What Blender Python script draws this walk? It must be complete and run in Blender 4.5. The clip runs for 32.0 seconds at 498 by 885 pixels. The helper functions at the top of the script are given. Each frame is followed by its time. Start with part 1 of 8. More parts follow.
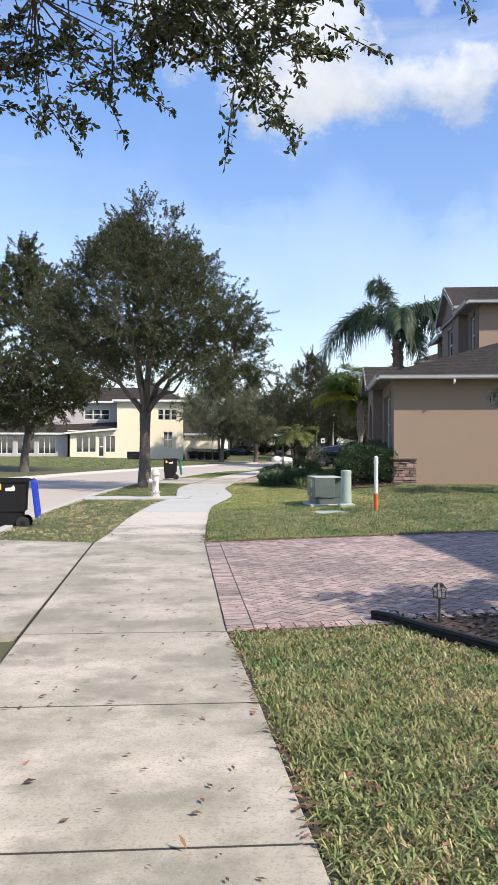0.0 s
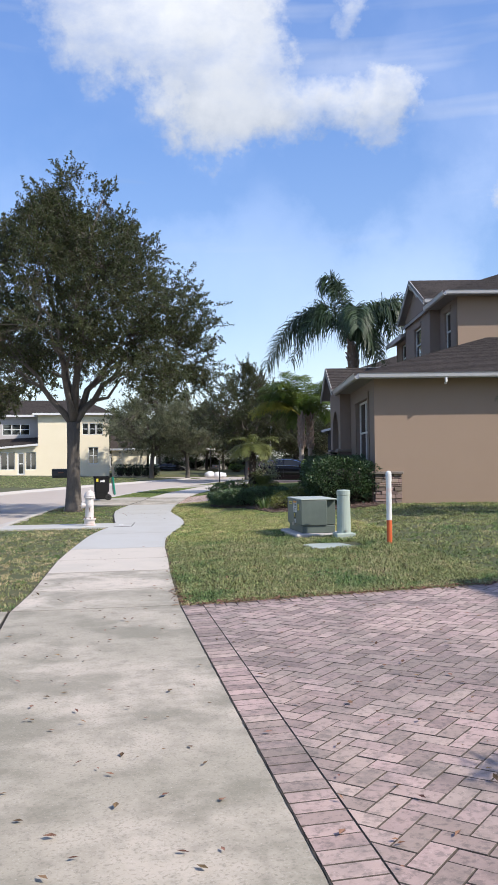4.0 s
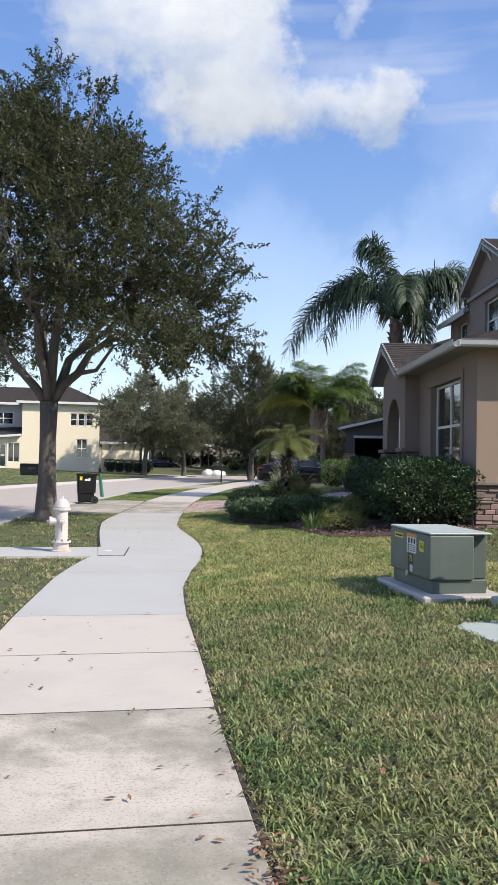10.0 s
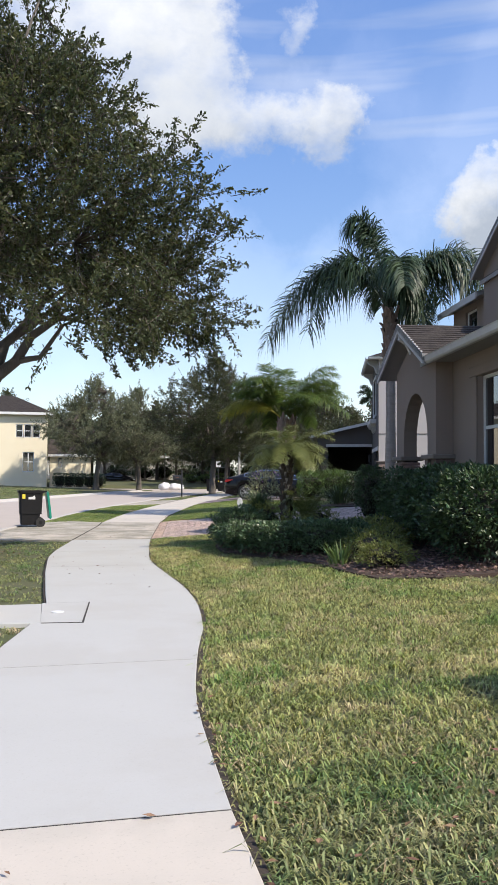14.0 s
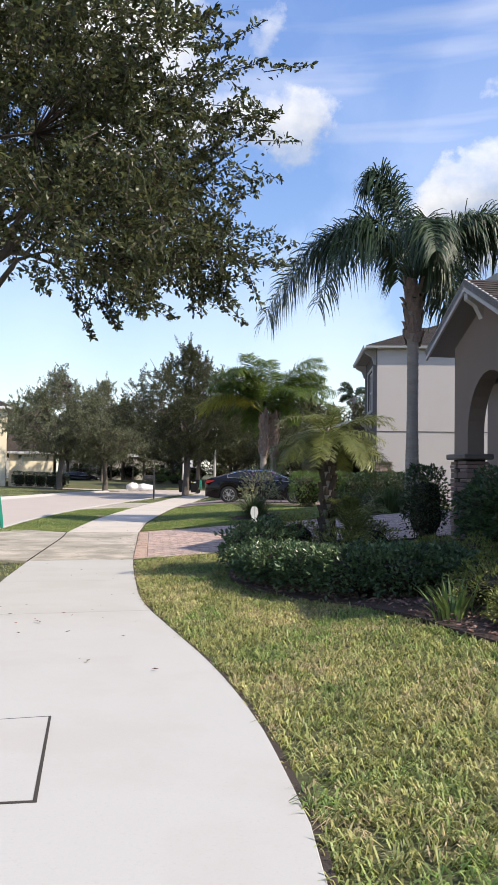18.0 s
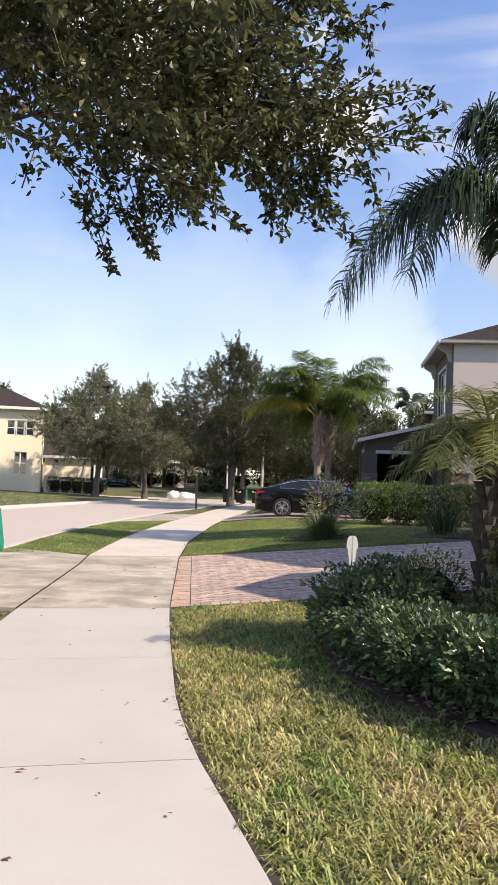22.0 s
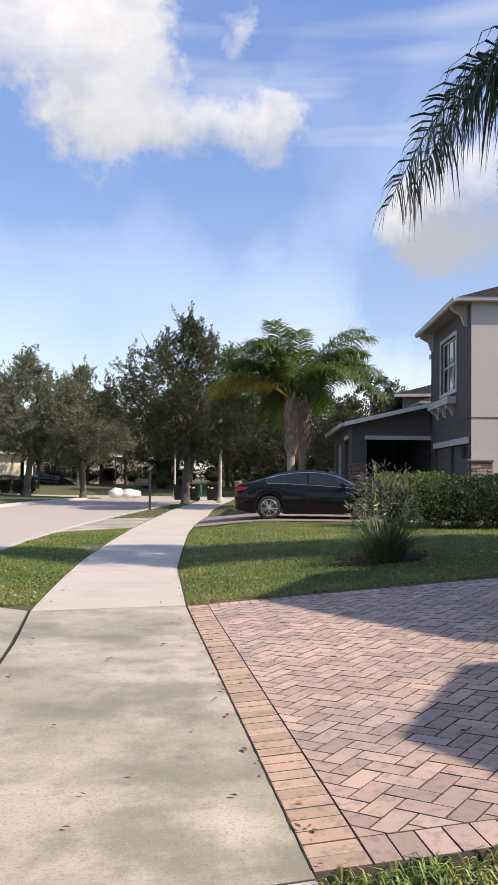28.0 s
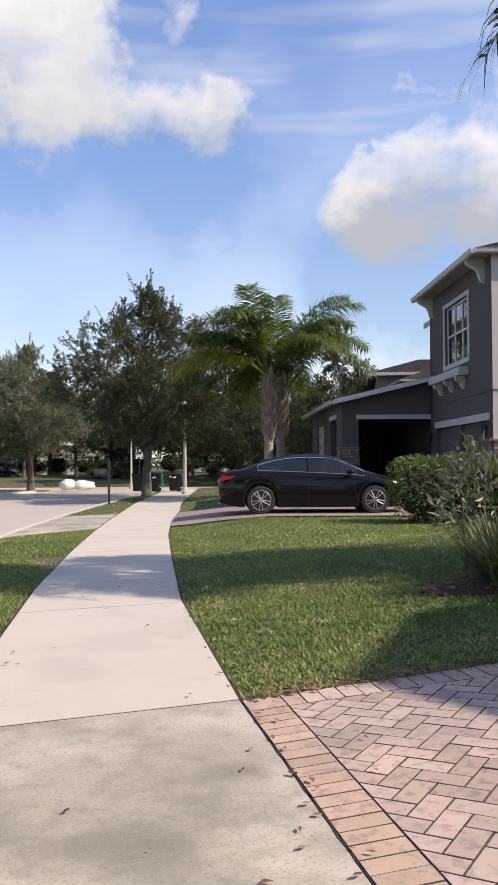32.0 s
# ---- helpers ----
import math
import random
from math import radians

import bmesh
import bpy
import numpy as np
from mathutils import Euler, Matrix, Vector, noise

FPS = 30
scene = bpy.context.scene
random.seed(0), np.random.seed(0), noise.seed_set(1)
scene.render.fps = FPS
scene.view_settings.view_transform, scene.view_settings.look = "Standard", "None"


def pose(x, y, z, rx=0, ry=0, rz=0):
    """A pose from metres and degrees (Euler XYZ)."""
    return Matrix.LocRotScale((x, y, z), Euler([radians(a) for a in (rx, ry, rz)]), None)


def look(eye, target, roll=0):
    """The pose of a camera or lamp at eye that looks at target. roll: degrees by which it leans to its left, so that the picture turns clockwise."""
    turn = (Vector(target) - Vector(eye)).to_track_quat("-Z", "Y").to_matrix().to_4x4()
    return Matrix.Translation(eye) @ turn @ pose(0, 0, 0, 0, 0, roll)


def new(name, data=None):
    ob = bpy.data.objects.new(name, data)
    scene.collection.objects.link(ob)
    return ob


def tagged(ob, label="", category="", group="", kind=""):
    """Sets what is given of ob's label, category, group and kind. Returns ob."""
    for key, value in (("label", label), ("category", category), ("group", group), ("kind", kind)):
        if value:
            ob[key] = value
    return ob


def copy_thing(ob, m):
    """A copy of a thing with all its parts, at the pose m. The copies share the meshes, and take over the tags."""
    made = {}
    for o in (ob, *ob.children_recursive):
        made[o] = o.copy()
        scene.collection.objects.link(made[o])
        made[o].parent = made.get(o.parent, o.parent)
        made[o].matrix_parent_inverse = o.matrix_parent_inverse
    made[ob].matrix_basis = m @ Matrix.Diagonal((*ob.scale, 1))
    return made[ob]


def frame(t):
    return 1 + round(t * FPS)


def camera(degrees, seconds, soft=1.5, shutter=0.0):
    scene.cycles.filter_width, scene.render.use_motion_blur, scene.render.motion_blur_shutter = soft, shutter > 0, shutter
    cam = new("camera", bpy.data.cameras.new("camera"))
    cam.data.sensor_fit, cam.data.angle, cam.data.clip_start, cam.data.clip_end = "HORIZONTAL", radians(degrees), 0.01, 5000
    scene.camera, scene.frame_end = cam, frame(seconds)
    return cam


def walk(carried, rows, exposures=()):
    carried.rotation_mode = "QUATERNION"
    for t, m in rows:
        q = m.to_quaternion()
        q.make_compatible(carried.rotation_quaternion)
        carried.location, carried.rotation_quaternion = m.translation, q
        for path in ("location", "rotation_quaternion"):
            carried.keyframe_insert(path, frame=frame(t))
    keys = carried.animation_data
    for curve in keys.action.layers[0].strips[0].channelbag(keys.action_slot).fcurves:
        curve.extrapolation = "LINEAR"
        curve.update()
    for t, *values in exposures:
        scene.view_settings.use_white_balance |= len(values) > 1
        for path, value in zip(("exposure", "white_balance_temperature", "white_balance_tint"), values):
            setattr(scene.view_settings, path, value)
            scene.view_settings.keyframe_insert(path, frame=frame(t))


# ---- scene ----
cam = camera(33.0, 32.0)
METRES, EYE, TILT, LEAN, TURN = 35.7, 1.5, 0.6, 0.0, -4.2
ROWS = [
    (0.0, 0.0, 0.0, 0.0, 0.0, -0.2, -0.08),
    (0.5, -0.0016, 0.0167, -0.0009, -1.09, -0.18, 0.06),
    (1.0, -0.0058, 0.0328, -0.0008, -2.28, -0.02, 0.18),
    (1.5, -0.0082, 0.0471, -0.0012, -3.47, 0.02, 0.35),
    (2.0, -0.0109, 0.0634, -0.0008, -4.11, -0.05, 0.35),
    (2.5, -0.0144, 0.0787, -0.0009, -4.38, -0.24, 0.29),
    (3.0, -0.0163, 0.0944, -0.0005, -4.43, -0.22, 0.28),
    (3.5, -0.02, 0.1089, -0.0007, -4.53, 0.13, 0.5),
    (4.0, -0.0215, 0.1243, -0.0012, -5.2, 0.77, 0.66),
    (4.5, -0.0248, 0.1397, -0.0013, -6.09, 1.4, 0.79),
    (6.5, -0.0282, 0.2025, -0.0008, -7.17, 1.85, -0.42),
    (7.0, -0.0299, 0.2187, -0.0014, -6.84, 1.71, -0.46),
    (7.5, -0.0286, 0.2345, -0.0022, -6.8, 1.67, -0.39),
    (8.0, -0.0294, 0.25, -0.0018, -6.49, 1.64, -0.24),
    (8.5, -0.03, 0.2647, -0.0022, -6.02, 1.57, -0.18),
    (9.0, -0.0301, 0.2809, -0.0016, -5.4, 1.36, -0.49),
    (9.5, -0.0324, 0.295, -0.0022, -5.25, 0.97, -0.77),
    (10.0, -0.0327, 0.3112, -0.0024, -5.82, 0.65, -1.03),
    (10.5, -0.0357, 0.3269, -0.0029, -6.66, 0.55, -1.05),
    (11.0, -0.0358, 0.3422, -0.0036, -7.58, 0.71, -0.95),
    (11.5, -0.0369, 0.3577, -0.0033, -7.93, 1.09, -0.75),
    (12.0, -0.0375, 0.3719, -0.0034, -8.13, 1.52, -0.53),
    (12.5, -0.038, 0.3881, -0.0029, -8.12, 1.85, -0.47),
    (13.0, -0.04, 0.4028, -0.0034, -8.32, 1.96, -0.35),
    (13.5, -0.0398, 0.4193, -0.0039, -8.73, 1.73, -0.34),
    (15.5, -0.0435, 0.484, -0.0042, -10.03, 1.11, -0.6),
    (16.0, -0.043, 0.5005, -0.0036, -10.08, 0.94, -0.75),
    (16.5, -0.0442, 0.5158, -0.0041, -10.5, 0.94, -0.91),
    (17.0, -0.043, 0.5315, -0.0047, -11.17, 1.06, -1.13),
    (17.5, -0.0445, 0.5466, -0.0049, -11.4, 1.33, -1.12),
    (18.0, -0.0442, 0.5613, -0.0058, -11.63, 1.57, -0.98),
    (18.5, -0.0438, 0.5782, -0.0056, -11.15, 1.7, -0.51),
    (19.0, -0.0427, 0.5928, -0.0058, -10.78, 1.66, -0.54),
    (19.5, -0.0401, 0.6085, -0.0054, -10.72, 1.56, -0.86),
    (20.0, -0.04, 0.6232, -0.0056, -10.67, 1.45, -1.24),
    (20.5, -0.0379, 0.6377, -0.0063, -10.65, 1.35, -1.59),
    (21.0, -0.038, 0.6538, -0.0065, -10.11, 1.5, -1.85),
    (21.5, -0.0362, 0.6686, -0.0074, -9.6, 1.74, -2.04),
    (22.0, -0.0353, 0.6839, -0.0066, -8.83, 2.11, -1.97),
    (22.5, -0.0357, 0.6984, -0.007, -8.5, 2.42, -1.66),
    (23.0, -0.036, 0.7147, -0.0066, -8.47, 2.34, -1.44),
    (23.5, -0.0395, 0.7292, -0.0067, -8.8, 2.13, -1.24),
    (24.0, -0.0399, 0.7449, -0.0071, -9.69, 1.8, -1.09),
    (24.5, -0.0438, 0.7596, -0.0071, -10.42, 1.46, -0.93),
    (25.0, -0.0443, 0.7745, -0.0079, -11.36, 1.16, -0.81),
    (25.5, -0.0458, 0.7917, -0.008, -11.93, 0.85, -0.78),
    (27.5, -0.0434, 0.8535, -0.0083, -13.41, 1.62, -1.07),
    (28.0, -0.0447, 0.8691, -0.0087, -13.48, 1.77, -0.82),
    (28.5, -0.0439, 0.8846, -0.0095, -13.39, 1.57, -0.65),
    (29.0, -0.0451, 0.9016, -0.0092, -13.2, 1.19, -0.59),
    (29.5, -0.045, 0.9171, -0.0105, -13.42, 0.96, -0.54),
    (30.0, -0.0439, 0.9326, -0.0096, -14.04, 0.84, -0.42),
    (30.5, -0.0443, 0.948, -0.0099, -15.03, 0.93, -0.2),
    (31.0, -0.0421, 0.9641, -0.0102, -15.85, 0.99, -0.01),
    (31.5, -0.0428, 0.9792, -0.0102, -16.4, 1.01, 0.15),
    (32.0, -0.0415, 0.9938, -0.0111, -16.98, 0.98, 0.12),
]
walk(cam, [(t, pose(0, 0, EYE, TILT, LEAN, TURN) @ pose(METRES * x, METRES * y, METRES * z, 90 + pitch, roll, yaw)) for t, x, y, z, yaw, pitch, roll in ROWS], [(0.0, 0.52, 6400, 10), (2.0, 0.44, 6300, 10), (4.0, 0.37, 6150, 11), (9.0, 0.35, 6250, 10), (13.0, 0.41, 6350, 10), (16.0, 0.50, 6350, 10), (19.0, 0.55, 6750, 12), (22.0, 0.60, 7100, 15), (25.0, 0.55, 6950, 15), (28.0, 0.43, 6850, 14), (32.0, 0.38, 6850, 14)])

# ---- sky, sun ----
SUN_EL, SUN_AZ = 41.5, 130.0
SUN = Vector((math.sin(radians(SUN_AZ)) * math.cos(radians(SUN_EL)), math.cos(radians(SUN_AZ)) * math.cos(radians(SUN_EL)), math.sin(radians(SUN_EL))))
lamp_data = bpy.data.lights.new("sun", "SUN")
lamp_data.energy, lamp_data.angle, lamp_data.color = 4.4, radians(0.6), (1.0, 0.90, 0.76)
sun = new("sun", lamp_data)
sun.matrix_world = look(SUN * 60, (0, 0, 0))

world = bpy.data.worlds.new("sky")
scene.world = world
world.use_nodes = True
wn, wl = world.node_tree.nodes, world.node_tree.links
wn.clear()


def wnode(kind, **kw):
    n = wn.new(kind)
    for k, v in kw.items():
        n.inputs[k].default_value = v
    return n


def wmath(op, a, b=0.0, c=0.0, clamp=False):
    n = wn.new("ShaderNodeMath")
    n.operation, n.use_clamp = op, clamp
    for i, v in enumerate((a, b, c)):
        if isinstance(v, (int, float)):
            n.inputs[i].default_value = v
        else:
            wl.new(v, n.inputs[i])
    return n.outputs[0]


sky = wn.new("ShaderNodeTexSky")
sky.sky_type, sky.sun_disc = "NISHITA", False
sky.sun_elevation, sky.sun_rotation = radians(SUN_EL), radians(SUN_AZ)
sky.air_density, sky.dust_density, sky.ozone_density = 1.0, 0.6, 1.5
coord = wn.new("ShaderNodeTexCoord")
split = wn.new("ShaderNodeSeparateXYZ")
wl.new(coord.outputs["Generated"], split.inputs[0])
dx, dy, dz = split.outputs
# cumulus field and high thin streaks, from the direction of view in the sky dome
fbm = wnode("ShaderNodeTexNoise", Scale=4.2, Detail=10.0, Roughness=0.6)
stretch = wn.new("ShaderNodeMapping")
stretch.inputs["Scale"].default_value = (1.0, 1.0, 1.7)
stretch.inputs["Location"].default_value = (3.1, 0.4, 0.7)
wl.new(coord.outputs["Generated"], stretch.inputs[0])
wl.new(stretch.outputs[0], fbm.inputs["Vector"])


# billows: the banks are felt through a warped direction
warp = wnode("ShaderNodeTexNoise", Scale=7.0, Detail=9.0, Roughness=0.62)
wl.new(coord.outputs["Generated"], warp.inputs["Vector"])
shift, size_of = wn.new("ShaderNodeVectorMath"), wn.new("ShaderNodeVectorMath")
shift.operation, size_of.operation = "SUBTRACT", "MULTIPLY_ADD"
shift.inputs[1].default_value = (0.5, 0.5, 0.5)
size_of.inputs[1].default_value = (0.27, 0.27, 0.20)
wl.new(warp.outputs["Color"], shift.inputs[0])
wl.new(shift.outputs[0], size_of.inputs[0])
wl.new(coord.outputs["Generated"], size_of.inputs[2])
bent = wn.new("ShaderNodeSeparateXYZ")
wl.new(size_of.outputs[0], bent.inputs[0])
bx, by, bz = bent.outputs
length = wmath("SQRT", wmath("ADD", wmath("ADD", wmath("MULTIPLY", bx, bx), wmath("MULTIPLY", by, by)), wmath("MULTIPLY", bz, bz)))


def bank(az, el, size):
    """A cumulus bank about a direction of the sky."""
    d = Vector((math.sin(radians(az)) * math.cos(radians(el)), math.cos(radians(az)) * math.cos(radians(el)), math.sin(radians(el))))
    s = wmath("ADD", wmath("ADD", wmath("MULTIPLY", bx, d.x), wmath("MULTIPLY", by, d.y)), wmath("MULTIPLY", bz, d.z))
    # 1 - cos grows as the square of the angle
    q = wmath("DIVIDE", wmath("ABSOLUTE", wmath("SUBTRACT", 1.0, wmath("DIVIDE", s, length))), 1 - math.cos(radians(size)))
    return wmath("EXPONENT", wmath("MULTIPLY", q, -1.0))


BANKS = [(0, 28.5, 6.0, 1.0), (6, 26.5, 4.8, 1.0), (10, 27.5, 3.6, 0.9), (-2, 35, 8.0, 1.0), (7, 22.6, 3.2, 1.0), (12.2, 23.4, 2.4, 0.8), (17.4, 21.9, 3.4, 1.6), (17.6, 28.2, 2.2, 0.95), (29.6, 17.6, 3.2, 1.15), (34.5, 18.8, 4.8, 1.1), (42, 18, 6.0, 1.0), (31.2, 14.4, 3.8, 0.6, 6.5), (39, 13.6, 4.4, 0.45, 6.5), (-28, 33, 10, 1.0), (75, 30, 12, 1.0), (120, 40, 10, 1.0), (-80, 35, 14, 1.1), (170, 30, 12, 1.1), (-140, 38, 14, 1.1), (40, 70, 10, 1.0)]
total, lean_up = 0.0, 0.0
for az, el, size, amp, *dark in BANKS:
    b = wmath("MULTIPLY", bank(az, el, size), amp)
    total = wmath("ADD", total, b)
    # height within the bank, for sunlit tops and grey undersides
    rel = wmath("DIVIDE", wmath("SUBTRACT", wmath("DIVIDE", bz, length), math.sin(radians(el + sum(dark)))), math.sin(radians(size)))
    lean_up = wmath("ADD", lean_up, wmath("MULTIPLY", b, rel))
rise = wmath("DIVIDE", lean_up, wmath("ADD", total, 0.12))
total = wmath("MINIMUM", total, 1.3)
dense = wmath("ADD", wmath("MULTIPLY", fbm.outputs[0], 1.75), wmath("MULTIPLY", total, 0.55))
mask = wn.new("ShaderNodeMapRange")
mask.interpolation_type = "SMOOTHSTEP"
mask.inputs["From Min"].default_value, mask.inputs["From Max"].default_value = 1.04, 1.78
wl.new(dense, mask.inputs["Value"])
# thin streaks
streak_map = wn.new("ShaderNodeMapping")
streak_map.inputs["Scale"].default_value = (0.8, 0.8, 8.0)
streak_map.inputs["Rotation"].default_value = (0.12, 0.1, 0.0)
wl.new(coord.outputs["Generated"], streak_map.inputs[0])
streak = wnode("ShaderNodeTexNoise", Scale=2.2, Detail=4.5, Roughness=0.5)
wl.new(streak_map.outputs[0], streak.inputs["Vector"])
thin = wn.new("ShaderNodeMapRange")
thin.interpolation_type = "SMOOTHSTEP"
thin.inputs["From Min"].default_value, thin.inputs["From Max"].default_value = 0.38, 0.66
thin.inputs["To Max"].default_value = 0.42
wl.new(streak.outputs[0], thin.inputs["Value"])
# pale haze towards the horizon
haze = wn.new("ShaderNodeMapRange")
haze.inputs["From Min"].default_value, haze.inputs["From Max"].default_value = 0.0, 0.58
haze.inputs["To Min"].default_value, haze.inputs["To Max"].default_value = 0.62, 0.05
wl.new(dz, haze.inputs["Value"])
cover = wmath("MAXIMUM", mask.outputs[0], wmath("MAXIMUM", thin.outputs[0], haze.outputs[0]))
# clouds are white above and grey in their bellies
belly = wnode("ShaderNodeTexNoise", Scale=3.4, Detail=5.0)
wl.new(coord.outputs["Generated"], belly.inputs["Vector"])
ramp = wn.new("ShaderNodeMix")
ramp.data_type = "RGBA"
ramp.inputs["A"].default_value, ramp.inputs["B"].default_value = (0.47, 0.52, 0.60, 1), (1.0, 1.0, 1.0, 1)
shade = wmath("ADD", wmath("MULTIPLY", rise, 0.9), wmath("MULTIPLY", belly.outputs[0], 1.5))
wl.new(wmath("MULTIPLY_ADD", shade, 1.0, -0.12, clamp=True), ramp.inputs["Factor"])
blue = wnode("ShaderNodeBackground", Strength=0.175)
rich = wnode("ShaderNodeHueSaturation", Hue=0.510, Saturation=1.34)
wl.new(sky.outputs[0], rich.inputs["Color"])
wl.new(rich.outputs[0], blue.inputs["Color"])
white = wnode("ShaderNodeBackground", Strength=0.80)
wl.new(ramp.outputs["Result"], white.inputs["Color"])
mixer, wout = wn.new("ShaderNodeMixShader"), wn.new("ShaderNodeOutputWorld")
wl.new(cover, mixer.inputs[0])
wl.new(blue.outputs[0], mixer.inputs[1])
wl.new(white.outputs[0], mixer.inputs[2])
wl.new(mixer.outputs[0], wout.inputs[0])

# ---- materials ----
def material(name, base, other=None, rough=0.7, metal=0.0, scale=6.0, fine=60.0, amount=0.5, bump=0.15, spread=0.0, island=False, spec=0.5, coat=0.0, depth=0.01, blotch=None, stretch_to=None, trans=0.0, third=None, stain=(0.47, 0.66), layers=(), world_space=False, through_light=None):
    """base and other are mixed by large blotches and fine grain; spread varies the value from piece to piece."""
    m = bpy.data.materials.new(name)
    m.use_nodes = True
    n, l = m.node_tree.nodes, m.node_tree.links
    p = n["Principled BSDF"]
    p.inputs["Roughness"].default_value, p.inputs["Metallic"].default_value = rough, metal
    p.inputs["Specular IOR Level"].default_value = spec
    p.inputs["Coat Weight"].default_value = coat
    other = other or tuple(c * 0.75 for c in base)
    tc = n.new("ShaderNodeTexCoord")
    src = n.new("ShaderNodeNewGeometry").outputs["Position"] if world_space else tc.outputs["Object"]
    if stretch_to:
        mp = n.new("ShaderNodeMapping")
        mp.inputs["Scale"].default_value = stretch_to
        l.new(src, mp.inputs[0])
        src = mp.outputs[0]
    big = n.new("ShaderNodeTexNoise")
    big.inputs["Scale"].default_value, big.inputs["Detail"].default_value, big.inputs["Roughness"].default_value = scale, 5.0, 0.6
    l.new(src, big.inputs["Vector"])
    small = n.new("ShaderNodeTexNoise")
    small.inputs["Scale"].default_value, small.inputs["Detail"].default_value = fine, 4.0
    l.new(src, small.inputs["Vector"])
    rng = n.new("ShaderNodeMapRange")
    rng.inputs["From Min"].default_value, rng.inputs["From Max"].default_value = 0.5 - 0.5 * amount * 0.7, 0.5 + 0.5 * amount * 0.7
    mixv = n.new("ShaderNodeMath")
    mixv.operation = "MULTIPLY_ADD"
    l.new(small.outputs[0], mixv.inputs[0])
    mixv.inputs[1].default_value = 0.45
    half = n.new("ShaderNodeMath")
    half.operation = "MULTIPLY"
    l.new(big.outputs[0], half.inputs[0])
    half.inputs[1].default_value = 0.55
    l.new(half.outputs[0], mixv.inputs[2])
    l.new(mixv.outputs[0], rng.inputs["Value"])
    mix = n.new("ShaderNodeMix")
    mix.data_type = "RGBA"
    mix.inputs["A"].default_value, mix.inputs["B"].default_value = (*base, 1), (*other, 1)
    l.new(rng.outputs[0], mix.inputs["Factor"])
    colour = mix.outputs["Result"]
    if third:
        # a second, wider stain layer with a ragged edge
        st = n.new("ShaderNodeTexNoise")
        st.inputs["Scale"].default_value, st.inputs["Detail"].default_value, st.inputs["Roughness"].default_value = scale * 0.33, 8.0, 0.65
        l.new(src, st.inputs["Vector"])
        sr = n.new("ShaderNodeMapRange")
        sr.inputs["From Min"].default_value, sr.inputs["From Max"].default_value = stain
        sr.inputs["To Max"].default_value = 0.8
        l.new(st.outputs[0], sr.inputs["Value"])
        mx = n.new("ShaderNodeMix")
        mx.data_type = "RGBA"
        mx.inputs["B"].default_value = (*third, 1)
        l.new(colour, mx.inputs["A"])
        l.new(sr.outputs[0], mx.inputs["Factor"])
        colour = mx.outputs["Result"]
    for tint, sc, lo, hi, force in layers:
        # further stains and specks, each with its own size
        st = n.new("ShaderNodeTexNoise")
        st.inputs["Scale"].default_value, st.inputs["Detail"].default_value, st.inputs["Roughness"].default_value = sc, 7.0, 0.62
        l.new(src, st.inputs["Vector"])
        sr = n.new("ShaderNodeMapRange")
        sr.interpolation_type = "SMOOTHSTEP"
        sr.inputs["From Min"].default_value, sr.inputs["From Max"].default_value, sr.inputs["To Max"].default_value = lo, hi, force
        l.new(st.outputs[0], sr.inputs["Value"])
        mx = n.new("ShaderNodeMix")
        mx.data_type = "RGBA"
        mx.inputs["B"].default_value = (*tint, 1)
        l.new(colour, mx.inputs["A"])
        l.new(sr.outputs[0], mx.inputs["Factor"])
        colour = mx.outputs["Result"]
    if spread:
        if island:
            r = n.new("ShaderNodeNewGeometry").outputs["Random Per Island"]
        else:
            r = n.new("ShaderNodeObjectInfo").outputs["Random"]
        v = n.new("ShaderNodeMapRange")
        v.inputs["To Min"].default_value, v.inputs["To Max"].default_value = 1 - spread, 1 + spread
        l.new(r, v.inputs["Value"])
        hsv = n.new("ShaderNodeHueSaturation")
        l.new(v.outputs[0], hsv.inputs["Value"])
        h = n.new("ShaderNodeMapRange")
        h.inputs["To Min"].default_value, h.inputs["To Max"].default_value = 0.5 - spread * 0.05, 0.5 + spread * 0.05
        rr = n.new("ShaderNodeMath")
        rr.operation = "FRACT"
        r7 = n.new("ShaderNodeMath")
        r7.operation = "MULTIPLY"
        r7.inputs[1].default_value = 7.31
        l.new(r, r7.inputs[0])
        l.new(r7.outputs[0], rr.inputs[0])
        l.new(rr.outputs[0], h.inputs["Value"])
        l.new(h.outputs[0], hsv.inputs["Hue"])
        l.new(colour, hsv.inputs["Color"])
        colour = hsv.outputs["Color"]
    l.new(colour, p.inputs["Base Color"])
    if bump:
        b = n.new("ShaderNodeBump")
        b.inputs["Strength"].default_value, b.inputs["Distance"].default_value = bump, depth
        l.new(mixv.outputs[0], b.inputs["Height"])
        l.new(b.outputs[0], p.inputs["Normal"])
    if trans:
        # thin leaves let some light through
        t = n.new("ShaderNodeBsdfTranslucent")
        if through_light:
            # light that passes a leaf is yellower than light thrown back
            tint = n.new("ShaderNodeMix")
            tint.data_type, tint.blend_type = "RGBA", "MULTIPLY"
            tint.inputs["Factor"].default_value = 1.0
            tint.inputs["B"].default_value = (*through_light, 1)
            l.new(colour, tint.inputs["A"])
            l.new(tint.outputs["Result"], t.inputs["Color"])
        else:
            l.new(colour, t.inputs["Color"])
        ms = n.new("ShaderNodeMixShader")
        ms.inputs[0].default_value = trans
        l.new(p.outputs[0], ms.inputs[1])
        l.new(t.outputs[0], ms.inputs[2])
        l.new(ms.outputs[0], n["Material Output"].inputs["Surface"])
    return m


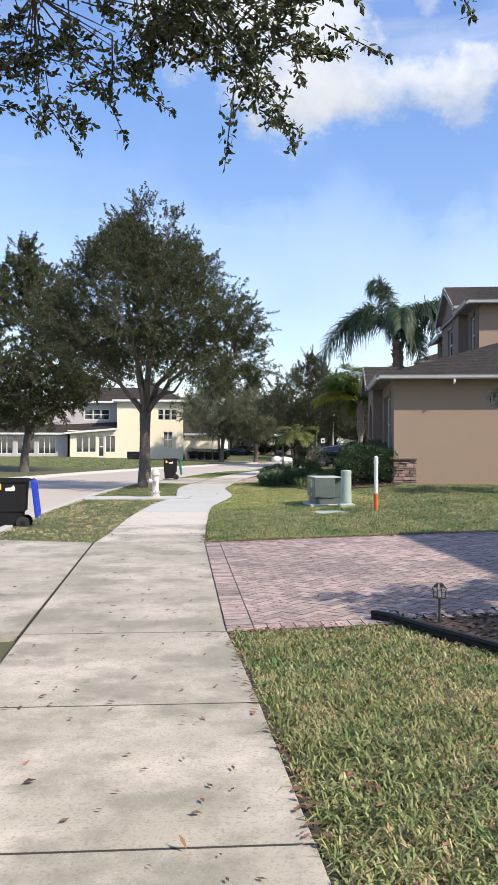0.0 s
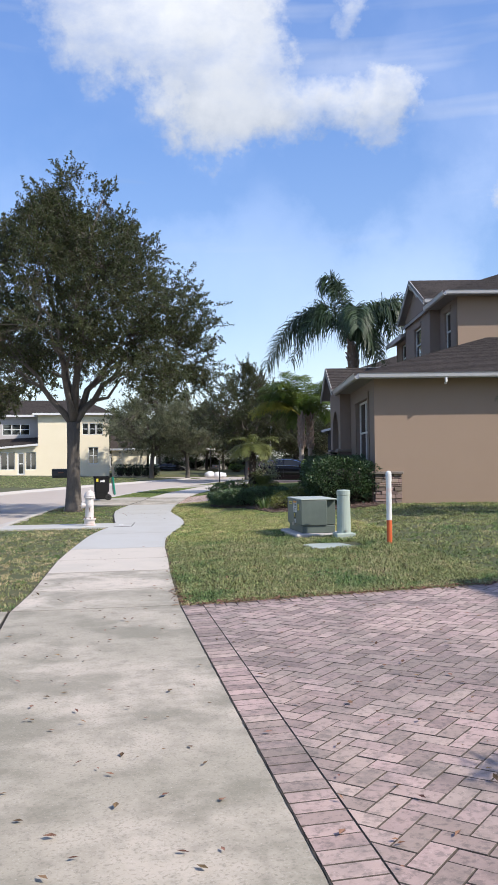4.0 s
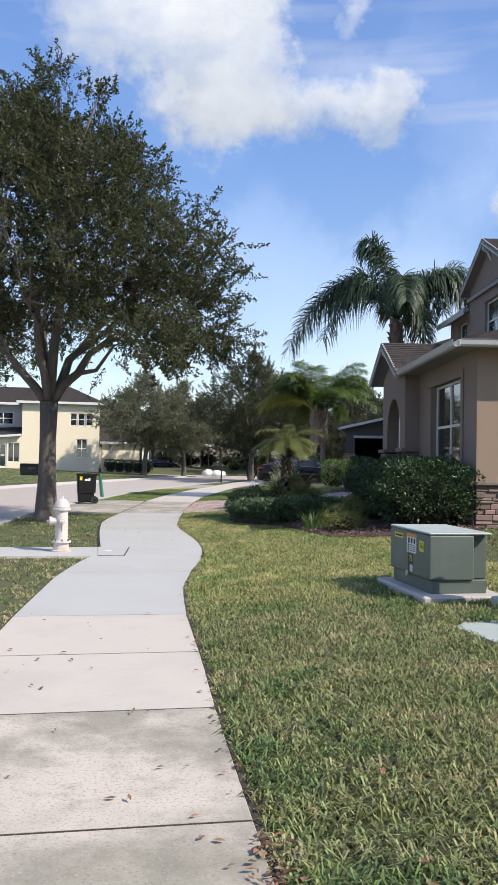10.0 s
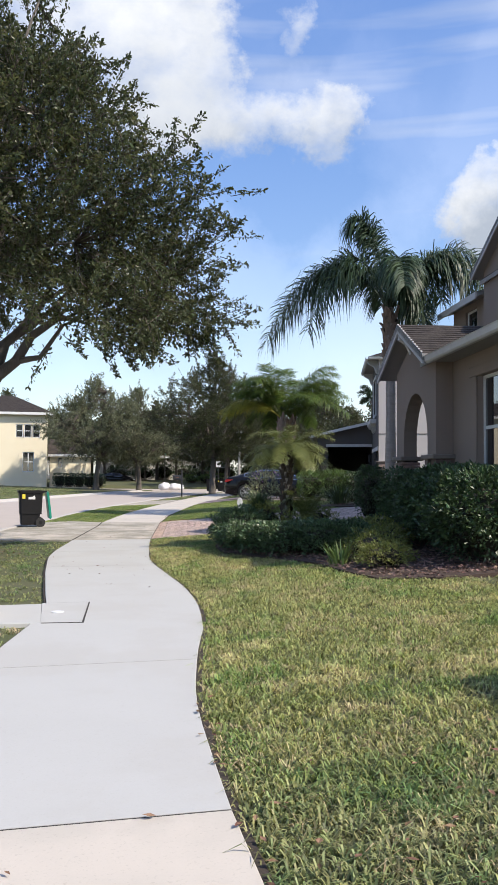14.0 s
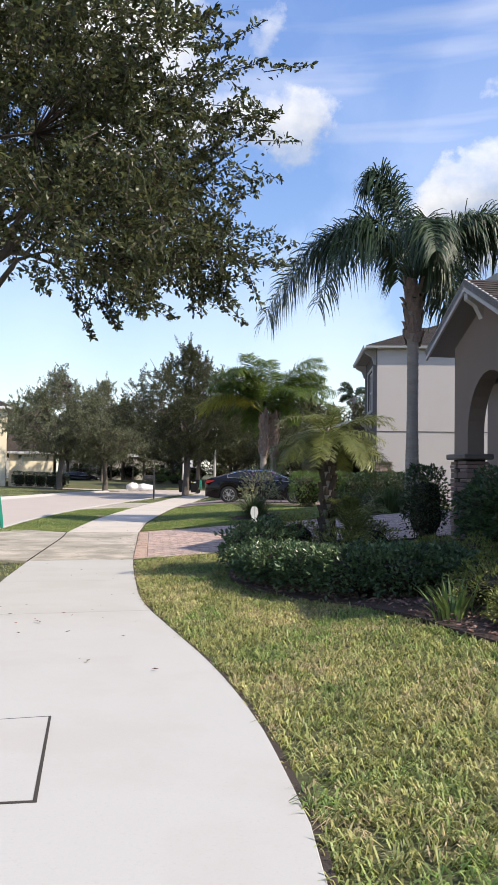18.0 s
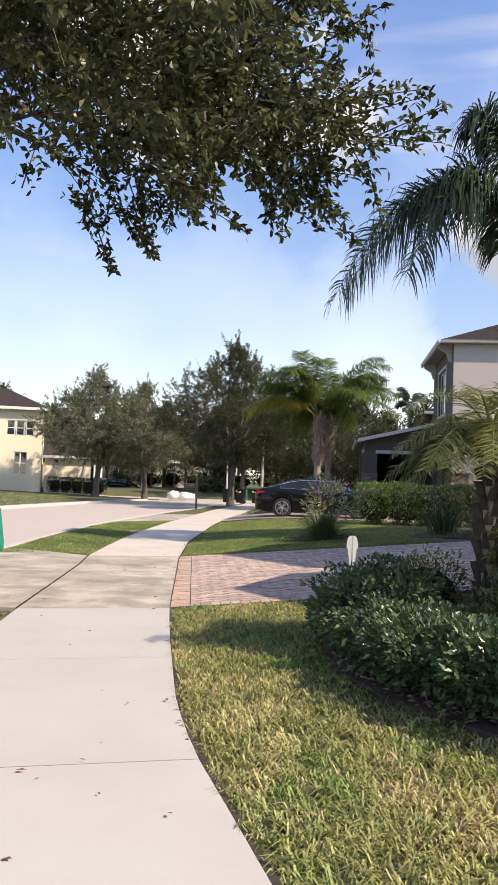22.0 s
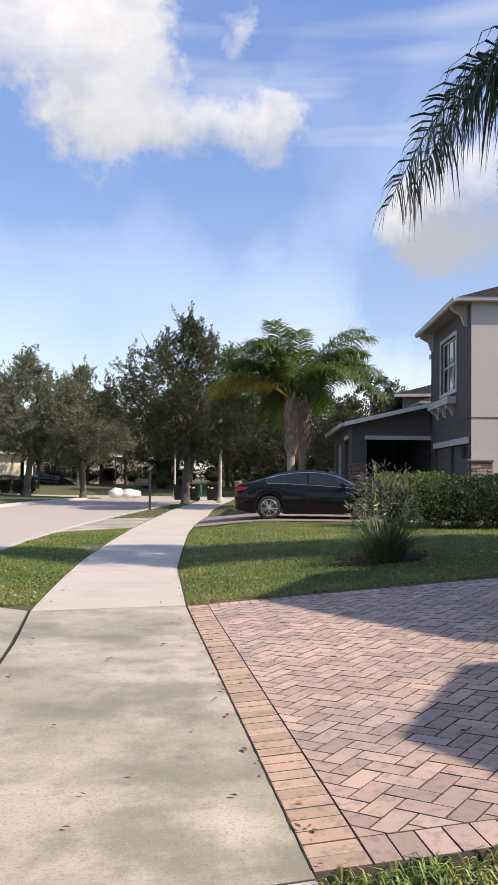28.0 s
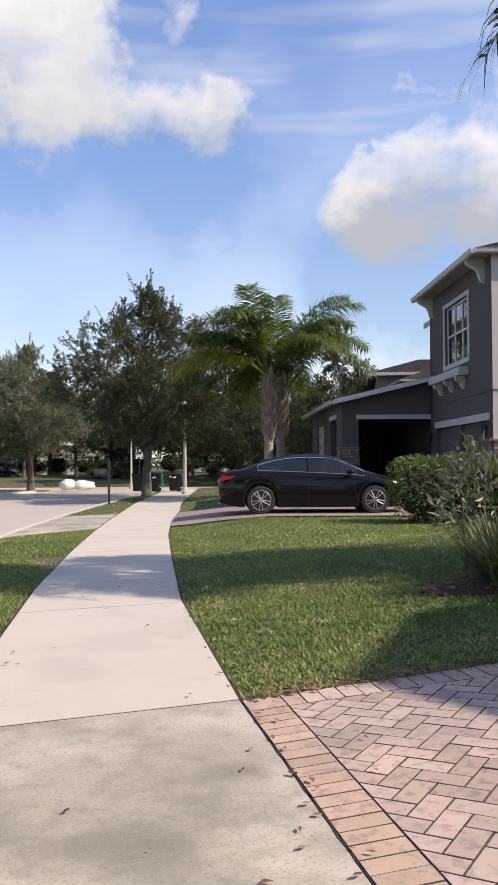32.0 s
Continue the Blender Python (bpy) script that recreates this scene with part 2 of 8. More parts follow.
concrete_old = material("concrete_old", (0.545, 0.475, 0.39), (0.455, 0.40, 0.328), 0.85, scale=2.8, fine=120, amount=0.7, bump=0.16, depth=0.003, layers=[((0.345, 0.312, 0.245), 0.55, 0.38, 0.58, 0.8), ((0.18, 0.17, 0.125), 1.3, 0.42, 0.64, 0.65), ((0.19, 0.175, 0.135), 60.0, 0.50, 0.66, 0.5), ((0.62, 0.57, 0.50), 95.0, 0.56, 0.72, 0.45), ((0.19, 0.175, 0.135), 6.0, 0.48, 0.74, 0.45)])
concrete_worn = material("concrete_worn", (0.60, 0.525, 0.44), (0.51, 0.45, 0.375), 0.85, scale=2.8, fine=120, amount=0.7, bump=0.16, depth=0.003, layers=[((0.345, 0.312, 0.245), 0.55, 0.38, 0.58, 0.8), ((0.18, 0.17, 0.125), 1.3, 0.42, 0.64, 0.65), ((0.19, 0.175, 0.135), 60.0, 0.50, 0.66, 0.5), ((0.62, 0.57, 0.50), 95.0, 0.56, 0.72, 0.45), ((0.19, 0.175, 0.135), 6.0, 0.48, 0.74, 0.45)])
concrete_new = material("concrete_new", (0.48, 0.472, 0.445), (0.425, 0.418, 0.392), 0.85, scale=1.2, fine=110, amount=1.0, bump=0.08, depth=0.003, layers=[((0.42, 0.40, 0.365), 0.7, 0.47, 0.62, 0.5), ((0.36, 0.335, 0.30), 60.0, 0.56, 0.68, 0.25)])
concrete_mid = material("concrete_mid", (0.565, 0.505, 0.43), (0.505, 0.452, 0.385), 0.85, scale=1.6, fine=110, amount=0.9, bump=0.1, depth=0.003, layers=[((0.43, 0.40, 0.345), 0.8, 0.44, 0.66, 0.5), ((0.34, 0.30, 0.255), 2.0, 0.56, 0.74, 0.3), ((0.30, 0.27, 0.22), 60.0, 0.56, 0.68, 0.3)])
concrete_road = material("concrete_road", (0.47, 0.405, 0.35), (0.40, 0.35, 0.305), 0.9, scale=0.7, fine=40, amount=0.9, bump=0.2, depth=0.004)
concrete_kerb = material("concrete_kerb", (0.48, 0.45, 0.42), (0.40, 0.37, 0.34), 0.9, scale=3, fine=70, bump=0.2, depth=0.004)
paver_pink = material("paver_pink", (0.455, 0.335, 0.295), (0.36, 0.27, 0.24), 0.88, scale=4, fine=150, amount=0.8, bump=0.5, spread=0.24, depth=0.003, world_space=True, layers=[((0.24, 0.195, 0.175), 0.55, 0.42, 0.58, 0.65), ((0.15, 0.125, 0.115), 5.0, 0.50, 0.68, 0.5), ((0.13, 0.11, 0.10), 26.0, 0.48, 0.64, 0.55), ((0.50, 0.42, 0.38), 90.0, 0.58, 0.70, 0.45)])
paver_rest = material("paver_rest", (0.455, 0.335, 0.295), (0.36, 0.27, 0.24), 0.88, scale=4, fine=150, amount=0.8, bump=0.5, spread=0.24, island=True, depth=0.003, world_space=True, layers=[((0.24, 0.195, 0.175), 0.55, 0.42, 0.58, 0.65), ((0.15, 0.125, 0.115), 5.0, 0.50, 0.68, 0.5), ((0.13, 0.11, 0.10), 26.0, 0.48, 0.64, 0.55), ((0.50, 0.42, 0.38), 90.0, 0.58, 0.70, 0.45)])
paver_warm = material("paver_warm", (0.56, 0.40, 0.325), (0.46, 0.34, 0.285), 0.88, scale=4, fine=150, amount=0.8, bump=0.5, spread=0.2, depth=0.003, world_space=True, layers=[((0.36, 0.285, 0.25), 0.9, 0.46, 0.60, 0.6), ((0.25, 0.205, 0.18), 16.0, 0.50, 0.64, 0.6)])
paver_warm_rest = material("paver_warm_rest", (0.56, 0.40, 0.325), (0.46, 0.34, 0.285), 0.88, scale=4, fine=150, amount=0.8, bump=0.5, spread=0.2, island=True, depth=0.003, world_space=True, layers=[((0.36, 0.285, 0.25), 0.9, 0.46, 0.60, 0.6), ((0.25, 0.205, 0.18), 16.0, 0.50, 0.64, 0.6)])
paver_sand = material("paver_sand", (0.56, 0.385, 0.285), (0.45, 0.315, 0.24), 0.88, scale=5, fine=140, bump=0.5, spread=0.15, depth=0.003, world_space=True, layers=[((0.40, 0.30, 0.24), 1.4, 0.46, 0.60, 0.6), ((0.24, 0.19, 0.16), 16.0, 0.50, 0.64, 0.55)])
paver_dirt = material("paver_dirt", (0.12, 0.098, 0.082), (0.07, 0.058, 0.05), 0.95, scale=20, fine=120, world_space=True)
joint_sand = material("joint_sand", (0.05, 0.043, 0.036), (0.03, 0.027, 0.024), 0.95, scale=20, fine=120)
soil = material("lawn_soil", (0.062, 0.076, 0.026), (0.11, 0.10, 0.048), 0.95, scale=1.6, fine=45, amount=0.8, bump=0.5, depth=0.02, third=(0.065, 0.085, 0.025))
mulch_mat = material("mulch", (0.05, 0.032, 0.025), (0.09, 0.058, 0.043), 0.95, scale=9, fine=60, amount=0.9, bump=0.6, depth=0.02)
chip_mat = material("bark_chip", (0.13, 0.075, 0.058), (0.27, 0.18, 0.145), 0.9, scale=20, fine=90, spread=0.5, island=True)
grass_mat = material("grass_blade", (0.145, 0.208, 0.063), (0.37, 0.35, 0.16), 0.5, scale=3.2, fine=26, amount=0.7, bump=0, spread=0.72, island=True, trans=0.35, spec=0.35, layers=[((0.50, 0.44, 0.24), 1.5, 0.54, 0.64, 0.6), ((0.095, 0.19, 0.055), 1.0, 0.50, 0.62, 0.65)])
# lighter, yellower copy of the blade colour, with sunlight painted in
sunlit_grass_mat = material("sunlit_blade", (0.185, 0.248, 0.07), (0.46, 0.425, 0.187), 0.5, scale=3.2, fine=26, amount=0.7, bump=0, spread=0.72, island=True, trans=0.4, spec=0.35, layers=[((0.60, 0.52, 0.28), 1.5, 0.53, 0.63, 0.6), ((0.135, 0.25, 0.062), 1.0, 0.50, 0.62, 0.65)], through_light=(1.3, 1.3, 1.0))
lush_mat = material("lush_blade", (0.165, 0.24, 0.052), (0.32, 0.34, 0.115), 0.5, scale=1.4, fine=16, amount=0.75, bump=0, spread=0.45, island=True, trans=0.35, third=(0.105, 0.20, 0.04), spec=0.3)
straw_mat = material("straw_blade", (0.56, 0.47, 0.27), (0.42, 0.33, 0.17), 0.65, scale=5, fine=30, amount=0.7, bump=0, spread=0.4, island=True, trans=0.2)
tan_stucco = material("tan_stucco", (0.325, 0.238, 0.171), (0.292, 0.212, 0.153), 0.92, scale=1.2, fine=180, amount=0.8, bump=0.35, depth=0.004)
taupe_stucco = material("taupe_stucco", (0.255, 0.20, 0.166), (0.23, 0.18, 0.147), 0.92, scale=1.2, fine=180, bump=0.35, depth=0.004)
grey_stucco = material("grey_stucco", (0.106, 0.096, 0.092), (0.092, 0.083, 0.08), 0.92, scale=1.2, fine=180, bump=0.35, depth=0.004)
pale_stucco = material("pale_stucco", (0.50, 0.462, 0.445), (0.45, 0.412, 0.395), 0.92, scale=0.9, fine=180, amount=0.9, bump=0.35, depth=0.004)
cream_stucco = material("cream_stucco", (0.82, 0.735, 0.55), (0.78, 0.69, 0.50), 0.92, scale=0.8, fine=90, bump=0.2)
white_paint = material("white_paint", (0.72, 0.72, 0.71), (0.62, 0.62, 0.60), 0.5, scale=4, fine=60, bump=0.05)
trim_grey = material("trim_grey", (0.55, 0.54, 0.53), (0.46, 0.45, 0.44), 0.6, scale=4, fine=60, bump=0.05)
soffit_mat = material("soffit", (0.30, 0.28, 0.26), (0.26, 0.245, 0.23), 0.7, scale=4, fine=40, bump=0.05)
shingle_mat = material("shingle", (0.034, 0.029, 0.027), (0.082, 0.069, 0.062), 0.95, spec=0.15, scale=14, fine=34, amount=0.55, bump=0.6, depth=0.015, third=(0.03, 0.027, 0.025))
stone_mat = material("ledge_stone", (0.30, 0.22, 0.18), (0.20, 0.14, 0.115), 0.85, scale=7, fine=40, amount=0.9, bump=0.5, spread=0.42, depth=0.012)
stone_cap_mat = material("stone_cap", (0.22, 0.185, 0.155), (0.17, 0.14, 0.12), 0.85, scale=9, fine=60, bump=0.3)
# near-black for lanterns and doors, and for painted shade inside the wing
black_and_room_shade = material("black_and_room_shade", (0.03, 0.028, 0.028), (0.02, 0.02, 0.02), 0.9)
bark = material("oak_bark", (0.145, 0.126, 0.107), (0.068, 0.058, 0.049), 0.95, scale=10, fine=45, amount=0.7, bump=0.9, depth=0.03, stretch_to=(1, 1, 0.25))
twig_mat = material("twig", (0.10, 0.08, 0.065), (0.07, 0.055, 0.045), 0.9)
leaf_mat = material("oak_leaf", (0.042, 0.056, 0.0235), (0.076, 0.089, 0.037), 0.38, scale=1.0, fine=9, bump=0, spread=0.6, island=True, trans=0.45, spec=0.45, through_light=(1.65, 1.45, 1.3))
olive_leaf = material("olive_leaf", (0.15, 0.17, 0.095), (0.205, 0.215, 0.125), 0.5, scale=1.0, fine=9, bump=0, spread=0.4, island=True, trans=0.25, spec=0.3)
hedge_leaf = material("hedge_leaf", (0.036, 0.066, 0.025), (0.062, 0.102, 0.037), 0.4, scale=2.0, fine=20, bump=0, spread=0.5, island=True, trans=0.15)
edging_leaf = material("edging_leaf", (0.066, 0.108, 0.048), (0.105, 0.16, 0.072), 0.34, scale=2.0, fine=20, bump=0, spread=0.55, island=True, trans=0.2)
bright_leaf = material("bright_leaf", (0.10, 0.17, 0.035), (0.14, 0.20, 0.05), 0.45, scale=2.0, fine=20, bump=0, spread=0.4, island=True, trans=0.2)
golden_leaf = material("golden_leaf", (0.16, 0.19, 0.04), (0.22, 0.225, 0.06), 0.45, scale=2.0, fine=20, bump=0, spread=0.45, island=True, trans=0.25)
glass = bpy.data.materials.new("window_glass")
glass.use_nodes = True
gp = glass.node_tree.nodes["Principled BSDF"]
gp.inputs["Base Color"].default_value = (0.012, 0.014, 0.018, 1)
gp.inputs["Roughness"].default_value = 0.03
gp.inputs["IOR"].default_value = 2.3

# ---- building helpers ----
def finish(bm, smooth=False):
    bmesh.ops.recalc_face_normals(bm, faces=bm.faces)
    me = bpy.data.meshes.new("mesh")
    bm.to_mesh(me)
    bm.free()
    if smooth:
        me.shade_smooth()
    return me


def part(name, bm, mat, parent=None, label="", smooth=False):
    """One mesh object, under a thing or part if a parent is given."""
    me = finish(bm, smooth) if isinstance(bm, bmesh.types.BMesh) else bm
    if not me.materials:
        me.materials.append(mat)
    ob = new(name, me)
    ob.parent = parent
    if label:
        ob["label"] = label
    return ob


def thing(name, label, category, x=0, y=0, z=0, rz=0, group="", kind=""):
    ob = new(name)
    ob.matrix_world = pose(x, y, z, 0, 0, rz)
    return tagged(ob, label, category, group, kind)


def box(bm, x0, y0, z0, x1, y1, z1, bevel=0.0, seg=1):
    r = bmesh.ops.create_cube(bm, size=1, matrix=Matrix.Translation(((x0 + x1) / 2, (y0 + y1) / 2, (z0 + z1) / 2)) @ Matrix.Diagonal((x1 - x0, y1 - y0, z1 - z0, 1)))
    if bevel:
        edges = list({e for v in r["verts"] for e in v.link_edges})
        bmesh.ops.bevel(bm, geom=edges, offset=bevel, segments=seg, affect="EDGES", profile=0.5)
    return bm


def one_box(x0, y0, z0, x1, y1, z1, bevel=0.0, seg=1):
    return box(bmesh.new(), x0, y0, z0, x1, y1, z1, bevel, seg)


def prism(bm, pts, axis, a, b):
    """A closed outline pts in the plane across an axis ('x','y','z'), drawn out from a to b along it."""
    def at(p, h):
        return (h, p[0], p[1]) if axis == "x" else (p[0], h, p[1]) if axis == "y" else (p[0], p[1], h)
    lo, hi = [bm.verts.new(at(p, a)) for p in pts], [bm.verts.new(at(p, b)) for p in pts]
    bm.faces.new(lo)
    bm.faces.new(hi[::-1])
    for i in range(len(pts)):
        j = (i + 1) % len(pts)
        bm.faces.new((lo[i], lo[j], hi[j], hi[i]))
    return bm


def lathe(bm, profile, seg=20, at=(0, 0, 0)):
    """profile: (radius, height) from the foot up."""
    rings = []
    for r, h in profile:
        rings.append([bm.verts.new((at[0] + r * math.cos(2 * math.pi * k / seg), at[1] + r * math.sin(2 * math.pi * k / seg), at[2] + h)) for k in range(seg)])
    for a, b in zip(rings, rings[1:]):
        for k in range(seg):
            bm.faces.new((a[k], a[(k + 1) % seg], b[(k + 1) % seg], b[k]))
    bm.faces.new(rings[0][::-1])
    bm.faces.new(rings[-1])
    return bm


def tube(bm, pts, radii, seg=8):
    pts = [Vector(p) for p in pts]
    rings = []
    for i, p in enumerate(pts):
        d = (pts[min(i + 1, len(pts) - 1)] - pts[max(i - 1, 0)]).normalized()
        a = d.orthogonal() if i == 0 else (side - d * side.dot(d))
        a.normalize()
        side = a
        b = d.cross(a)
        r = radii[i] if hasattr(radii, "__len__") else radii
        rings.append([bm.verts.new(p + r * (a * math.cos(2 * math.pi * k / seg) + b * math.sin(2 * math.pi * k / seg))) for k in range(seg)])
    for a, b in zip(rings, rings[1:]):
        for k in range(seg):
            bm.faces.new((a[k], a[(k + 1) % seg], b[(k + 1) % seg], b[k]))
    bm.faces.new(rings[0][::-1])
    bm.faces.new(rings[-1])
    return bm


def rod(bm, p, q, r, r2=None, seg=10):
    return tube(bm, [p, q], [r, r if r2 is None else r2], seg)


def quick_mesh(name, verts, faces, smooth=False):
    """A mesh from arrays of vertices and of equal-sided faces."""
    verts, faces = np.asarray(verts, np.float32), np.asarray(faces, np.int32)
    me = bpy.data.meshes.new(name)
    n = faces.shape[1]
    me.vertices.add(len(verts))
    me.vertices.foreach_set("co", verts.ravel())
    me.loops.add(faces.size)
    me.loops.foreach_set("vertex_index", faces.ravel())
    me.polygons.add(len(faces))
    me.polygons.foreach_set("loop_start", np.arange(0, faces.size, n, dtype=np.int32))
    me.polygons.foreach_set("use_smooth", np.full(len(faces), smooth))
    me.update(calc_edges=True)
    return me


def wall(bm, x0, y0, x1, y1, z0, z1, thick, openings=()):
    """An upright wall from (x0, y0) to (x1, y1), its thickness to the left of that way, with openings (from, to, low, high)."""
    length = math.hypot(x1 - x0, y1 - y0)
    ax, ay = (x1 - x0) / length, (y1 - y0) / length
    nx, ny = -ay, ax
    cuts = sorted({0.0, length, *[o[0] for o in openings], *[o[1] for o in openings]})
    levels = sorted({z0, z1, *[min(max(h, z0), z1) for o in openings for h in o[2:4]]})
    for a, b in zip(cuts, cuts[1:]):
        mid = (a + b) / 2
        spans = [(s0, s1) for s0, s1 in zip(levels, levels[1:]) if not any(o[0] < mid < o[1] and o[2] < (s0 + s1) / 2 < o[3] for o in openings)]
        for s0, s1 in spans:
            foot = [(x0 + ax * a, y0 + ay * a), (x0 + ax * b, y0 + ay * b), (x0 + ax * b + nx * thick, y0 + ay * b + ny * thick), (x0 + ax * a + nx * thick, y0 + ay * a + ny * thick)]
            prism(bm, foot, "z", s0, s1)
    bmesh.ops.remove_doubles(bm, verts=bm.verts[:], dist=0.0005)
    return bm


def line(knots):
    ys, xs = [k[0] for k in knots], [k[1] for k in knots]
    return lambda y: np.interp(y, ys, xs)


# ---- plan of the ground ----
walk_right = line([(-30, 1.6), (0, 0.60), (3, 0.49), (5, 0.42), (6, 0.375), (6.9, 0.318), (13.4, 0.275), (15, 0.325), (16.2, 0.365), (17.5, 0.43), (18.5, 0.465), (19.3, 0.495), (20, 0.545), (20.5, 0.585), (21, 0.635), (21.5, 0.715), (22.1, 0.83), (22.7, 0.95), (23.4, 1.115), (24, 1.205), (24.6, 1.285), (25.3, 1.345), (25.9, 1.37), (26.5, 1.38), (27.3, 1.36), (28, 1.345), (28.8, 1.325), (29.3, 1.335), (29.9, 1.365), (30.5, 1.43), (31.3, 1.525), (32, 1.605), (33.2, 1.76), (33.9, 1.856), (40.2, 2.88), (44, 3.64), (48, 4.68), (52, 5.75), (56, 6.95), (61, 8.65), (66, 10.2), (70, 11.6), (76, 13.7), (84, 16.6)])
walk_left = line([(-30, -0.3), (0, -1.12), (5, -1.26), (6.73, -1.31), (13.37, -1.46), (14.6, -1.36), (17.75, -1.24), (19.5, -1.10), (21.7, -0.88), (22.8, -0.70), (23.8, -0.48), (25, -0.31), (26, -0.33), (28.2, -0.34), (30.3, -0.30), (31.5, -0.18), (33.9, 0.20), (38.6, 1.0), (40.3, 1.22), (42.7, 1.72), (45.4, 2.33), (49.6, 3.44), (53, 4.40), (57, 5.58), (61, 6.85), (66, 8.4), (70, 9.8), (76, 11.9), (84, 14.8)])
KERB = [(-4.2, -60), (-3.7, -10), (-3.4, 14), (-3.25, 20), (-2.8, 27), (-2.2, 33), (-1.35, 38), (-0.3, 42), (0.45, 45.5), (1.6, 50), (3.1, 54.8), (4.9, 60), (6.75, 65), (8.7, 70), (11.6, 77.2), (14.0, 82.0)]
ROAD_WIDE = 7.8
base_line = line([(-60, 0), (14, 0), (24, 0.07), (400, 0.07)])
rise_line = line([(-60, 0.03), (14, 0.03), (17, 0.05), (25, 0.065), (33, 0.08), (41, 0.08), (53, 0.11), (400, 0.11)])


def kerb_distance(x, y):
    """Signed distance from the road's near edge: positive on the road's side."""
    x, y = np.asarray(x, float), np.asarray(y, float)
    best = np.full(np.broadcast(x, y).shape, 1e9)
    sign = np.ones_like(best)
    for (ax, ay), (bx, by) in zip(KERB, KERB[1:]):
        ex, ey = bx - ax, by - ay
        n2 = ex * ex + ey * ey
        t = np.clip(((x - ax) * ex + (y - ay) * ey) / n2, 0, 1)
        d = np.hypot(x - ax - t * ex, y - ay - t * ey)
        s = np.where(ex * (y - ay) - ey * (x - ax) > 0, 1.0, -1.0)
        sign = np.where(d < best, s, sign)
        best = np.minimum(best, d)
    return best * sign


def step(a, b, v):
    t = np.clip((v - a) / (b - a), 0, 1)
    return t * t * (3 - 2 * t)


CROSS = ((17.0, 84.5), -19.0, 9.0)   # the street that crosses at the end: a point of its near edge, its turn, its width


def cross_distance(x, y):
    a = radians(CROSS[1])
    return -(x - CROSS[0][0]) * math.sin(a) + (y - CROSS[0][1]) * math.cos(a)


def ground_z(x, y):
    """Height of the lawns and walks."""
    x, y = np.asarray(x, float), np.asarray(y, float)
    z = base_line(y) + rise_line(y) * np.clip(x - walk_right(y), 0, 5.6 - 3.6 * step(43, 49, y))
    k = kerb_distance(x, y)
    return z + 0.028 * np.clip(k - ROAD_WIDE - 1.5, 0, 20) * step(20, 50, y)


def gz(x, y):
    return float(ground_z(x, y))


def terrain_z(x, y):
    k, c = kerb_distance(x, y), cross_distance(x, y)
    road = step(0.02, 0.4, k) * (1 - step(ROAD_WIDE - 0.4, ROAD_WIDE - 0.02, k)) * (1 - step(0, 2, c))
    street = step(0.02, 0.4, c) * (1 - step(CROSS[2] - 0.4, CROSS[2], c))
    return ground_z(x, y) - 0.03 - 0.4 * np.maximum(road, street)

# ---- ground, road, pavement ----
def far_out(a, b, stepw, reach):
    inner = list(np.arange(a, b + 1e-6, stepw))
    out = [stepw * 1.6 ** k for k in range(1, 20)]
    lo, hi, s = [], [], 0
    for o in out:
        s += o
        if s > reach:
            break
        lo.append(a - s)
        hi.append(b + s)
    return np.array([-3500, *lo[::-1], *inner, *hi, 3500])


gx, gy = far_out(-14, 20, 0.3, 900), far_out(-6, 104, 0.4, 900)
X, Y = np.meshgrid(gx, gy)
Z = terrain_z(X, Y)
idx = np.arange(X.size).reshape(X.shape)
ground_faces = np.stack([idx[:-1, :-1], idx[:-1, 1:], idx[1:, 1:], idx[1:, :-1]], -1).reshape(-1, 4)
ground = part("ground", quick_mesh("ground", np.stack([X, Y, Z], -1).reshape(-1, 3), ground_faces, True), soil)
tagged(ground, "patchy green and straw-coloured lawn ground", "lawn", kind="structure")


def strip(left, right, y0, y1, lift, thick, stepw=0.4, trim=0.0, level=ground_z):
    """A slab between two edge lines, from y0 to y1, with sides."""
    n = max(2, int((y1 - y0) / stepw) + 1)
    bm, rows = bmesh.new(), []
    for y in np.linspace(y0 + trim, y1 - trim, n):
        a, b = float(left(y)), float(right(y))
        z = base_line(y) + lift
        rows.append([bm.verts.new(p) for p in ((a, y, z - thick), (a, y, z - 0.005), (a + 0.005, y, z), (b - 0.005, y, z), (b, y, z - 0.005), (b, y, z - thick))])
    for r, s in zip(rows, rows[1:]):
        for k in range(5):
            bm.faces.new((r[k], r[k + 1], s[k + 1], s[k]))
    bm.faces.new(rows[0])
    bm.faces.new(rows[-1][::-1])
    return bm


pavement = thing("pavement", "pale concrete pavement winding between lawns", "sidewalk", kind="structure")
part("joint_bed", strip(walk_left, walk_right, -6, 84, 0.0095, 0.05), joint_sand, pavement, "dark gritty joint")
JOINTS = [-6, -2, 1.4, 3.15, 4.92, 6.84, 13.38, 14.68, 16.27, 17.72, 19.27, 22.15, 28.8, 31.3, 33.9, 40.22, 43.8, 45.6, 47.4, 49.2, 51.0, 52.8, 54.6, 60.0, 62, 64, 66, 68, 70, 72, 74, 76, 80, 84]
for j, (y0, y1) in enumerate(zip(JOINTS, JOINTS[1:])):
    fresh = 19 < y0 < 33
    slab = part("slab", strip(walk_left, walk_right, y0, y1, 0.012, 0.10, trim=0.011 if not 19 < y0 < 33 else 0.006), concrete_new if 19 < y0 < 33 else concrete_worn if y0 < 6 or 13 < y0 < 15 or 33 < y0 < 40 else concrete_old if y0 < 13 else concrete_mid, pavement, "smooth newer grey slab" if fresh else "")


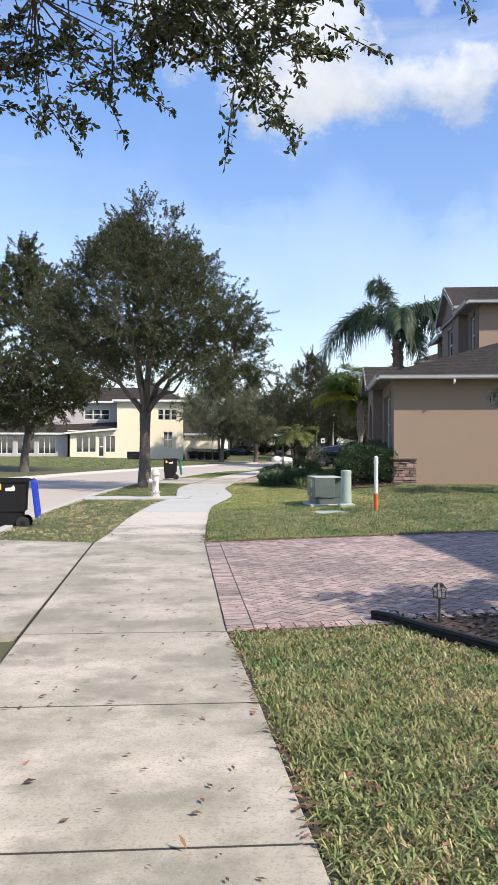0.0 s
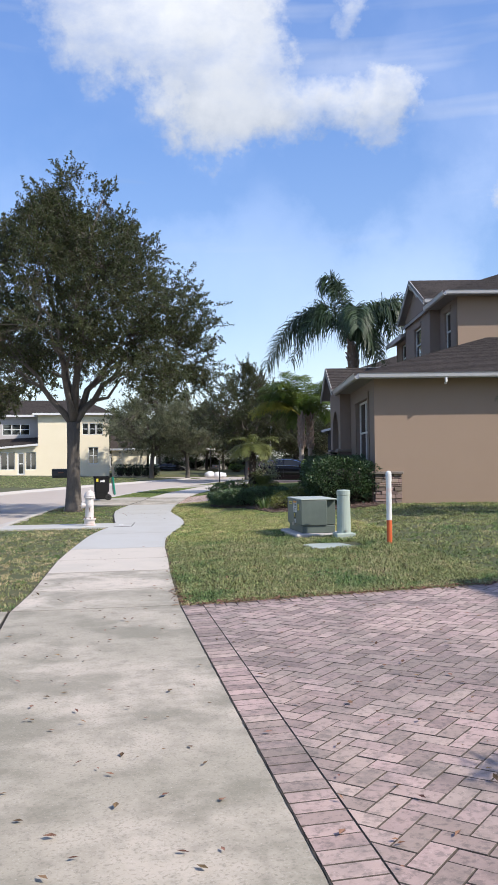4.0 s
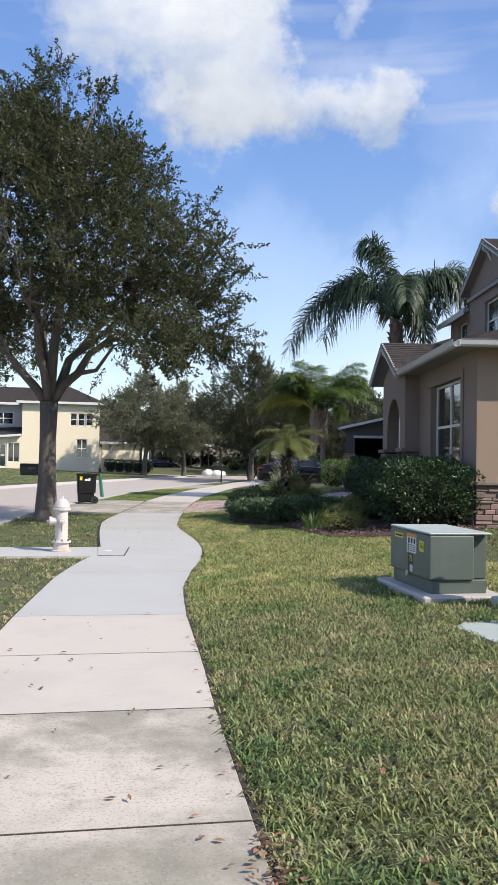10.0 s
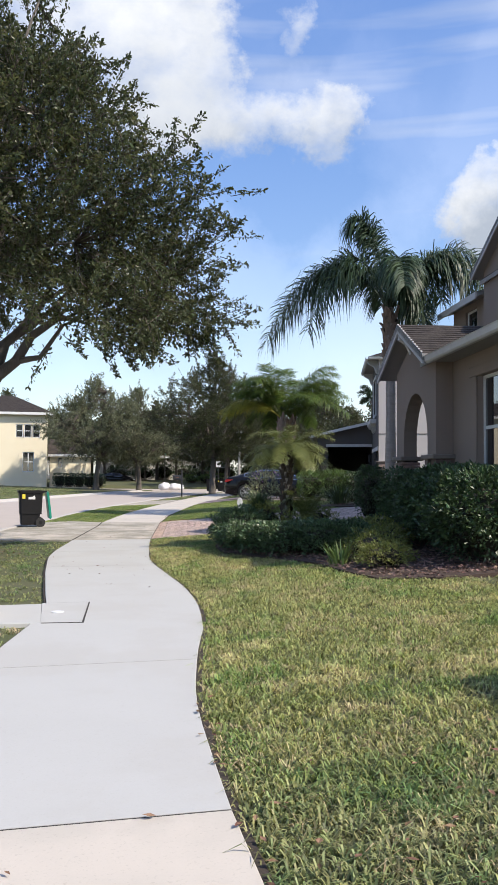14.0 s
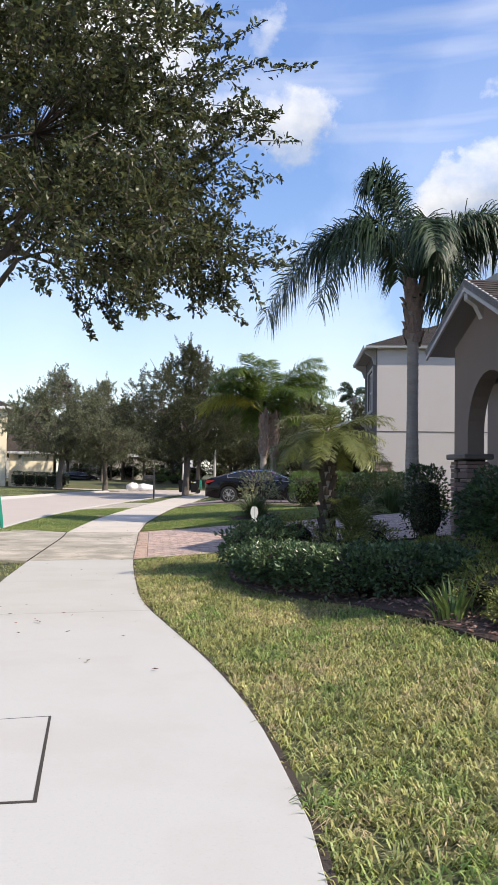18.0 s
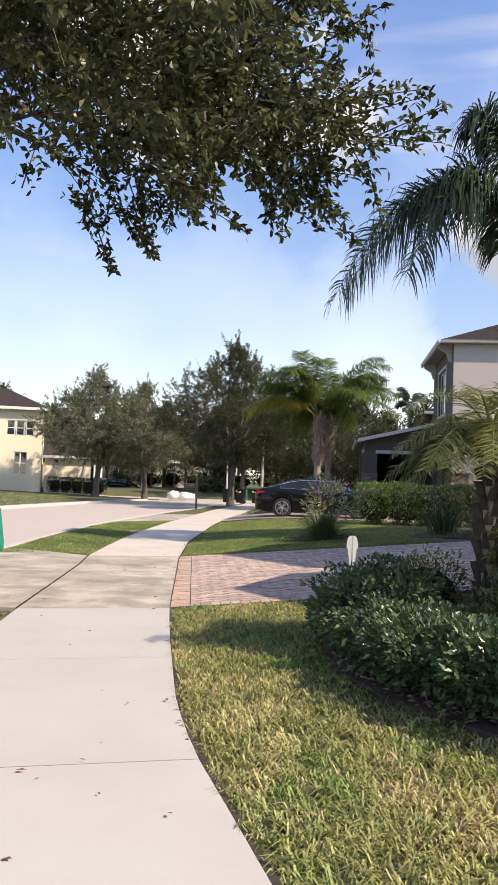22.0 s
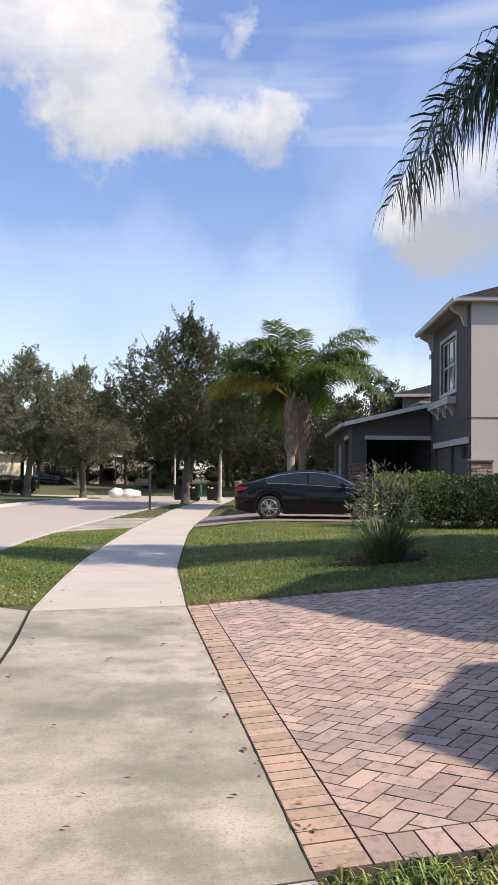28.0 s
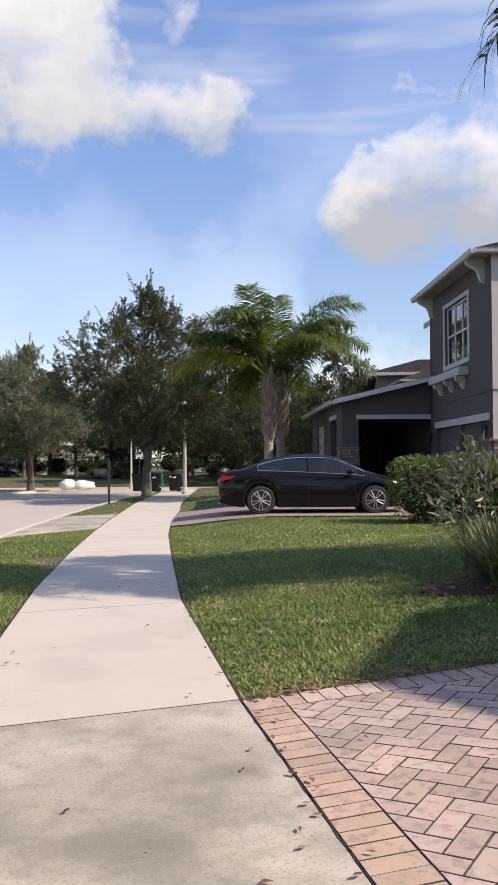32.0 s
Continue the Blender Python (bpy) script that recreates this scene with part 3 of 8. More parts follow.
def offset_line(d):
    """The kerb line moved d metres over the road."""
    out = []
    for i, (x, y) in enumerate(KERB):
        a, b = KERB[max(i - 1, 0)], KERB[min(i + 1, len(KERB) - 1)]
        l = math.hypot(b[0] - a[0], b[1] - a[1])
        out.append((x - (b[1] - a[1]) / l * d, y + (b[0] - a[0]) / l * d))
    return out


def fine_line(pts, stepw=1.0):
    out = []
    for (ax, ay), (bx, by) in zip(pts, pts[1:]):
        n = max(1, int(math.hypot(bx - ax, by - ay) / stepw))
        out += [(ax + (bx - ax) * k / n, ay + (by - ay) * k / n) for k in range(n)]
    return out + [pts[-1]]


road_a, road_b = offset_line(0.25), offset_line(ROAD_WIDE - 0.25)
bm = bmesh.new()
rows = []
for (ax, ay), (bx, by) in zip(road_a, road_b):
    rows.append([bm.verts.new((ax + (bx - ax) * f, ay + (by - ay) * f, base_line(ay) - 0.13 + 0.05 * math.sin(math.pi * f))) for f in (0, 0.25, 0.5, 0.75, 1)])
for r, s in zip(rows, rows[1:]):
    for k in range(4):
        bm.faces.new((r[k], r[k + 1], s[k + 1], s[k]))
road = tagged(part("road", bm, concrete_road), "light grey worn road surface, gently curving", "road", kind="structure")
ca = radians(CROSS[1])
bm = bmesh.new()
quad = [bm.verts.new((CROSS[0][0] + u * math.cos(ca) - w * math.sin(ca), CROSS[0][1] + u * math.sin(ca) + w * math.cos(ca), base_line(84) - 0.10)) for u, w in ((-14.5, -7.5), (-3.0, -3.5), (-3.0, 0.1), (90, 0.1), (90, CROSS[2] - 0.1), (-90, CROSS[2] - 0.1), (-90, 0.1), (-14.5, 0.1))]
bm.faces.new(quad)
tagged(part("road", bm, concrete_road), "light grey side street crossing at the far end", "road", kind="structure")


def kerb_run(name, pts, side, label):
    """Low sloped kerb segments along a line; side +1: the road lies on the left of it."""
    run = thing(name, label, "kerb", kind="structure")
    pts = fine_line(pts, 2.5)
    for (ax, ay), (bx, by) in zip(pts, pts[1:]):
        l = math.hypot(bx - ax, by - ay)
        nx, ny = -(by - ay) / l * side, (bx - ax) / l * side
        g = 0.004 / l
        ax, ay, bx, by = ax + (bx - ax) * g, ay + (by - ay) * g, bx - (bx - ax) * g, by - (by - ay) * g
        bm = bmesh.new()
        ends = []
        for x, y in ((ax, ay), (bx, by)):
            z = base_line(y)
            ends.append([bm.verts.new((x + nx * o, y + ny * o, z + h)) for o, h in ((-0.02, -0.3), (-0.02, 0.0), (0.0, 0.012), (0.13, 0.012), (0.22, -0.03), (0.34, -0.115), (0.55, -0.118), (0.55, -0.3))])
        for k in range(8):
            bm.faces.new((ends[0][k], ends[0][(k + 1) % 8], ends[1][(k + 1) % 8], ends[1][k]))
        bm.faces.new(ends[0])
        bm.faces.new(ends[1][::-1])
        part("kerb_stone", bm, concrete_kerb, run)


kerb_run("kerb", KERB, 1, "low pale concrete kerb along the road")
kerb_run("kerb", offset_line(ROAD_WIDE), -1, "low pale concrete kerb on the far side of the road")


def apron(y0, y1, k0, k1, name="apron"):
    """Concrete between the kerb and the pavement, from y0, y1 at the pavement to k0, k1 on the kerb line."""
    bm = bmesh.new()
    rows = []
    for f in np.linspace(0, 1, 7):
        yp, yk = y0 + (y1 - y0) * f, k0 + (k1 - k0) * f
        kx = float(np.interp(yk, [p[1] for p in KERB], [p[0] for p in KERB]))
        px = float(walk_left(yp)) - 0.03
        rows.append([bm.verts.new((px + (kx - px) * e, yp + (yk - yp) * e, base_line(yp) + 0.010 - 0.03 * e * e)) for e in (0, 0.5, 1)])
    for r, s in zip(rows, rows[1:]):
        for k in range(2):
            bm.faces.new((r[k], r[k + 1], s[k + 1], s[k]))
    geom = bmesh.ops.extrude_face_region(bm, geom=bm.faces[:])
    bmesh.ops.translate(bm, verts=[v for v in geom["geom"] if isinstance(v, bmesh.types.BMVert)], vec=(0, 0, -0.12))
    return part(name, bm, concrete_old if y0 < 20 else concrete_worn)


for y0, y1, k0, k1 in ((6.8, 13.4, 6.0, 14.2), (33.95, 40.25, 34.6, 42.0), (54.6, 59.7, 52.9, 59.6)):
    tagged(apron(y0, y1, k0, k1, "driveway_apron"), "pale concrete driveway apron down to the kerb", "driveway", kind="structure")

# ---- houses ----
def roof_sheet(bm, pts, thick=0.12):
    """A roof slope from its corners, with thickness below."""
    top = [bm.verts.new(p) for p in pts]
    low = [bm.verts.new((p[0], p[1], p[2] - thick)) for p in pts]
    bm.faces.new(top)
    bm.faces.new(low[::-1])
    for i in range(len(pts)):
        j = (i + 1) % len(pts)
        bm.faces.new((top[i], top[j], low[j], low[i]))
    return bm


def courses(bm, a, b, c, d, gap=0.145, lift=0.014):
    """Shingle courses, each a thin wedge, over the slope a-b (eave) to d-c (ridge)."""
    a, b, c, d = (Vector(p) for p in (a, b, c, d))
    n = max(2, int((d - a).length / gap))
    up = (b - a).cross(d - a).normalized()
    if up.z < 0:
        up = -up
    for k in range(n):
        f, g = k / n, min(1.0, (k + 1.15) / n)
        p, q, r, s = a.lerp(d, f), b.lerp(c, f), b.lerp(c, g), a.lerp(d, g)
        v = [bm.verts.new(t) for t in (p + up * lift, q + up * lift, r + up * 0.003, s + up * 0.003)]
        w = [bm.verts.new(p), bm.verts.new(q)]
        bm.faces.new(v)
        bm.faces.new((w[0], w[1], v[1], v[0]))
    return bm


def roof(house, slopes, label=""):
    """slopes: quads eave-left, eave-right, ridge-right, ridge-left."""
    bm = bmesh.new()
    for s in slopes:
        pts = [s[0], s[1], s[2]] if (Vector(s[2]) - Vector(s[3])).length < 0.02 else s
        roof_sheet(bm, pts)
    body = part("roof", bm, soffit_mat, house, label)
    for s in slopes:
        part("shingle_slope", courses(bmesh.new(), *s), shingle_mat, body)
    return body


def fascia(house, p, q, high=0.19, thick=0.035, mat=None):
    """A trim board between two points of an eave or rake, hanging from them."""
    p, q = Vector(p), Vector(q)
    d = (q - p).normalized()
    n = d.cross(Vector((0, 0, 1))).normalized() * thick
    bm = bmesh.new()
    ring = []
    for e in (p, q):
        ring.append([bm.verts.new(v) for v in (e, e + n, e + n + Vector((0, 0, -high)), e + Vector((0, 0, -high)))])
    for k in range(4):
        bm.faces.new((ring[0][k], ring[0][(k + 1) % 4], ring[1][(k + 1) % 4], ring[1][k]))
    bm.faces.new(ring[0])
    bm.faces.new(ring[1][::-1])
    return part("fascia", bm, mat or trim_grey, house)


def window(house, face, pos, a, b, z0, z1, columns=1, rows=2, frame_w=0.055, mat=None, inset=0.07):
    """A sash window in a wall across local x (face 'x') at x=pos or across y. Its outer side looks to the negative axis."""
    def put(bm, u0, u1, h0, h1, d0, d1, bevel=0.0):
        return box(bm, d0, u0, h0, d1, u1, h1, bevel) if face == "x" else box(bm, u0, d0, h0, u1, d1, h1, bevel)
    fr = bmesh.new()
    o = pos + inset
    put(fr, a, b, z1 - frame_w, z1, o, o + 0.06)
    put(fr, a, b, z0, z0 + frame_w, o, o + 0.06)
    put(fr, a, a + frame_w, z0 + frame_w, z1 - frame_w, o, o + 0.06)
    put(fr, b - frame_w, b, z0 + frame_w, z1 - frame_w, o, o + 0.06)
    win = part("window", fr, mat or white_paint, house)
    wide, high = (b - a - 2 * frame_w) / columns, (z1 - z0 - 2 * frame_w) / rows
    for c in range(1, columns):
        u = a + frame_w + wide * c
        part("mullion", put(bmesh.new(), u - frame_w * 0.6, u + frame_w * 0.6, z0 + frame_w, z1 - frame_w, o - 0.004, o + 0.05), mat or white_paint, win)
    for r in range(1, rows):
        h = z0 + frame_w + high * r
        for c in range(columns):
            u = a + frame_w + wide * c
            part("sash_rail", put(bmesh.new(), u + frame_w * 0.6, u + wide - frame_w * 0.6, h - frame_w * 0.5, h + frame_w * 0.5, o + 0.004, o + 0.05), mat or white_paint, win)
    for r in range(rows):
        for c in range(columns):
            u, h = a + frame_w + wide * c, z0 + frame_w + high * r
            part("pane", put(bmesh.new(), u - 0.01, u + wide + 0.01, h - 0.01, h + high + 0.01, o + 0.025, o + 0.032), glass, win)
    return win


def stone_panel(house, face, pos, a, b, z0, z1, seed, out=-1, name="stone_facing", cap=True):
    """Stacked ledge stones on a wall; each stone is a piece."""
    rnd = random.Random(seed)
    def put(bm, u0, u1, h0, h1, d0, d1, bevel=0.0):
        return box(bm, min(d0, d1), u0, h0, max(d0, d1), u1, h1, bevel) if face == "x" else box(bm, u0, min(d0, d1), h0, u1, max(d0, d1), h1, bevel)
    back = part(name, put(bmesh.new(), a, b, z0, z1, pos, pos + out * 0.03), joint_sand, house, "stacked brown ledge stone")
    z = z0
    while z < z1 - 0.02:
        h = min(rnd.choice((0.05, 0.07, 0.085, 0.11)), z1 - z)
        if z1 - z - h < 0.035:
            h = z1 - z
        u = a
        while u < b - 0.02:
            w = min(rnd.uniform(0.14, 0.36), b - u)
            if b - u - w < 0.08:
                w = b - u
            part("stone", put(bmesh.new(), u + 0.004, u + w - 0.004, z + 0.004, z + h - 0.004, pos, pos + out * rnd.uniform(0.045, 0.085), 0.008), stone_mat, back)
            u += w
        z += h
    if cap:
        part("cap_stone", put(bmesh.new(), a - 0.03, b + 0.03, z1, z1 + 0.07, pos + 0.002 * out, pos + out * 0.12, 0.012), stone_cap_mat, back)
    return back


def gutter(house, p, q):
    """A white box gutter hung under an eave between two points."""
    p, q = Vector(p), Vector(q)
    d = (q - p).normalized()
    n = d.cross(Vector((0, 0, 1))).normalized()
    bm, rings = bmesh.new(), []
    for e in (p, q):
        rings.append([bm.verts.new(e + n * o + Vector((0, 0, h))) for o, h in ((0.0, 0.0), (0.0, -0.13), (0.07, -0.13), (0.10, -0.10), (0.115, -0.02), (0.13, 0.0), (0.12, 0.0), (0.10, -0.09), (0.02, -0.115), (0.015, 0.0))])
    for k in range(10):
        bm.faces.new((rings[0][k], rings[0][(k + 1) % 10], rings[1][(k + 1) % 10], rings[1][k]))
    bm.faces.new(rings[0])
    bm.faces.new(rings[1][::-1])
    return part("gutter", bm, trim_grey, house, "pale grey metal gutter")


# house with the arched porch; local x runs to the back, y along the street
H1 = thing("house", "tan stucco house with an arched porch and stone base", "house", 6.3, 25.33, 0.36, -9)
T = 0.2
EAVE = 3.34
# front wing
bm = wall(bmesh.new(), 0, 0.004, 0, 5.2, -0.6, EAVE, -T, [(0.996, 3.416, 1.06, 2.85)])
part("wall", bm, taupe_stucco, H1, "dark taupe stucco front wall")
part("wall", wall(bmesh.new(), T, 0, 11.0, 0, -0.6, EAVE, T), tan_stucco, H1, "warm tan stucco side wall")
part("wall", one_box(0.003, 0.0, -0.6, T, T - 0.003, EAVE), tan_stucco, H1)
part("wall", wall(bmesh.new(), 11.0, 0, 11.0, 14, -0.6, EAVE, T), tan_stucco, H1)
window(H1, "x", 0, 1.0, 3.42, 1.06, 2.85, 2, 2, inset=0.1)
bm = bmesh.new()
box(bm, -0.04, 0.86, 2.85, 0.0, 3.76, 3.02, 0.01)
box(bm, -0.035, 3.42, 0.6, 0.0, 3.68, 2.848, 0.01)
box(bm, -0.035, 0.86, 0.6, 0.0, 0.998, 2.848, 0.01)
part("window_surround", bm, taupe_stucco, H1, "raised stucco band round the front window")
stone_panel(H1, "y", 0, -0.02, 0.68, -0.15, 0.80, 3)
stone_panel(H1, "x", 0, 0.0, 1.0, -0.15, 0.80, 4)
# porch with an arch
bm = bmesh.new()
PX, P0, P1, A0, A1, AS, AT = -0.33, 4.75, 7.65, 5.3, 7.05, 1.85, 2.80
n = 14
arch = [(A0 + (A1 - A0) * (1 - math.cos(math.pi * k / n)) / 2, AS + (AT - AS) * math.sin(math.pi * k / n)) for k in range(n + 1)]
prism(bm, [(P0, 1.53), (A0, 1.53)] + arch + [(A1, 1.53), (P1, 1.53), (P1, EAVE), ((P0 + P1) / 2, EAVE + 0.62), (P0, EAVE)], "x", PX, PX + 0.28)
part("porch_front", bm, taupe_stucco, H1, "taupe stucco porch front with a tall arch")
part("porch_side", one_box(PX + 0.28, P0, 1.5, 0.0, P0 + 0.28, EAVE), taupe_stucco, H1)
part("porch_side", one_box(PX + 0.28, P1 - 0.28, 2.75, 2.2, P1, EAVE), taupe_stucco, H1)
part("porch_post", one_box(1.9, P1 - 0.28, 0, 2.2, P1, 2.75), taupe_stucco, H1)
for y0, y1, s in ((P0 - 0.06, A0 + 0.06, 11), (A1 - 0.06, P1 + 0.06, 12)):
    pier = part("pier", one_box(PX + 0.0, y0 + 0.05, -0.6, PX + 0.30, y1 - 0.05, 1.44), joint_sand, H1, "stacked stone porch pier")
    rnd = random.Random(s)
    z = -0.2
    while z < 1.40:
        h = min(rnd.choice((0.06, 0.08, 0.11)), 1.44 - z)
        part("stone", one_box(PX - rnd.uniform(0.03, 0.06), y0 + rnd.uniform(-0.02, 0.02), z + 0.004, PX + 0.34, (y0 + y1) / 2 + rnd.uniform(-0.1, 0.1), z + h - 0.004, 0.008), stone_mat, pier)
        part("stone", one_box(PX - rnd.uniform(0.03, 0.06), (y0 + y1) / 2 + 0.105, z + 0.004, PX + 0.34, y1 + rnd.uniform(-0.02, 0.02), z + h - 0.004, 0.008), stone_mat, pier)
        z += h
    part("cap_stone", one_box(PX - 0.10, y0 - 0.07, 1.44, PX + 0.40, y1 + 0.07, 1.53, 0.015), stone_cap_mat, pier)
part("wall", wall(bmesh.new(), 2.2, 5.2, 2.2, 12.3, -0.6, EAVE, -T), taupe_stucco, H1)
part("wall", one_box(T, 5.0, -0.6, 2.2, 5.2, EAVE), taupe_stucco, H1)
part("porch_floor", one_box(PX, P0, -0.6, 2.2, P1, 0.02, 0.01), concrete_old, H1)
part("porch_ceiling", one_box(PX + 0.28, P0 + 0.28, 2.95, 2.0, P1 - 0.28, 3.02), soffit_mat, H1)
part("wall_lantern", lathe(bmesh.new(), [(0.02, 0), (0.06, 0.03), (0.09, 0.24), (0.11, 0.26), (0.04, 0.36), (0.01, 0.40)], 6, (2.03, 6.9, 1.62)), black_and_room_shade, H1, "black wall lantern in the porch")
part("front_door", one_box(2.13, 5.75, 0.02, 2.198, 6.7, 2.1, 0.01), black_and_room_shade, H1, "dark front door under the porch")
# lower roof: hipped at the near corner, with a gable over the porch
E0, PITCH = EAVE + 0.02, 0.335
O = 0.45
def up(d):
    return E0 + PITCH * d
roof(H1, [
    ((-O, 5.4, E0), (-O, -O, E0), (4.2, 4.2, up(4.65)), (4.2, 5.4, up(4.65))),
    ((1.75, 12.6, E0), (1.75, 5.4, E0), (4.2, 5.4, up(4.65)), (4.2, 12.6, up(4.65))),
    ((-O, -O, E0), (11.4, -O, E0), (6.8, 4.2, up(4.65)), (4.2, 4.2, up(4.65))),
    ((11.4, -O, E0), (11.4, 12.6, E0), (6.8, 12.6, up(4.65)), (6.8, 4.2, up(4.65))),
], "dark brown shingle hip roof")
GX, GZ = PX - 0.28, 4.27
G0, G1 = P0 - 0.05, P1 + 0.7
GM = (G0 + G1) / 2
roof(H1, [
    ((GX, G0, E0 + 0.05), (2.6, G0, E0 + 0.05), (2.6, GM, GZ), (GX, GM, GZ)),
    ((2.6, G1, E0 + 0.05), (GX, G1, E0 + 0.05), (GX, GM, GZ), (2.6, GM, GZ)),
], "dark shingle gable over the porch")
fascia(H1, (GX, G0, E0 + 0.06), (GX, GM, GZ + 0.01), 0.2)
fascia(H1, (GX, GM, GZ + 0.01), (GX, G1, E0 + 0.06), 0.2)
part("gable_bracket", prism(bmesh.new(), [(PX, GZ - 0.22), (GX + 0.03, GZ - 0.22), (GX + 0.03, GZ - 0.32), (PX - 0.1, GZ - 0.42), (PX, GZ - 0.62)], "y", GM - 0.07, GM + 0.07), trim_grey, H1, "small bracket under the gable peak")
gutter(H1, (-O, G0, E0), (-O, -O, E0))
gutter(H1, (-O, -O, E0), (11.4, -O, E0))
part("soffit", one_box(-O, -O, E0 - 0.10, 0.0, G0, E0 - 0.085), soffit_mat, H1)
part("soffit", one_box(0.0, -O, E0 - 0.10, 11.4, 0.0, E0 - 0.085), soffit_mat, H1)
part("downspout", rod(rod(bmesh.new(), (1.75, -O - 0.05, E0 - 0.12), (1.75, -O - 0.05, E0 - 0.24), 0.035), (1.75, -O - 0.05, E0 - 0.22), (1.75, -0.42, E0 - 0.27), 0.03), white_paint, H1)
# upper storey: main block with a gabled bay on its street side
U0, UE, UX, BX = 5.05, 6.47, 3.5, 3.15
B0, B1, BM, BZ = 7.45, 11.75, 9.6, 7.87    # the bay's ends, the middle and the peak of its gable
part("wall", wall(bmesh.new(), UX, U0, 11.0, U0, EAVE, UE, T), tan_stucco, H1, "tan stucco upper side wall")
part("wall", wall(bmesh.new(), UX, U0 + 0.002, UX, 12.5, EAVE, UE, -T, [(0.9, 1.72, 4.8, 6.1)]), taupe_stucco, H1)
window(H1, "x", UX, U0 + 0.9, U0 + 1.72, 4.8, 6.1, 1, 2)
part("window_head", one_box(UX - 0.035, U0 + 0.82, 6.105, UX, U0 + 1.8, 6.26, 0.01), taupe_stucco, H1, "raised stucco band over the window")
part("wall", wall(bmesh.new(), BX, B0, BX, B1, EAVE, 6.72, -T, [(1.45, 2.65, 4.85, 6.05)]), taupe_stucco, H1)
window(H1, "x", BX, B0 + 1.45, B0 + 2.65, 4.85, 6.05, 1, 2)
part("window_head", one_box(BX - 0.035, B0 + 1.35, 6.055, BX, B0 + 2.75, 6.22, 0.01), taupe_stucco, H1, "raised stucco band over the window")
part("gable_wall", prism(bmesh.new(), [(B0, 6.72), (B1, 6.72), (BM, BZ - 0.14)], "x", BX, BX + 0.2), taupe_stucco, H1)
part("wall", one_box(BX + 0.2, B0, EAVE, UX, B0 + 0.2, 6.7), taupe_stucco, H1)
part("wall", one_box(BX + 0.2, B1 - 0.2, EAVE, UX, B1, 6.7), taupe_stucco, H1)
part("wall", wall(bmesh.new(), 3.4, B1, 3.4, 15.1, EAVE, 6.2, -T, [(1.24, 2.23, 4.9, 6.0)]), taupe_stucco, H1)
window(H1, "x", 3.4, B1 + 1.24, B1 + 2.23, 4.9, 6.0, 1, 2)
part("wall", wall(bmesh.new(), 11.0, U0, 11.0, 15.1, EAVE, 6.45, T), tan_stucco, H1)
part("wall", one_box(3.4, 14.9, EAVE, 11, 15.1, 6.2), tan_stucco, H1)
EX, RZ = UX - O, UE + 1.85
roof(H1, [
    ((EX, 11.8, UE), (EX, U0 - O, UE), (7.4, U0 + 3.9, RZ), (7.4, 11.8, RZ)),
    ((EX, U0 - O, UE), (11.4, U0 - O, UE), (7.4, U0 + 3.9, RZ), (7.4, U0 + 3.9, RZ)),
    ((11.4, U0 - O, UE), (11.4, 11.8, UE), (7.4, 11.8, RZ), (7.4, U0 + 3.9, RZ)),
], "dark shingle hip roof of the upper storey")
part("gable_wall", prism(bmesh.new(), [(EX + 0.2, UE - 0.5), (11.2, UE - 0.5), (11.2, UE), (7.4, RZ - 0.13), (EX + 0.2, UE)], "y", 11.6, 11.74), tan_stucco, H1)
RX, R0, R1, RE = BX - 0.28, 7.13, 12.07, 6.69
roof(H1, [
    ((RX, R0, RE), (6.5, R0, RE), (6.5, BM, BZ), (RX, BM, BZ)),
    ((6.5, R1, RE), (RX, R1, RE), (RX, BM, BZ), (6.5, BM, BZ)),
])
roof(H1, [((3.0, 15.4, 6.2), (3.0, 11.9, 6.2), (7.4, 11.9, 7.6), (7.4, 15.4, 7.6)), ((11.4, 11.9, 6.2), (11.4, 15.4, 6.2), (7.4, 15.4, 7.6), (7.4, 11.9, 7.6))])
fascia(H1, (RX, R0, RE + 0.01), (RX, BM, BZ + 0.01))
fascia(H1, (RX, BM, BZ + 0.01), (RX, R1, RE + 0.01))
gutter(H1, (RX + 0.05, R0, RE), (3.6, R0, RE))
part("gable_bracket", prism(bmesh.new(), [(BX, BZ - 0.23), (RX + 0.03, BZ - 0.23), (RX + 0.03, BZ - 0.33), (BX - 0.1, BZ - 0.43), (BX, BZ - 0.65)], "y", BM - 0.07, BM + 0.07), trim_grey, H1, "small bracket under the gable peak")
fascia(H1, (3.0, 15.4, 6.21), (3.0, 11.9, 6.21))
gutter(H1, (EX, U0 - O, UE), (11.4, U0 - O, UE))
gutter(H1, (EX, 7.5, UE), (EX, U0 - O, UE))
part("soffit", one_box(EX, U0 - O, UE - 0.1, 11.4, U0, UE - 0.085), soffit_mat, H1)
part("soffit", one_box(EX, U0, UE - 0.1, UX, B0, UE - 0.085), soffit_mat, H1)

# grey two-storey house with the carport wing
H2 = thing("house", "dark grey two-storey stucco house with pale side wall", "house", 15.35, 54.1, 0.62, -19)
EH = 6.62
part("wall", wall(bmesh.new(), 0, 0.002, 0, 6.55, -0.8, EH, -T, [(0.35, 3.0, -0.05, 2.05), (3.3, 5.8, -0.05, 2.05), (2.1, 4.6, 4.0, 5.85)]), grey_stucco, H2, "dark grey stucco front wall")
part("wall", wall(bmesh.new(), T, 0, 12, 0, -0.8, EH, T), pale_stucco, H2, "pale greige stucco side wall")
part("wall", one_box(0.0, 0.0, -0.8, T, T, EH), pale_stucco, H2)
part("band", one_box(-0.012, -0.02, 2.84, 12, -0.004, 2.87), grey_stucco, H2)
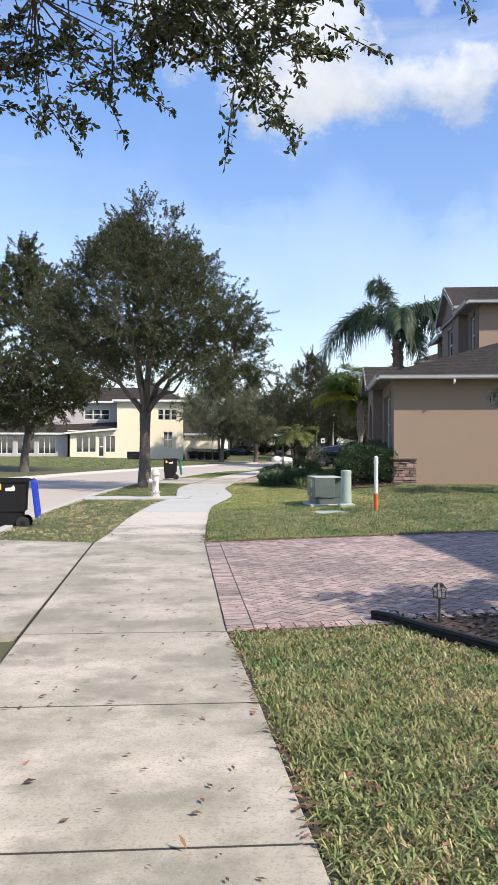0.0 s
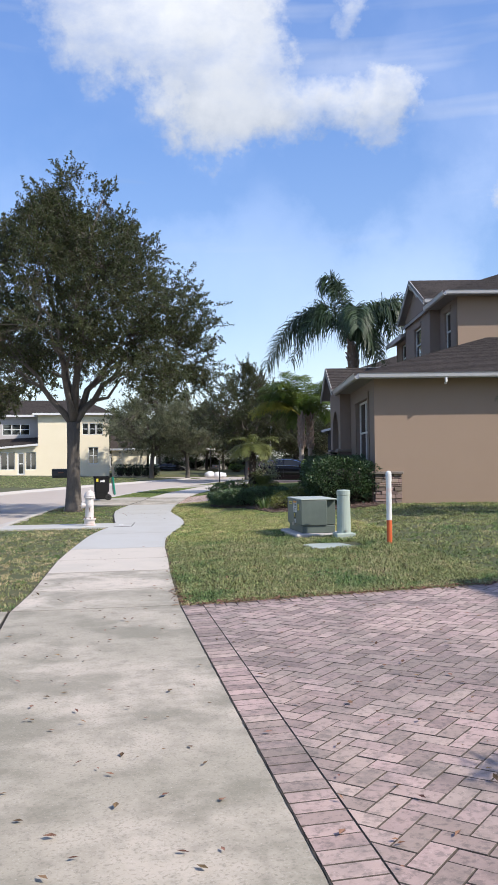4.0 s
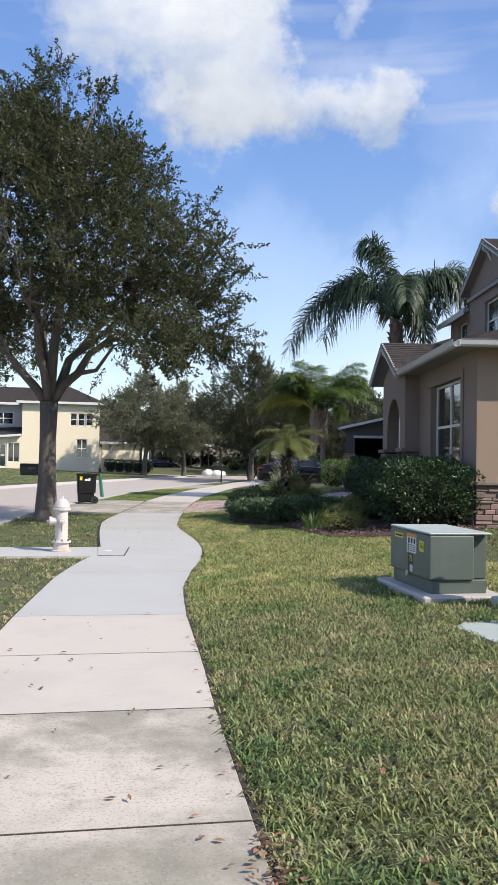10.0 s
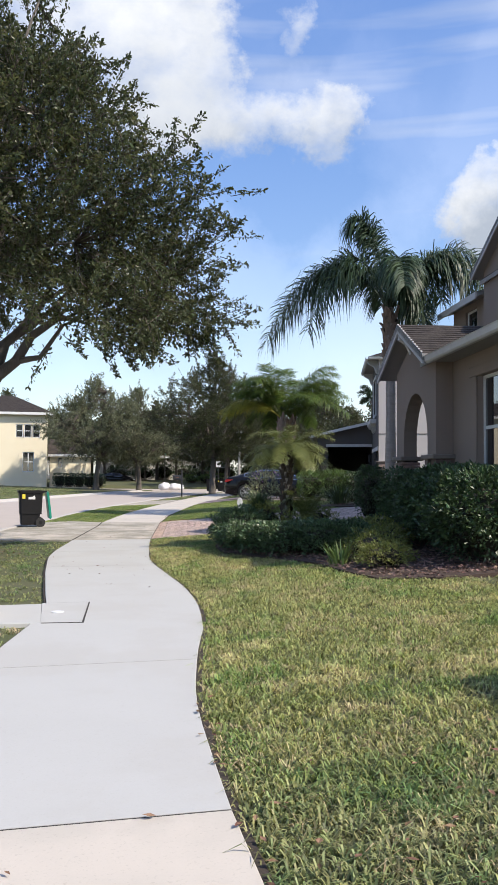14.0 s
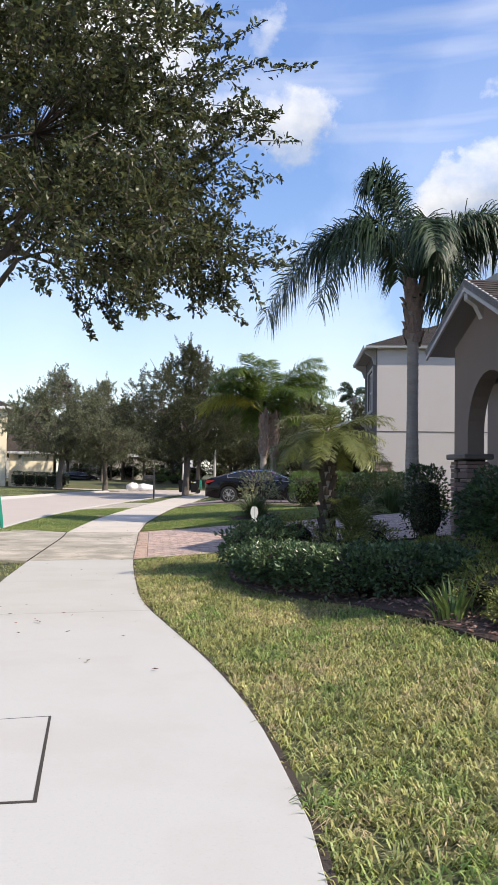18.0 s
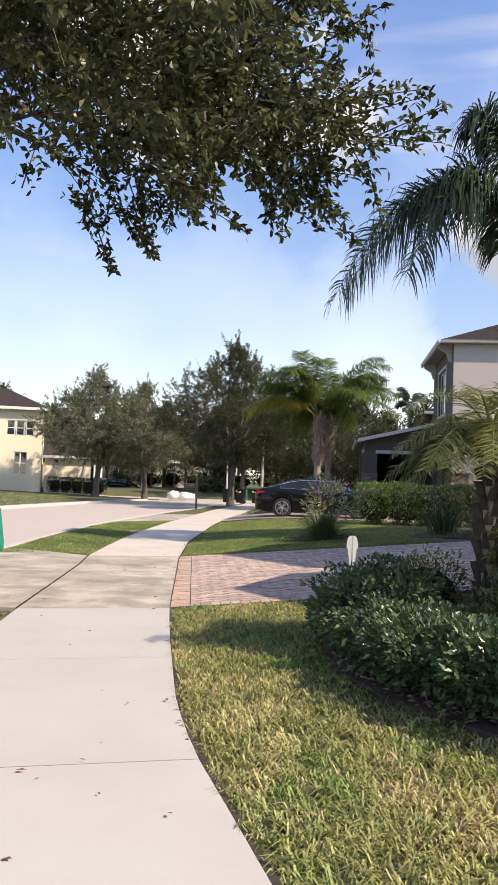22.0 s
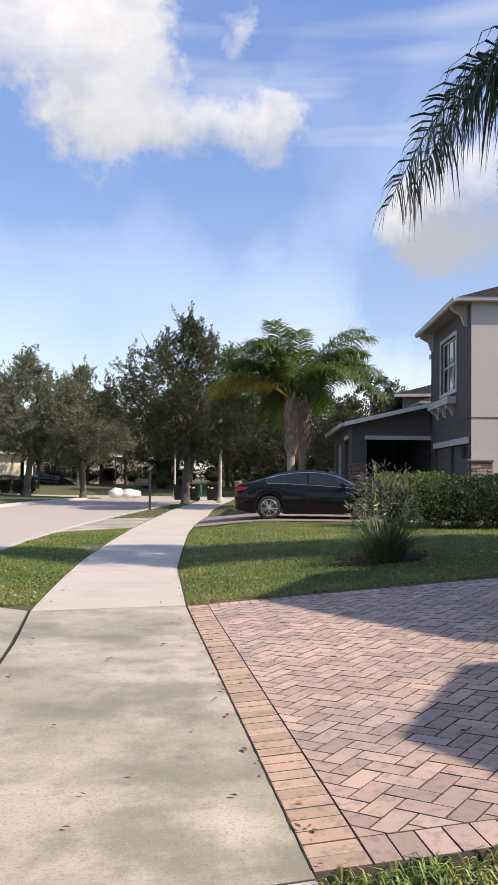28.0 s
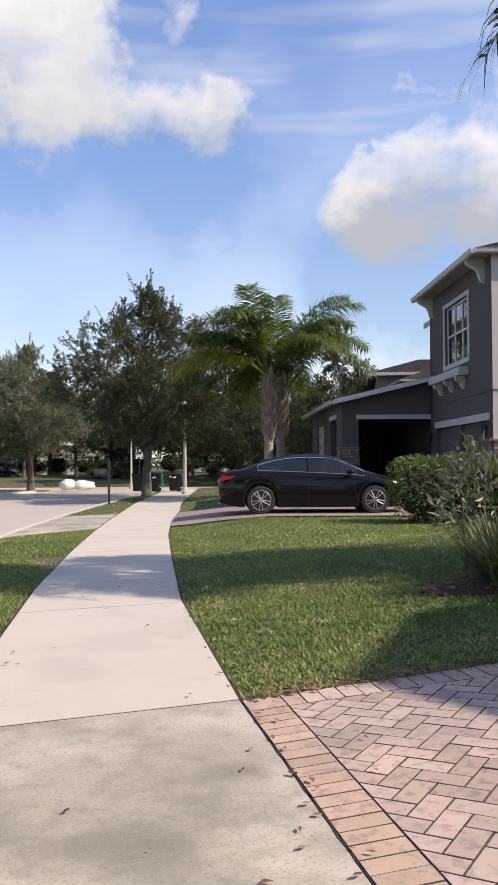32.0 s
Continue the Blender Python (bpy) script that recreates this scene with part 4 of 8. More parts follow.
part("band", one_box(-0.02, -0.02, 2.84, -0.004, 6.5, 2.87), grey_stucco, H2)
window(H2, "x", 0, 2.1, 4.6, 4.0, 5.85, 3, 2)
bm = bmesh.new()
box(bm, -0.05, 1.95, 3.86, 0.0, 4.75, 3.995, 0.008)
box(bm, -0.04, 1.95, 5.855, 0.0, 4.75, 5.98, 0.008)
box(bm, -0.04, 1.97, 3.997, 0.0, 2.098, 5.853, 0.008)
box(bm, -0.04, 4.602, 3.997, 0.0, 4.73, 5.853, 0.008)
part("window_trim", bm, trim_grey, H2)
ledge = part("ledge", one_box(-0.32, 2.1, 3.48, 0.0, 5.6, 3.72, 0.015), trim_grey, H2, "pale projecting ledge on brackets")
for y in (2.5, 3.75, 5.0):
    part("bracket", prism(bmesh.new(), [(-0.28, 3.478), (0.0, 3.478), (0.0, 3.1), (-0.08, 3.16), (-0.12, 3.3), (-0.26, 3.36)], "y", y, y + 0.22), trim_grey, ledge)
for y0, y1 in ((0.35, 3.0), (3.3, 5.8)):
    d = bmesh.new()
    for k in range(4):
        box(d, 0.12, y0, -0.05 + 0.525 * k, 0.16, y1, 0.465 + 0.525 * k, 0.012)
    part("garage_door", d, grey_stucco, H2, "dark panelled garage door")
    part("door_header", one_box(-0.05, y0 - 0.12, 2.05, 0.0, y1 + 0.08, 2.26, 0.01), trim_grey, H2)
    # wall lantern beside the garage door
    lan = part("wall_lantern", lathe(bmesh.new(), [(0.02, 0), (0.07, 0.03), (0.10, 0.30), (0.12, 0.32), (0.04, 0.42), (0.01, 0.46)], 6, (-0.17, y0 - 0.16 if y0 < 1 else y1 + 0.3, 1.55)), black_and_room_shade, H2, "black wall lantern")
stone_panel(H2, "y", 0, -0.02, 0.66, -0.2, 1.46, 21)
stone_panel(H2, "x", 0, -0.02, 0.30, -0.2, 1.46, 22)
# main roof
roof(H2, [
    ((-0.5, 6.75, EH), (-0.5, -0.2, EH), (4.5, 4.6, EH + 2.1), (4.5, 6.75, EH + 2.1)),
    ((-0.5, -0.2, EH), (12.5, -0.2, EH), (7.5, 4.6, EH + 2.1), (4.5, 4.6, EH + 2.1)),
    ((12.5, -0.2, EH), (12.5, 6.75, EH), (7.5, 6.75, EH + 2.1), (7.5, 4.6, EH + 2.1)),
], "grey-brown shingle hip roof")
gutter(H2, (-0.5, 6.75, EH), (-0.5, -0.2, EH))
gutter(H2, (-0.5, -0.2, EH), (12.5, -0.2, EH))
part("soffit", one_box(-0.5, -0.2, EH - 0.1, 0.0, 6.75, EH - 0.085), soffit_mat, H2)
part("soffit", one_box(0.0, -0.2, EH - 0.1, 12.5, 0.0, EH - 0.085), soffit_mat, H2)
for y in (0.55, 6.1):
    part("eave_bracket", prism(bmesh.new(), [(0.0, 5.85), (-0.10, 5.9), (-0.2, 6.2), (-0.5, 6.38), (-0.52, 6.52), (0.0, 6.52)], "y", y, y + 0.16), trim_grey, H2, "curved pale eave bracket")
part("wall", wall(bmesh.new(), 0.9, 6.55, 0.9, 8.3, 2.5, 6.1, -T), grey_stucco, H2)
part("wall", one_box(1.1, 8.1, 2.5, 12.0, 8.3, 6.1), grey_stucco, H2)
part("wall", one_box(0.0, 6.9, EH - 0.08, 12.0, 7.05, EH + 0.02), grey_stucco, H2)
part("wall", one_box(0.0, 6.35, 2.5, 0.9, 6.55, EH), grey_stucco, H2)
roof(H2, [((0.4, 8.9, 6.1), (0.4, 7.15, 6.1), (4.5, 7.15, 7.6), (4.5, 8.9, 7.6))])
fascia(H2, (0.4, 8.9, 6.12), (0.4, 7.15, 6.12))
# carport wing towards the street
WX = -3.1
bm = bmesh.new()
box(bm, WX, 6.55, -0.8, -2.52, 6.85, 2.55)
prism(bm, [(WX, 2.55), (0.0, 2.55), (0.0, 3.84), (WX, 3.10)], "y", 6.55, 6.85)
part("wing_front", bm, grey_stucco, H2, "dark grey wing with a wide open bay")
part("header", one_box(-2.6, 6.50, 2.42, 0.0, 6.548, 2.58, 0.008), trim_grey, H2)
part("wall", wall(bmesh.new(), WX, 6.85, WX, 15.5, -0.8, 3.08, -T, [(1.0, 2.6, -0.1, 2.5), (4.5, 6.6, 0.0, 2.45)]), grey_stucco, H2)
part("side_header", one_box(WX - 0.04, 7.7, 2.5, WX, 9.55, 2.66, 0.008), trim_grey, H2)
part("door", one_box(WX + 0.06, 11.35, 0.0, WX + 0.12, 13.45, 2.45, 0.01), trim_grey, H2, "pale double door")
part("wall", one_box(WX, 15.3, -0.8, 4.0, 15.5, 3.08), grey_stucco, H2)
part("wing_floor", one_box(WX + T, 6.9, -0.8, 3.0, 15.3, -0.05), concrete_road, H2)
# inner wall and ceiling coloured near-black for the bay's indoor shade
part("wall", one_box(0.0, 6.6, -0.8, 0.2, 15.3, 3.9), black_and_room_shade, H2)
part("wing_ceiling", one_box(WX + T, 6.85, 2.75, 0.0, 15.3, 2.8), black_and_room_shade, H2)
roof(H2, [((WX - 0.33, 16, 3.06), (WX - 0.33, 6.1, 3.06), (0.9, 6.1, 4.1), (0.9, 16, 4.1))], "low shingle roof over the wing")
fascia(H2, (WX - 0.33, 6.1, 3.08), (0.0, 6.1, 3.88), 0.16, mat=white_paint)
gutter(H2, (WX - 0.33, 16, 3.06), (WX - 0.33, 6.1, 3.06))
stone_panel(H2, "y", 6.55, WX - 0.02, -2.5, -0.4, 1.4, 31)
stone_panel(H2, "x", WX, 6.53, 7.2, -0.4, 1.4, 32)

# taupe house behind the grey one: its hip roof shows over the wing
H4 = thing("house", "taupe stucco house with a low brown hip roof", "house", 26.6, 79.8, 0.5, -28)
part("wall", wall(bmesh.new(), 0, 0, 12, 0, -0.8, 6.45, T), taupe_stucco, H4)
part("wall", wall(bmesh.new(), 0, T + 0.002, 0, 8, -0.8, 6.45, -T), taupe_stucco, H4)
part("wall", one_box(11.8, T, -0.8, 12.0, 8.0, 6.45), taupe_stucco, H4)
part("wall", one_box(T, 7.8, -0.8, 11.79, 8.0, 6.45), taupe_stucco, H4)
roof(H4, [
    ((-0.5, -0.5, 6.46), (12.5, -0.5, 6.46), (9.2, 4.0, 7.75), (2.8, 4.0, 7.75)),
    ((-0.5, 8.5, 6.46), (-0.5, -0.5, 6.46), (2.8, 4.0, 7.75), (2.8, 4.0, 7.75)),
    ((12.5, -0.5, 6.46), (12.5, 8.5, 6.46), (9.2, 4.0, 7.75), (9.2, 4.0, 7.75)),
    ((12.5, 8.5, 6.46), (-0.5, 8.5, 6.46), (2.8, 4.0, 7.75), (9.2, 4.0, 7.75)),
], "brown shingle hip roof")
fascia(H4, (-0.5, -0.5, 6.47), (12.5, -0.5, 6.47), 0.18)
fascia(H4, (-0.5, 8.5, 6.47), (-0.5, -0.5, 6.47), 0.18)

# cream two-storey house over the road
H3 = thing("house", "cream two-storey stucco house with a sunroom", "house", -7.6, 92.0, 0.55, 0)
T3 = 0.25
part("wall", wall(bmesh.new(), 0, 0, 7.1, 0, -0.6, 6.2, T3, [(5.0, 6.0, 1.0, 2.75), (3.5, 6.5, 4.0, 5.2)]), cream_stucco, H3, "cream stucco front wall")
window(H3, "y", 0, 5.0, 6.0, 1.0, 2.75, 2, 2, 0.07)
for k in range(3):
    window(H3, "y", 0, 4.4 + 0.72 * k, 5.02 + 0.72 * k, 4.02, 5.18, 1, 2, 0.06)
part("wall", one_box(3.5, 0.0, 4.0, 4.4, 0.2, 5.2), cream_stucco, H3)
part("wall", wall(bmesh.new(), 7.1, T3, 7.1, 10.8, -0.6, 6.2, T3), cream_stucco, H3)
part("wall", wall(bmesh.new(), -9.5, 3.2, 0, 3.2, -0.6, 6.2, T3, [(5.6, 8.4, 4.1, 5.3)]), pale_stucco, H3, "greige stucco wall set back")
window(H3, "y", 3.2, -3.9, -1.1, 4.1, 5.3, 3, 2, 0.08)
part("wall", wall(bmesh.new(), 0, 3.2, 0, T3, 2.5, 6.2, T3), cream_stucco, H3)
part("wall", one_box(-9.5, 3.4, -0.6, -9.3, 11, 6.2), pale_stucco, H3)
part("wall", one_box(-9.5, 10.8, -0.6, 7.1, 11, 6.2), cream_stucco, H3)
# sunroom with tall panes
part("wall", wall(bmesh.new(), -5.3, 0.0, 0, 0.0, -0.6, 2.9, T3, [(0.9, 3.0, 0.5, 2.3), (3.25, 3.95, 0.0, 2.25), (4.05, 5.1, 0.5, 2.3)]), cream_stucco, H3)
for k in range(3):
    window(H3, "y", 0, -4.4 + 0.7 * k, -3.72 + 0.7 * k, 0.5, 2.3, 1, 1, 0.06)
window(H3, "y", 0, -2.05, -1.35, 0.0, 2.25, 1, 2, 0.12)
window(H3, "y", 0, -1.25, -0.2, 0.5, 2.3, 2, 1, 0.06)
part("wall", wall(bmesh.new(), -16, 1.0, -5.3, 1.0, -0.6, 2.6, T3, [(0.5 + 2.3 * k, 2.4 + 2.3 * k, 0.3, 2.3) for k in range(4)]), pale_stucco, H3)
for k in range(4):
    window(H3, "y", 1.0, -15.5 + 2.3 * k, -13.6 + 2.3 * k, 0.3, 2.3, 3, 1, 0.08)
part("wall", wall(bmesh.new(), -5.3, 0.0, -5.3, 1.0, -0.6, 2.6, -T3), cream_stucco, H3)
roof(H3, [((-16.3, 0.5, 2.6), (-5.6, 0.5, 2.6), (-5.6, 3.2, 3.6), (-16.3, 3.2, 3.6)), ((-5.6, -0.4, 2.62), (0.0, -0.4, 3.1), (0.0, 3.2, 3.9), (-5.6, 3.2, 3.62))])
fascia(H3, (-5.6, -0.4, 2.66), (0.0, -0.4, 3.14), 0.2, mat=white_paint)
fascia(H3, (-16.3, 0.5, 2.62), (-5.6, 0.5, 2.62), 0.2, mat=white_paint)
roof(H3, [
    ((-0.5, -0.5, 6.2), (7.6, -0.5, 6.2), (4.0, 5.0, 8.1), (3.0, 5.0, 8.1)),
    ((7.6, -0.5, 6.2), (7.6, 11.5, 6.2), (4.0, 6.0, 8.1), (4.0, 5.0, 8.1)),
    ((-0.5, 3.0, 6.2), (-0.5, -0.5, 6.2), (3.0, 5.0, 8.1), (3.0, 5.0, 8.1)),
    ((-10, 2.7, 6.2), (-0.3, 2.7, 6.2), (3.0, 6.6, 8.0), (-6, 6.6, 8.0)),
], "brown shingle hip roof")
fascia(H3, (-0.5, -0.5, 6.22), (7.6, -0.5, 6.22), 0.22, mat=white_paint)
fascia(H3, (-10, 2.7, 6.22), (-0.3, 2.7, 6.22), 0.22, mat=white_paint)
# single-storey wing
part("wall", wall(bmesh.new(), 7.35, 0.8, 11.2, 0.8, -0.6, 2.55, T3, [(0.7, 1.1, 1.4, 2.3)]), cream_stucco, H3)
window(H3, "y", 0.8, 8.05, 8.45, 1.4, 2.3, 1, 2, 0.06)
part("wall", wall(bmesh.new(), 11.2, 0.8, 11.2, 9, -0.6, 2.55, T3), cream_stucco, H3)
roof(H3, [((7.2, 0.4, 2.55), (11.7, 0.4, 2.55), (9.0, 4.5, 4.1), (7.2, 4.5, 4.1)), ((11.7, 0.4, 2.55), (11.7, 9, 2.55), (9.0, 9, 4.1), (9.0, 4.5, 4.1))])
fascia(H3, (7.2, 0.4, 2.58), (11.7, 0.4, 2.58), 0.2, mat=white_paint)

# ---- trees ----
def leaf_cloud(points, dirs, size, rng, ratio=0.45, droop=0.2, oval=False):
    """Folded leaves at points, pointing along dirs: four corners and two faces each."""
    n = len(points)
    d = dirs / np.linalg.norm(dirs, axis=1, keepdims=True)
    up = rng.normal(size=(n, 3)) * 0.7 + (0, 0, 1.0)
    side = np.cross(d, up)
    side /= np.linalg.norm(side, axis=1, keepdims=True) + 1e-9
    nor = np.cross(side, d)
    l = size * rng.uniform(0.7, 1.25, (n, 1))
    w = l * ratio * 0.5
    mid = points + d * l * 0.5
    a, c = points, points + d * l - nor * l * droop * 0.3
    b, e = mid + side * w + nor * w * 0.35, mid - side * w + nor * w * 0.35
    if oval:
        q1, q2 = points + d * l * 0.3, points + d * l * 0.72 - nor * l * droop * 0.12
        fold = nor * w * 0.3
        v = np.stack([a, q1 + side * w + fold, q2 + side * w * 0.85 + fold, c, q2 - side * w * 0.85 + fold, q1 - side * w + fold], 1).reshape(-1, 3)
        i = np.arange(n)[:, None] * 6
        f = np.concatenate([i + (0, 1, 5), i + (1, 2, 5), i + (2, 4, 5), i + (2, 3, 4)], 1).reshape(-1, 3)
        return v, f
    v = np.stack([a, b, c, e], 1).reshape(-1, 3)
    i = np.arange(n)[:, None] * 4
    f = np.concatenate([i + (0, 1, 2), i + (0, 2, 3)], 1).reshape(-1, 3)
    return v, f


def oak(name, label, x, y, z, height, spread_r, fork, seed, leaves, leaf, trunk_r=0.17, lean=(0, 0), low=0.3, clusters=420, top=0.62, mat=None, blob=0.42, group="", floor=-9.0, gap=-0.18, taper=1.3, oval=False, leaders=1, shift=(0, 0), lobes=(), under=0.0, clear=0.0, vault=None):
    """A young live oak: a trunk that forks, limbs, branchlets and a ragged crown of single leaves."""
    rng, rnd = np.random.default_rng(seed), random.Random(seed)
    tree = thing(name, label, "tree", x, y, z, group=group)
    wood = bmesh.new()
    pts = [(0, 0, -0.15), (0, 0, 0.05), (0.01, 0.02, fork * 0.35), (lean[0] * 0.5, lean[1] * 0.5, fork * 0.7), (lean[0], lean[1], fork)]
    tube(wood, pts, [trunk_r * 1.9, trunk_r * 1.35, trunk_r * 1.04, trunk_r * 0.95, trunk_r * 1.05], 14)
    part("trunk", wood, bark, tree, smooth=True)
    f = Vector((lean[0], lean[1], fork - 0.1))
    h0 = fork + low
    tips = []
    count = 7
    for k in range(count):
        a = 2 * math.pi * (k + rnd.uniform(-0.25, 0.25)) / count
        steep = ((0.8, 1.1, 0.9, 1.5, 0.85, 1.0, 2.6) if leaders == 1 else (1.2, 1.5, 1.25, 2.4, 1.1, 1.4, 2.6))[k]
        reach = spread_r * (0.6 if steep < 1 else 0.48)
        rise = min(reach * steep, height - fork - 1.2)
        if steep > 2:
            rise, reach = (height - fork) * 0.86, spread_r * (0.12 if leaders == 1 else 0.3)
        p = f.copy()
        path, n = [p.copy()], 7
        for s in range(1, n + 1):
            q = s / n
            path.append(f + Vector((math.cos(a) * reach * q, math.sin(a) * reach * q, rise * (q ** 0.85))) + Vector([rnd.uniform(-1, 1) * 0.14 * q * 2 for _ in range(3)]))
        r0 = trunk_r * rnd.uniform(0.5, 0.68)
        limb = part("limb", tube(bmesh.new(), path, [r0 * (1 - 0.86 * s / n) for s in range(n + 1)], 8), bark, tree, smooth=True)
        tips += [(p, r0 * (1 - 0.86 * s / n)) for s, p in enumerate(path) if s >= 2]
        for _ in range(4):
            s = rnd.randint(2, 5)
            b0 = path[s]
            aa = a + rnd.uniform(-1.1, 1.1)
            ln = spread_r * rnd.uniform(0.25, 0.5)
            sub = [b0 + Vector((math.cos(aa) * ln * q, math.sin(aa) * ln * q, ln * rnd.uniform(0.2, 0.9) * q)) + Vector([rnd.uniform(-1, 1) * 0.1 * q for _ in range(3)]) for q in (0, 0.33, 0.66, 1)]
            rr = r0 * (1 - 0.86 * s / 7) * 0.7
            part("branch", tube(bmesh.new(), sub, [rr, rr * 0.7, rr * 0.45, 0.012], 6), bark, limb, smooth=True)
            tips += [(p, rr * 0.5) for p in sub[1:]]
    # clusters fill an egg with a ragged surface, denser towards the outside
    tip_xyz = np.array([t[0] for t in tips])
    cz, half = h0 + (height - h0) * 0.42, (height - h0)
    centres = []
    while len(centres) < clusters:
        d = rng.normal(size=3)
        d /= np.linalg.norm(d)
        r = rng.uniform(0.08, 1.0) ** 0.45 * rng.uniform(0.94, 1.08)
        zz = d[2] * r
        zrad = half * 0.58 if zz > 0 else half * 0.42
        hgt = cz + zz * zrad
        q = (hgt - h0) / (height - h0)
        wide = spread_r * (1 - max(0.0, (q - 0.38) / top) ** taper) if q > 0.38 else spread_r * (0.72 + 0.28 * q / 0.38)
        wide = max(wide, spread_r * 0.16)
        c = np.array([d[0] * r * wide, d[1] * r * wide, hgt])
        nz = noise.noise(Vector(c * 0.75 + seed)) + 0.6 * noise.noise(Vector(c * 1.7 + seed * 2))
        if clear and c[1] < 0.4 and c[0] < 0.8 and c[2] < floor + clear:
            continue
        if nz < gap or c[2] < floor + under * (1 - min(1.0, max(0.0, (np.hypot(c[0], c[1]) - 1.0) / 2.4))):
            continue
        if vault and c[1] > -1.0 and c[0] > vault[4] and c[2] < vault[2] + vault[3] * np.hypot(c[0] - vault[0], c[1] - vault[1]):
            continue
        c += d * 0.5 * nz
        centres.append(c)
    centres = [c + np.array((shift[0], shift[1], 0)) * min(1, (c[2] - fork) / 2) for c in centres]
    # hanging sprays at the crown's edge
    for lx, ly, lz, lr, ln in lobes:
        centres += [np.array((lx, ly, lz)) + rng.normal(size=3) * (lr * 0.5, lr * 0.5, lr * 0.38) for _ in range(ln)]
    centres = np.array(centres)
    tw = []
    verts, faces = [], []
    per = leaves // clusters
    P, D = [], []
    twv, twf = [], []
    base = 0
    for c in centres:
        dist = np.linalg.norm(tip_xyz - c, axis=1)
        t = tip_xyz[dist.argmin()]
        away = c - (0, 0, cz)
        away = away / (np.linalg.norm(away) + 1e-6)
        away = away * 0.8 + np.array((0, 0, 0.25)) + rng.normal(size=3) * 0.35
        # three twigs in a cluster, leaves set along each
        for _ in range(3):
            dd = away + rng.normal(size=3) * 0.55
            dd /= np.linalg.norm(dd)
            st = c + rng.normal(size=3) * blob * 0.45
            ln = blob * rng.uniform(1.0, 2.1)
            m = per // 3
            q = rng.uniform(0.05, 1.0, (m, 1))
            pos = st + dd * ln * q + rng.normal(size=(m, 3)) * blob * 0.16 * (1.15 - q)
            P.append(pos)
            D.append(dd * 0.7 + rng.normal(size=(m, 3)) * 0.75)
            tw.append((st, st + dd * ln))
        if dist.min() < 2.2:
            tw.append((t, c))
    P, D = np.concatenate(P), np.concatenate(D)
    v, fc = leaf_cloud(P, D, leaf, rng, 0.42, 0.2)
    if oval:
        half_of = len(P) * 3 // 5
        pick = rng.permutation(len(P))
        v, fc = leaf_cloud(P[pick[:half_of]], D[pick[:half_of]], leaf, rng, 0.42, 0.2, True)
        v2, f2 = leaf_cloud(P[pick[half_of:]], D[pick[half_of:]], leaf, rng, 0.5, 0.2)
        fc = np.concatenate([fc, f2 + len(v)])
        v = np.concatenate([v, v2])
    part("crown", quick_mesh("crown", v, fc), mat or leaf_mat, tree, "dense small dark green leaves")
    a, b = np.array([t[0] for t in tw]), np.array([t[1] for t in tw])
    d = b - a
    s1 = np.cross(d, (0.3, 0.2, 1.0))
    s1 /= np.linalg.norm(s1, axis=1, keepdims=True) + 1e-9
    s2 = np.cross(d, s1)
    s2 /= np.linalg.norm(s2, axis=1, keepdims=True) + 1e-9
    r = 0.008 if leaf < 0.1 else 0.014
    ring = [s1 * r, (-0.5 * s1 + 0.87 * s2) * r, (-0.5 * s1 - 0.87 * s2) * r]
    v = np.stack([a + ring[0], a + ring[1], a + ring[2], b + ring[0] * 0.4, b + ring[1] * 0.4, b + ring[2] * 0.4], 1).reshape(-1, 3)
    i = np.arange(len(a))[:, None] * 6
    fc = np.concatenate([i + q for q in ((0, 1, 4, 3), (1, 2, 5, 4), (2, 0, 3, 5))], 1).reshape(-1, 4)
    tagged(part("twig_mass", quick_mesh("twigs", v, fc), twig_mat, tree), kind="stuff")
    return tree


oak("oak_tree", "young live oak with dense dark crown beside the hydrant", -1.57, 31.2, gz(-1.57, 31.2), 10.4, 4.4, 2.75, 5, 190000, 0.077, 0.2, (0.02, 0.0), 0.3, 1250, floor=4.35, gap=-0.10, taper=1.3, oval=True, leaders=2, shift=(-0.1, 0.35), under=0.4, clear=0.5, blob=0.36, vault=(2.0, -3.5, 2.4, 0.62, 0.8), lobes=((3.8, -0.4, 5.5, 0.8, 9), (3.8, 1.2, 5.4, 0.9, 12), (3.5, 2.4, 6.1, 0.9, 12), (0.1, 0.0, 10.1, 0.4, 6), (0.9, 0.0, 10.0, 0.4, 5), (-0.8, 0.2, 9.6, 0.6, 8), (1.5, 0.2, 9.0, 0.7, 9), (2.2, -3.3, 3.9, 0.6, 7), (2.0, -1.0, 4.0, 0.3, 5), (2.8, -1.2, 4.1, 0.4, 6), (3.0, -0.6, 4.3, 0.5, 10), (2.7, -0.4, 4.5, 0.5, 8), (2.4, -2.3, 4.0, 0.7, 11), (2.38, 0.55, 3.95, 0.22, 6), (2.6, 0.4, 4.3, 0.3, 6), (3.75, -0.05, 4.15, 0.3, 10), (3.6, -0.1, 4.35, 0.4, 8), (4.3, -0.6, 4.4, 0.2, 3), (4.0, -0.4, 4.4, 0.25, 4), (2.9, -0.8, 3.95, 0.4, 7), (1.5, -3.1, 4.0, 0.7, 7)))
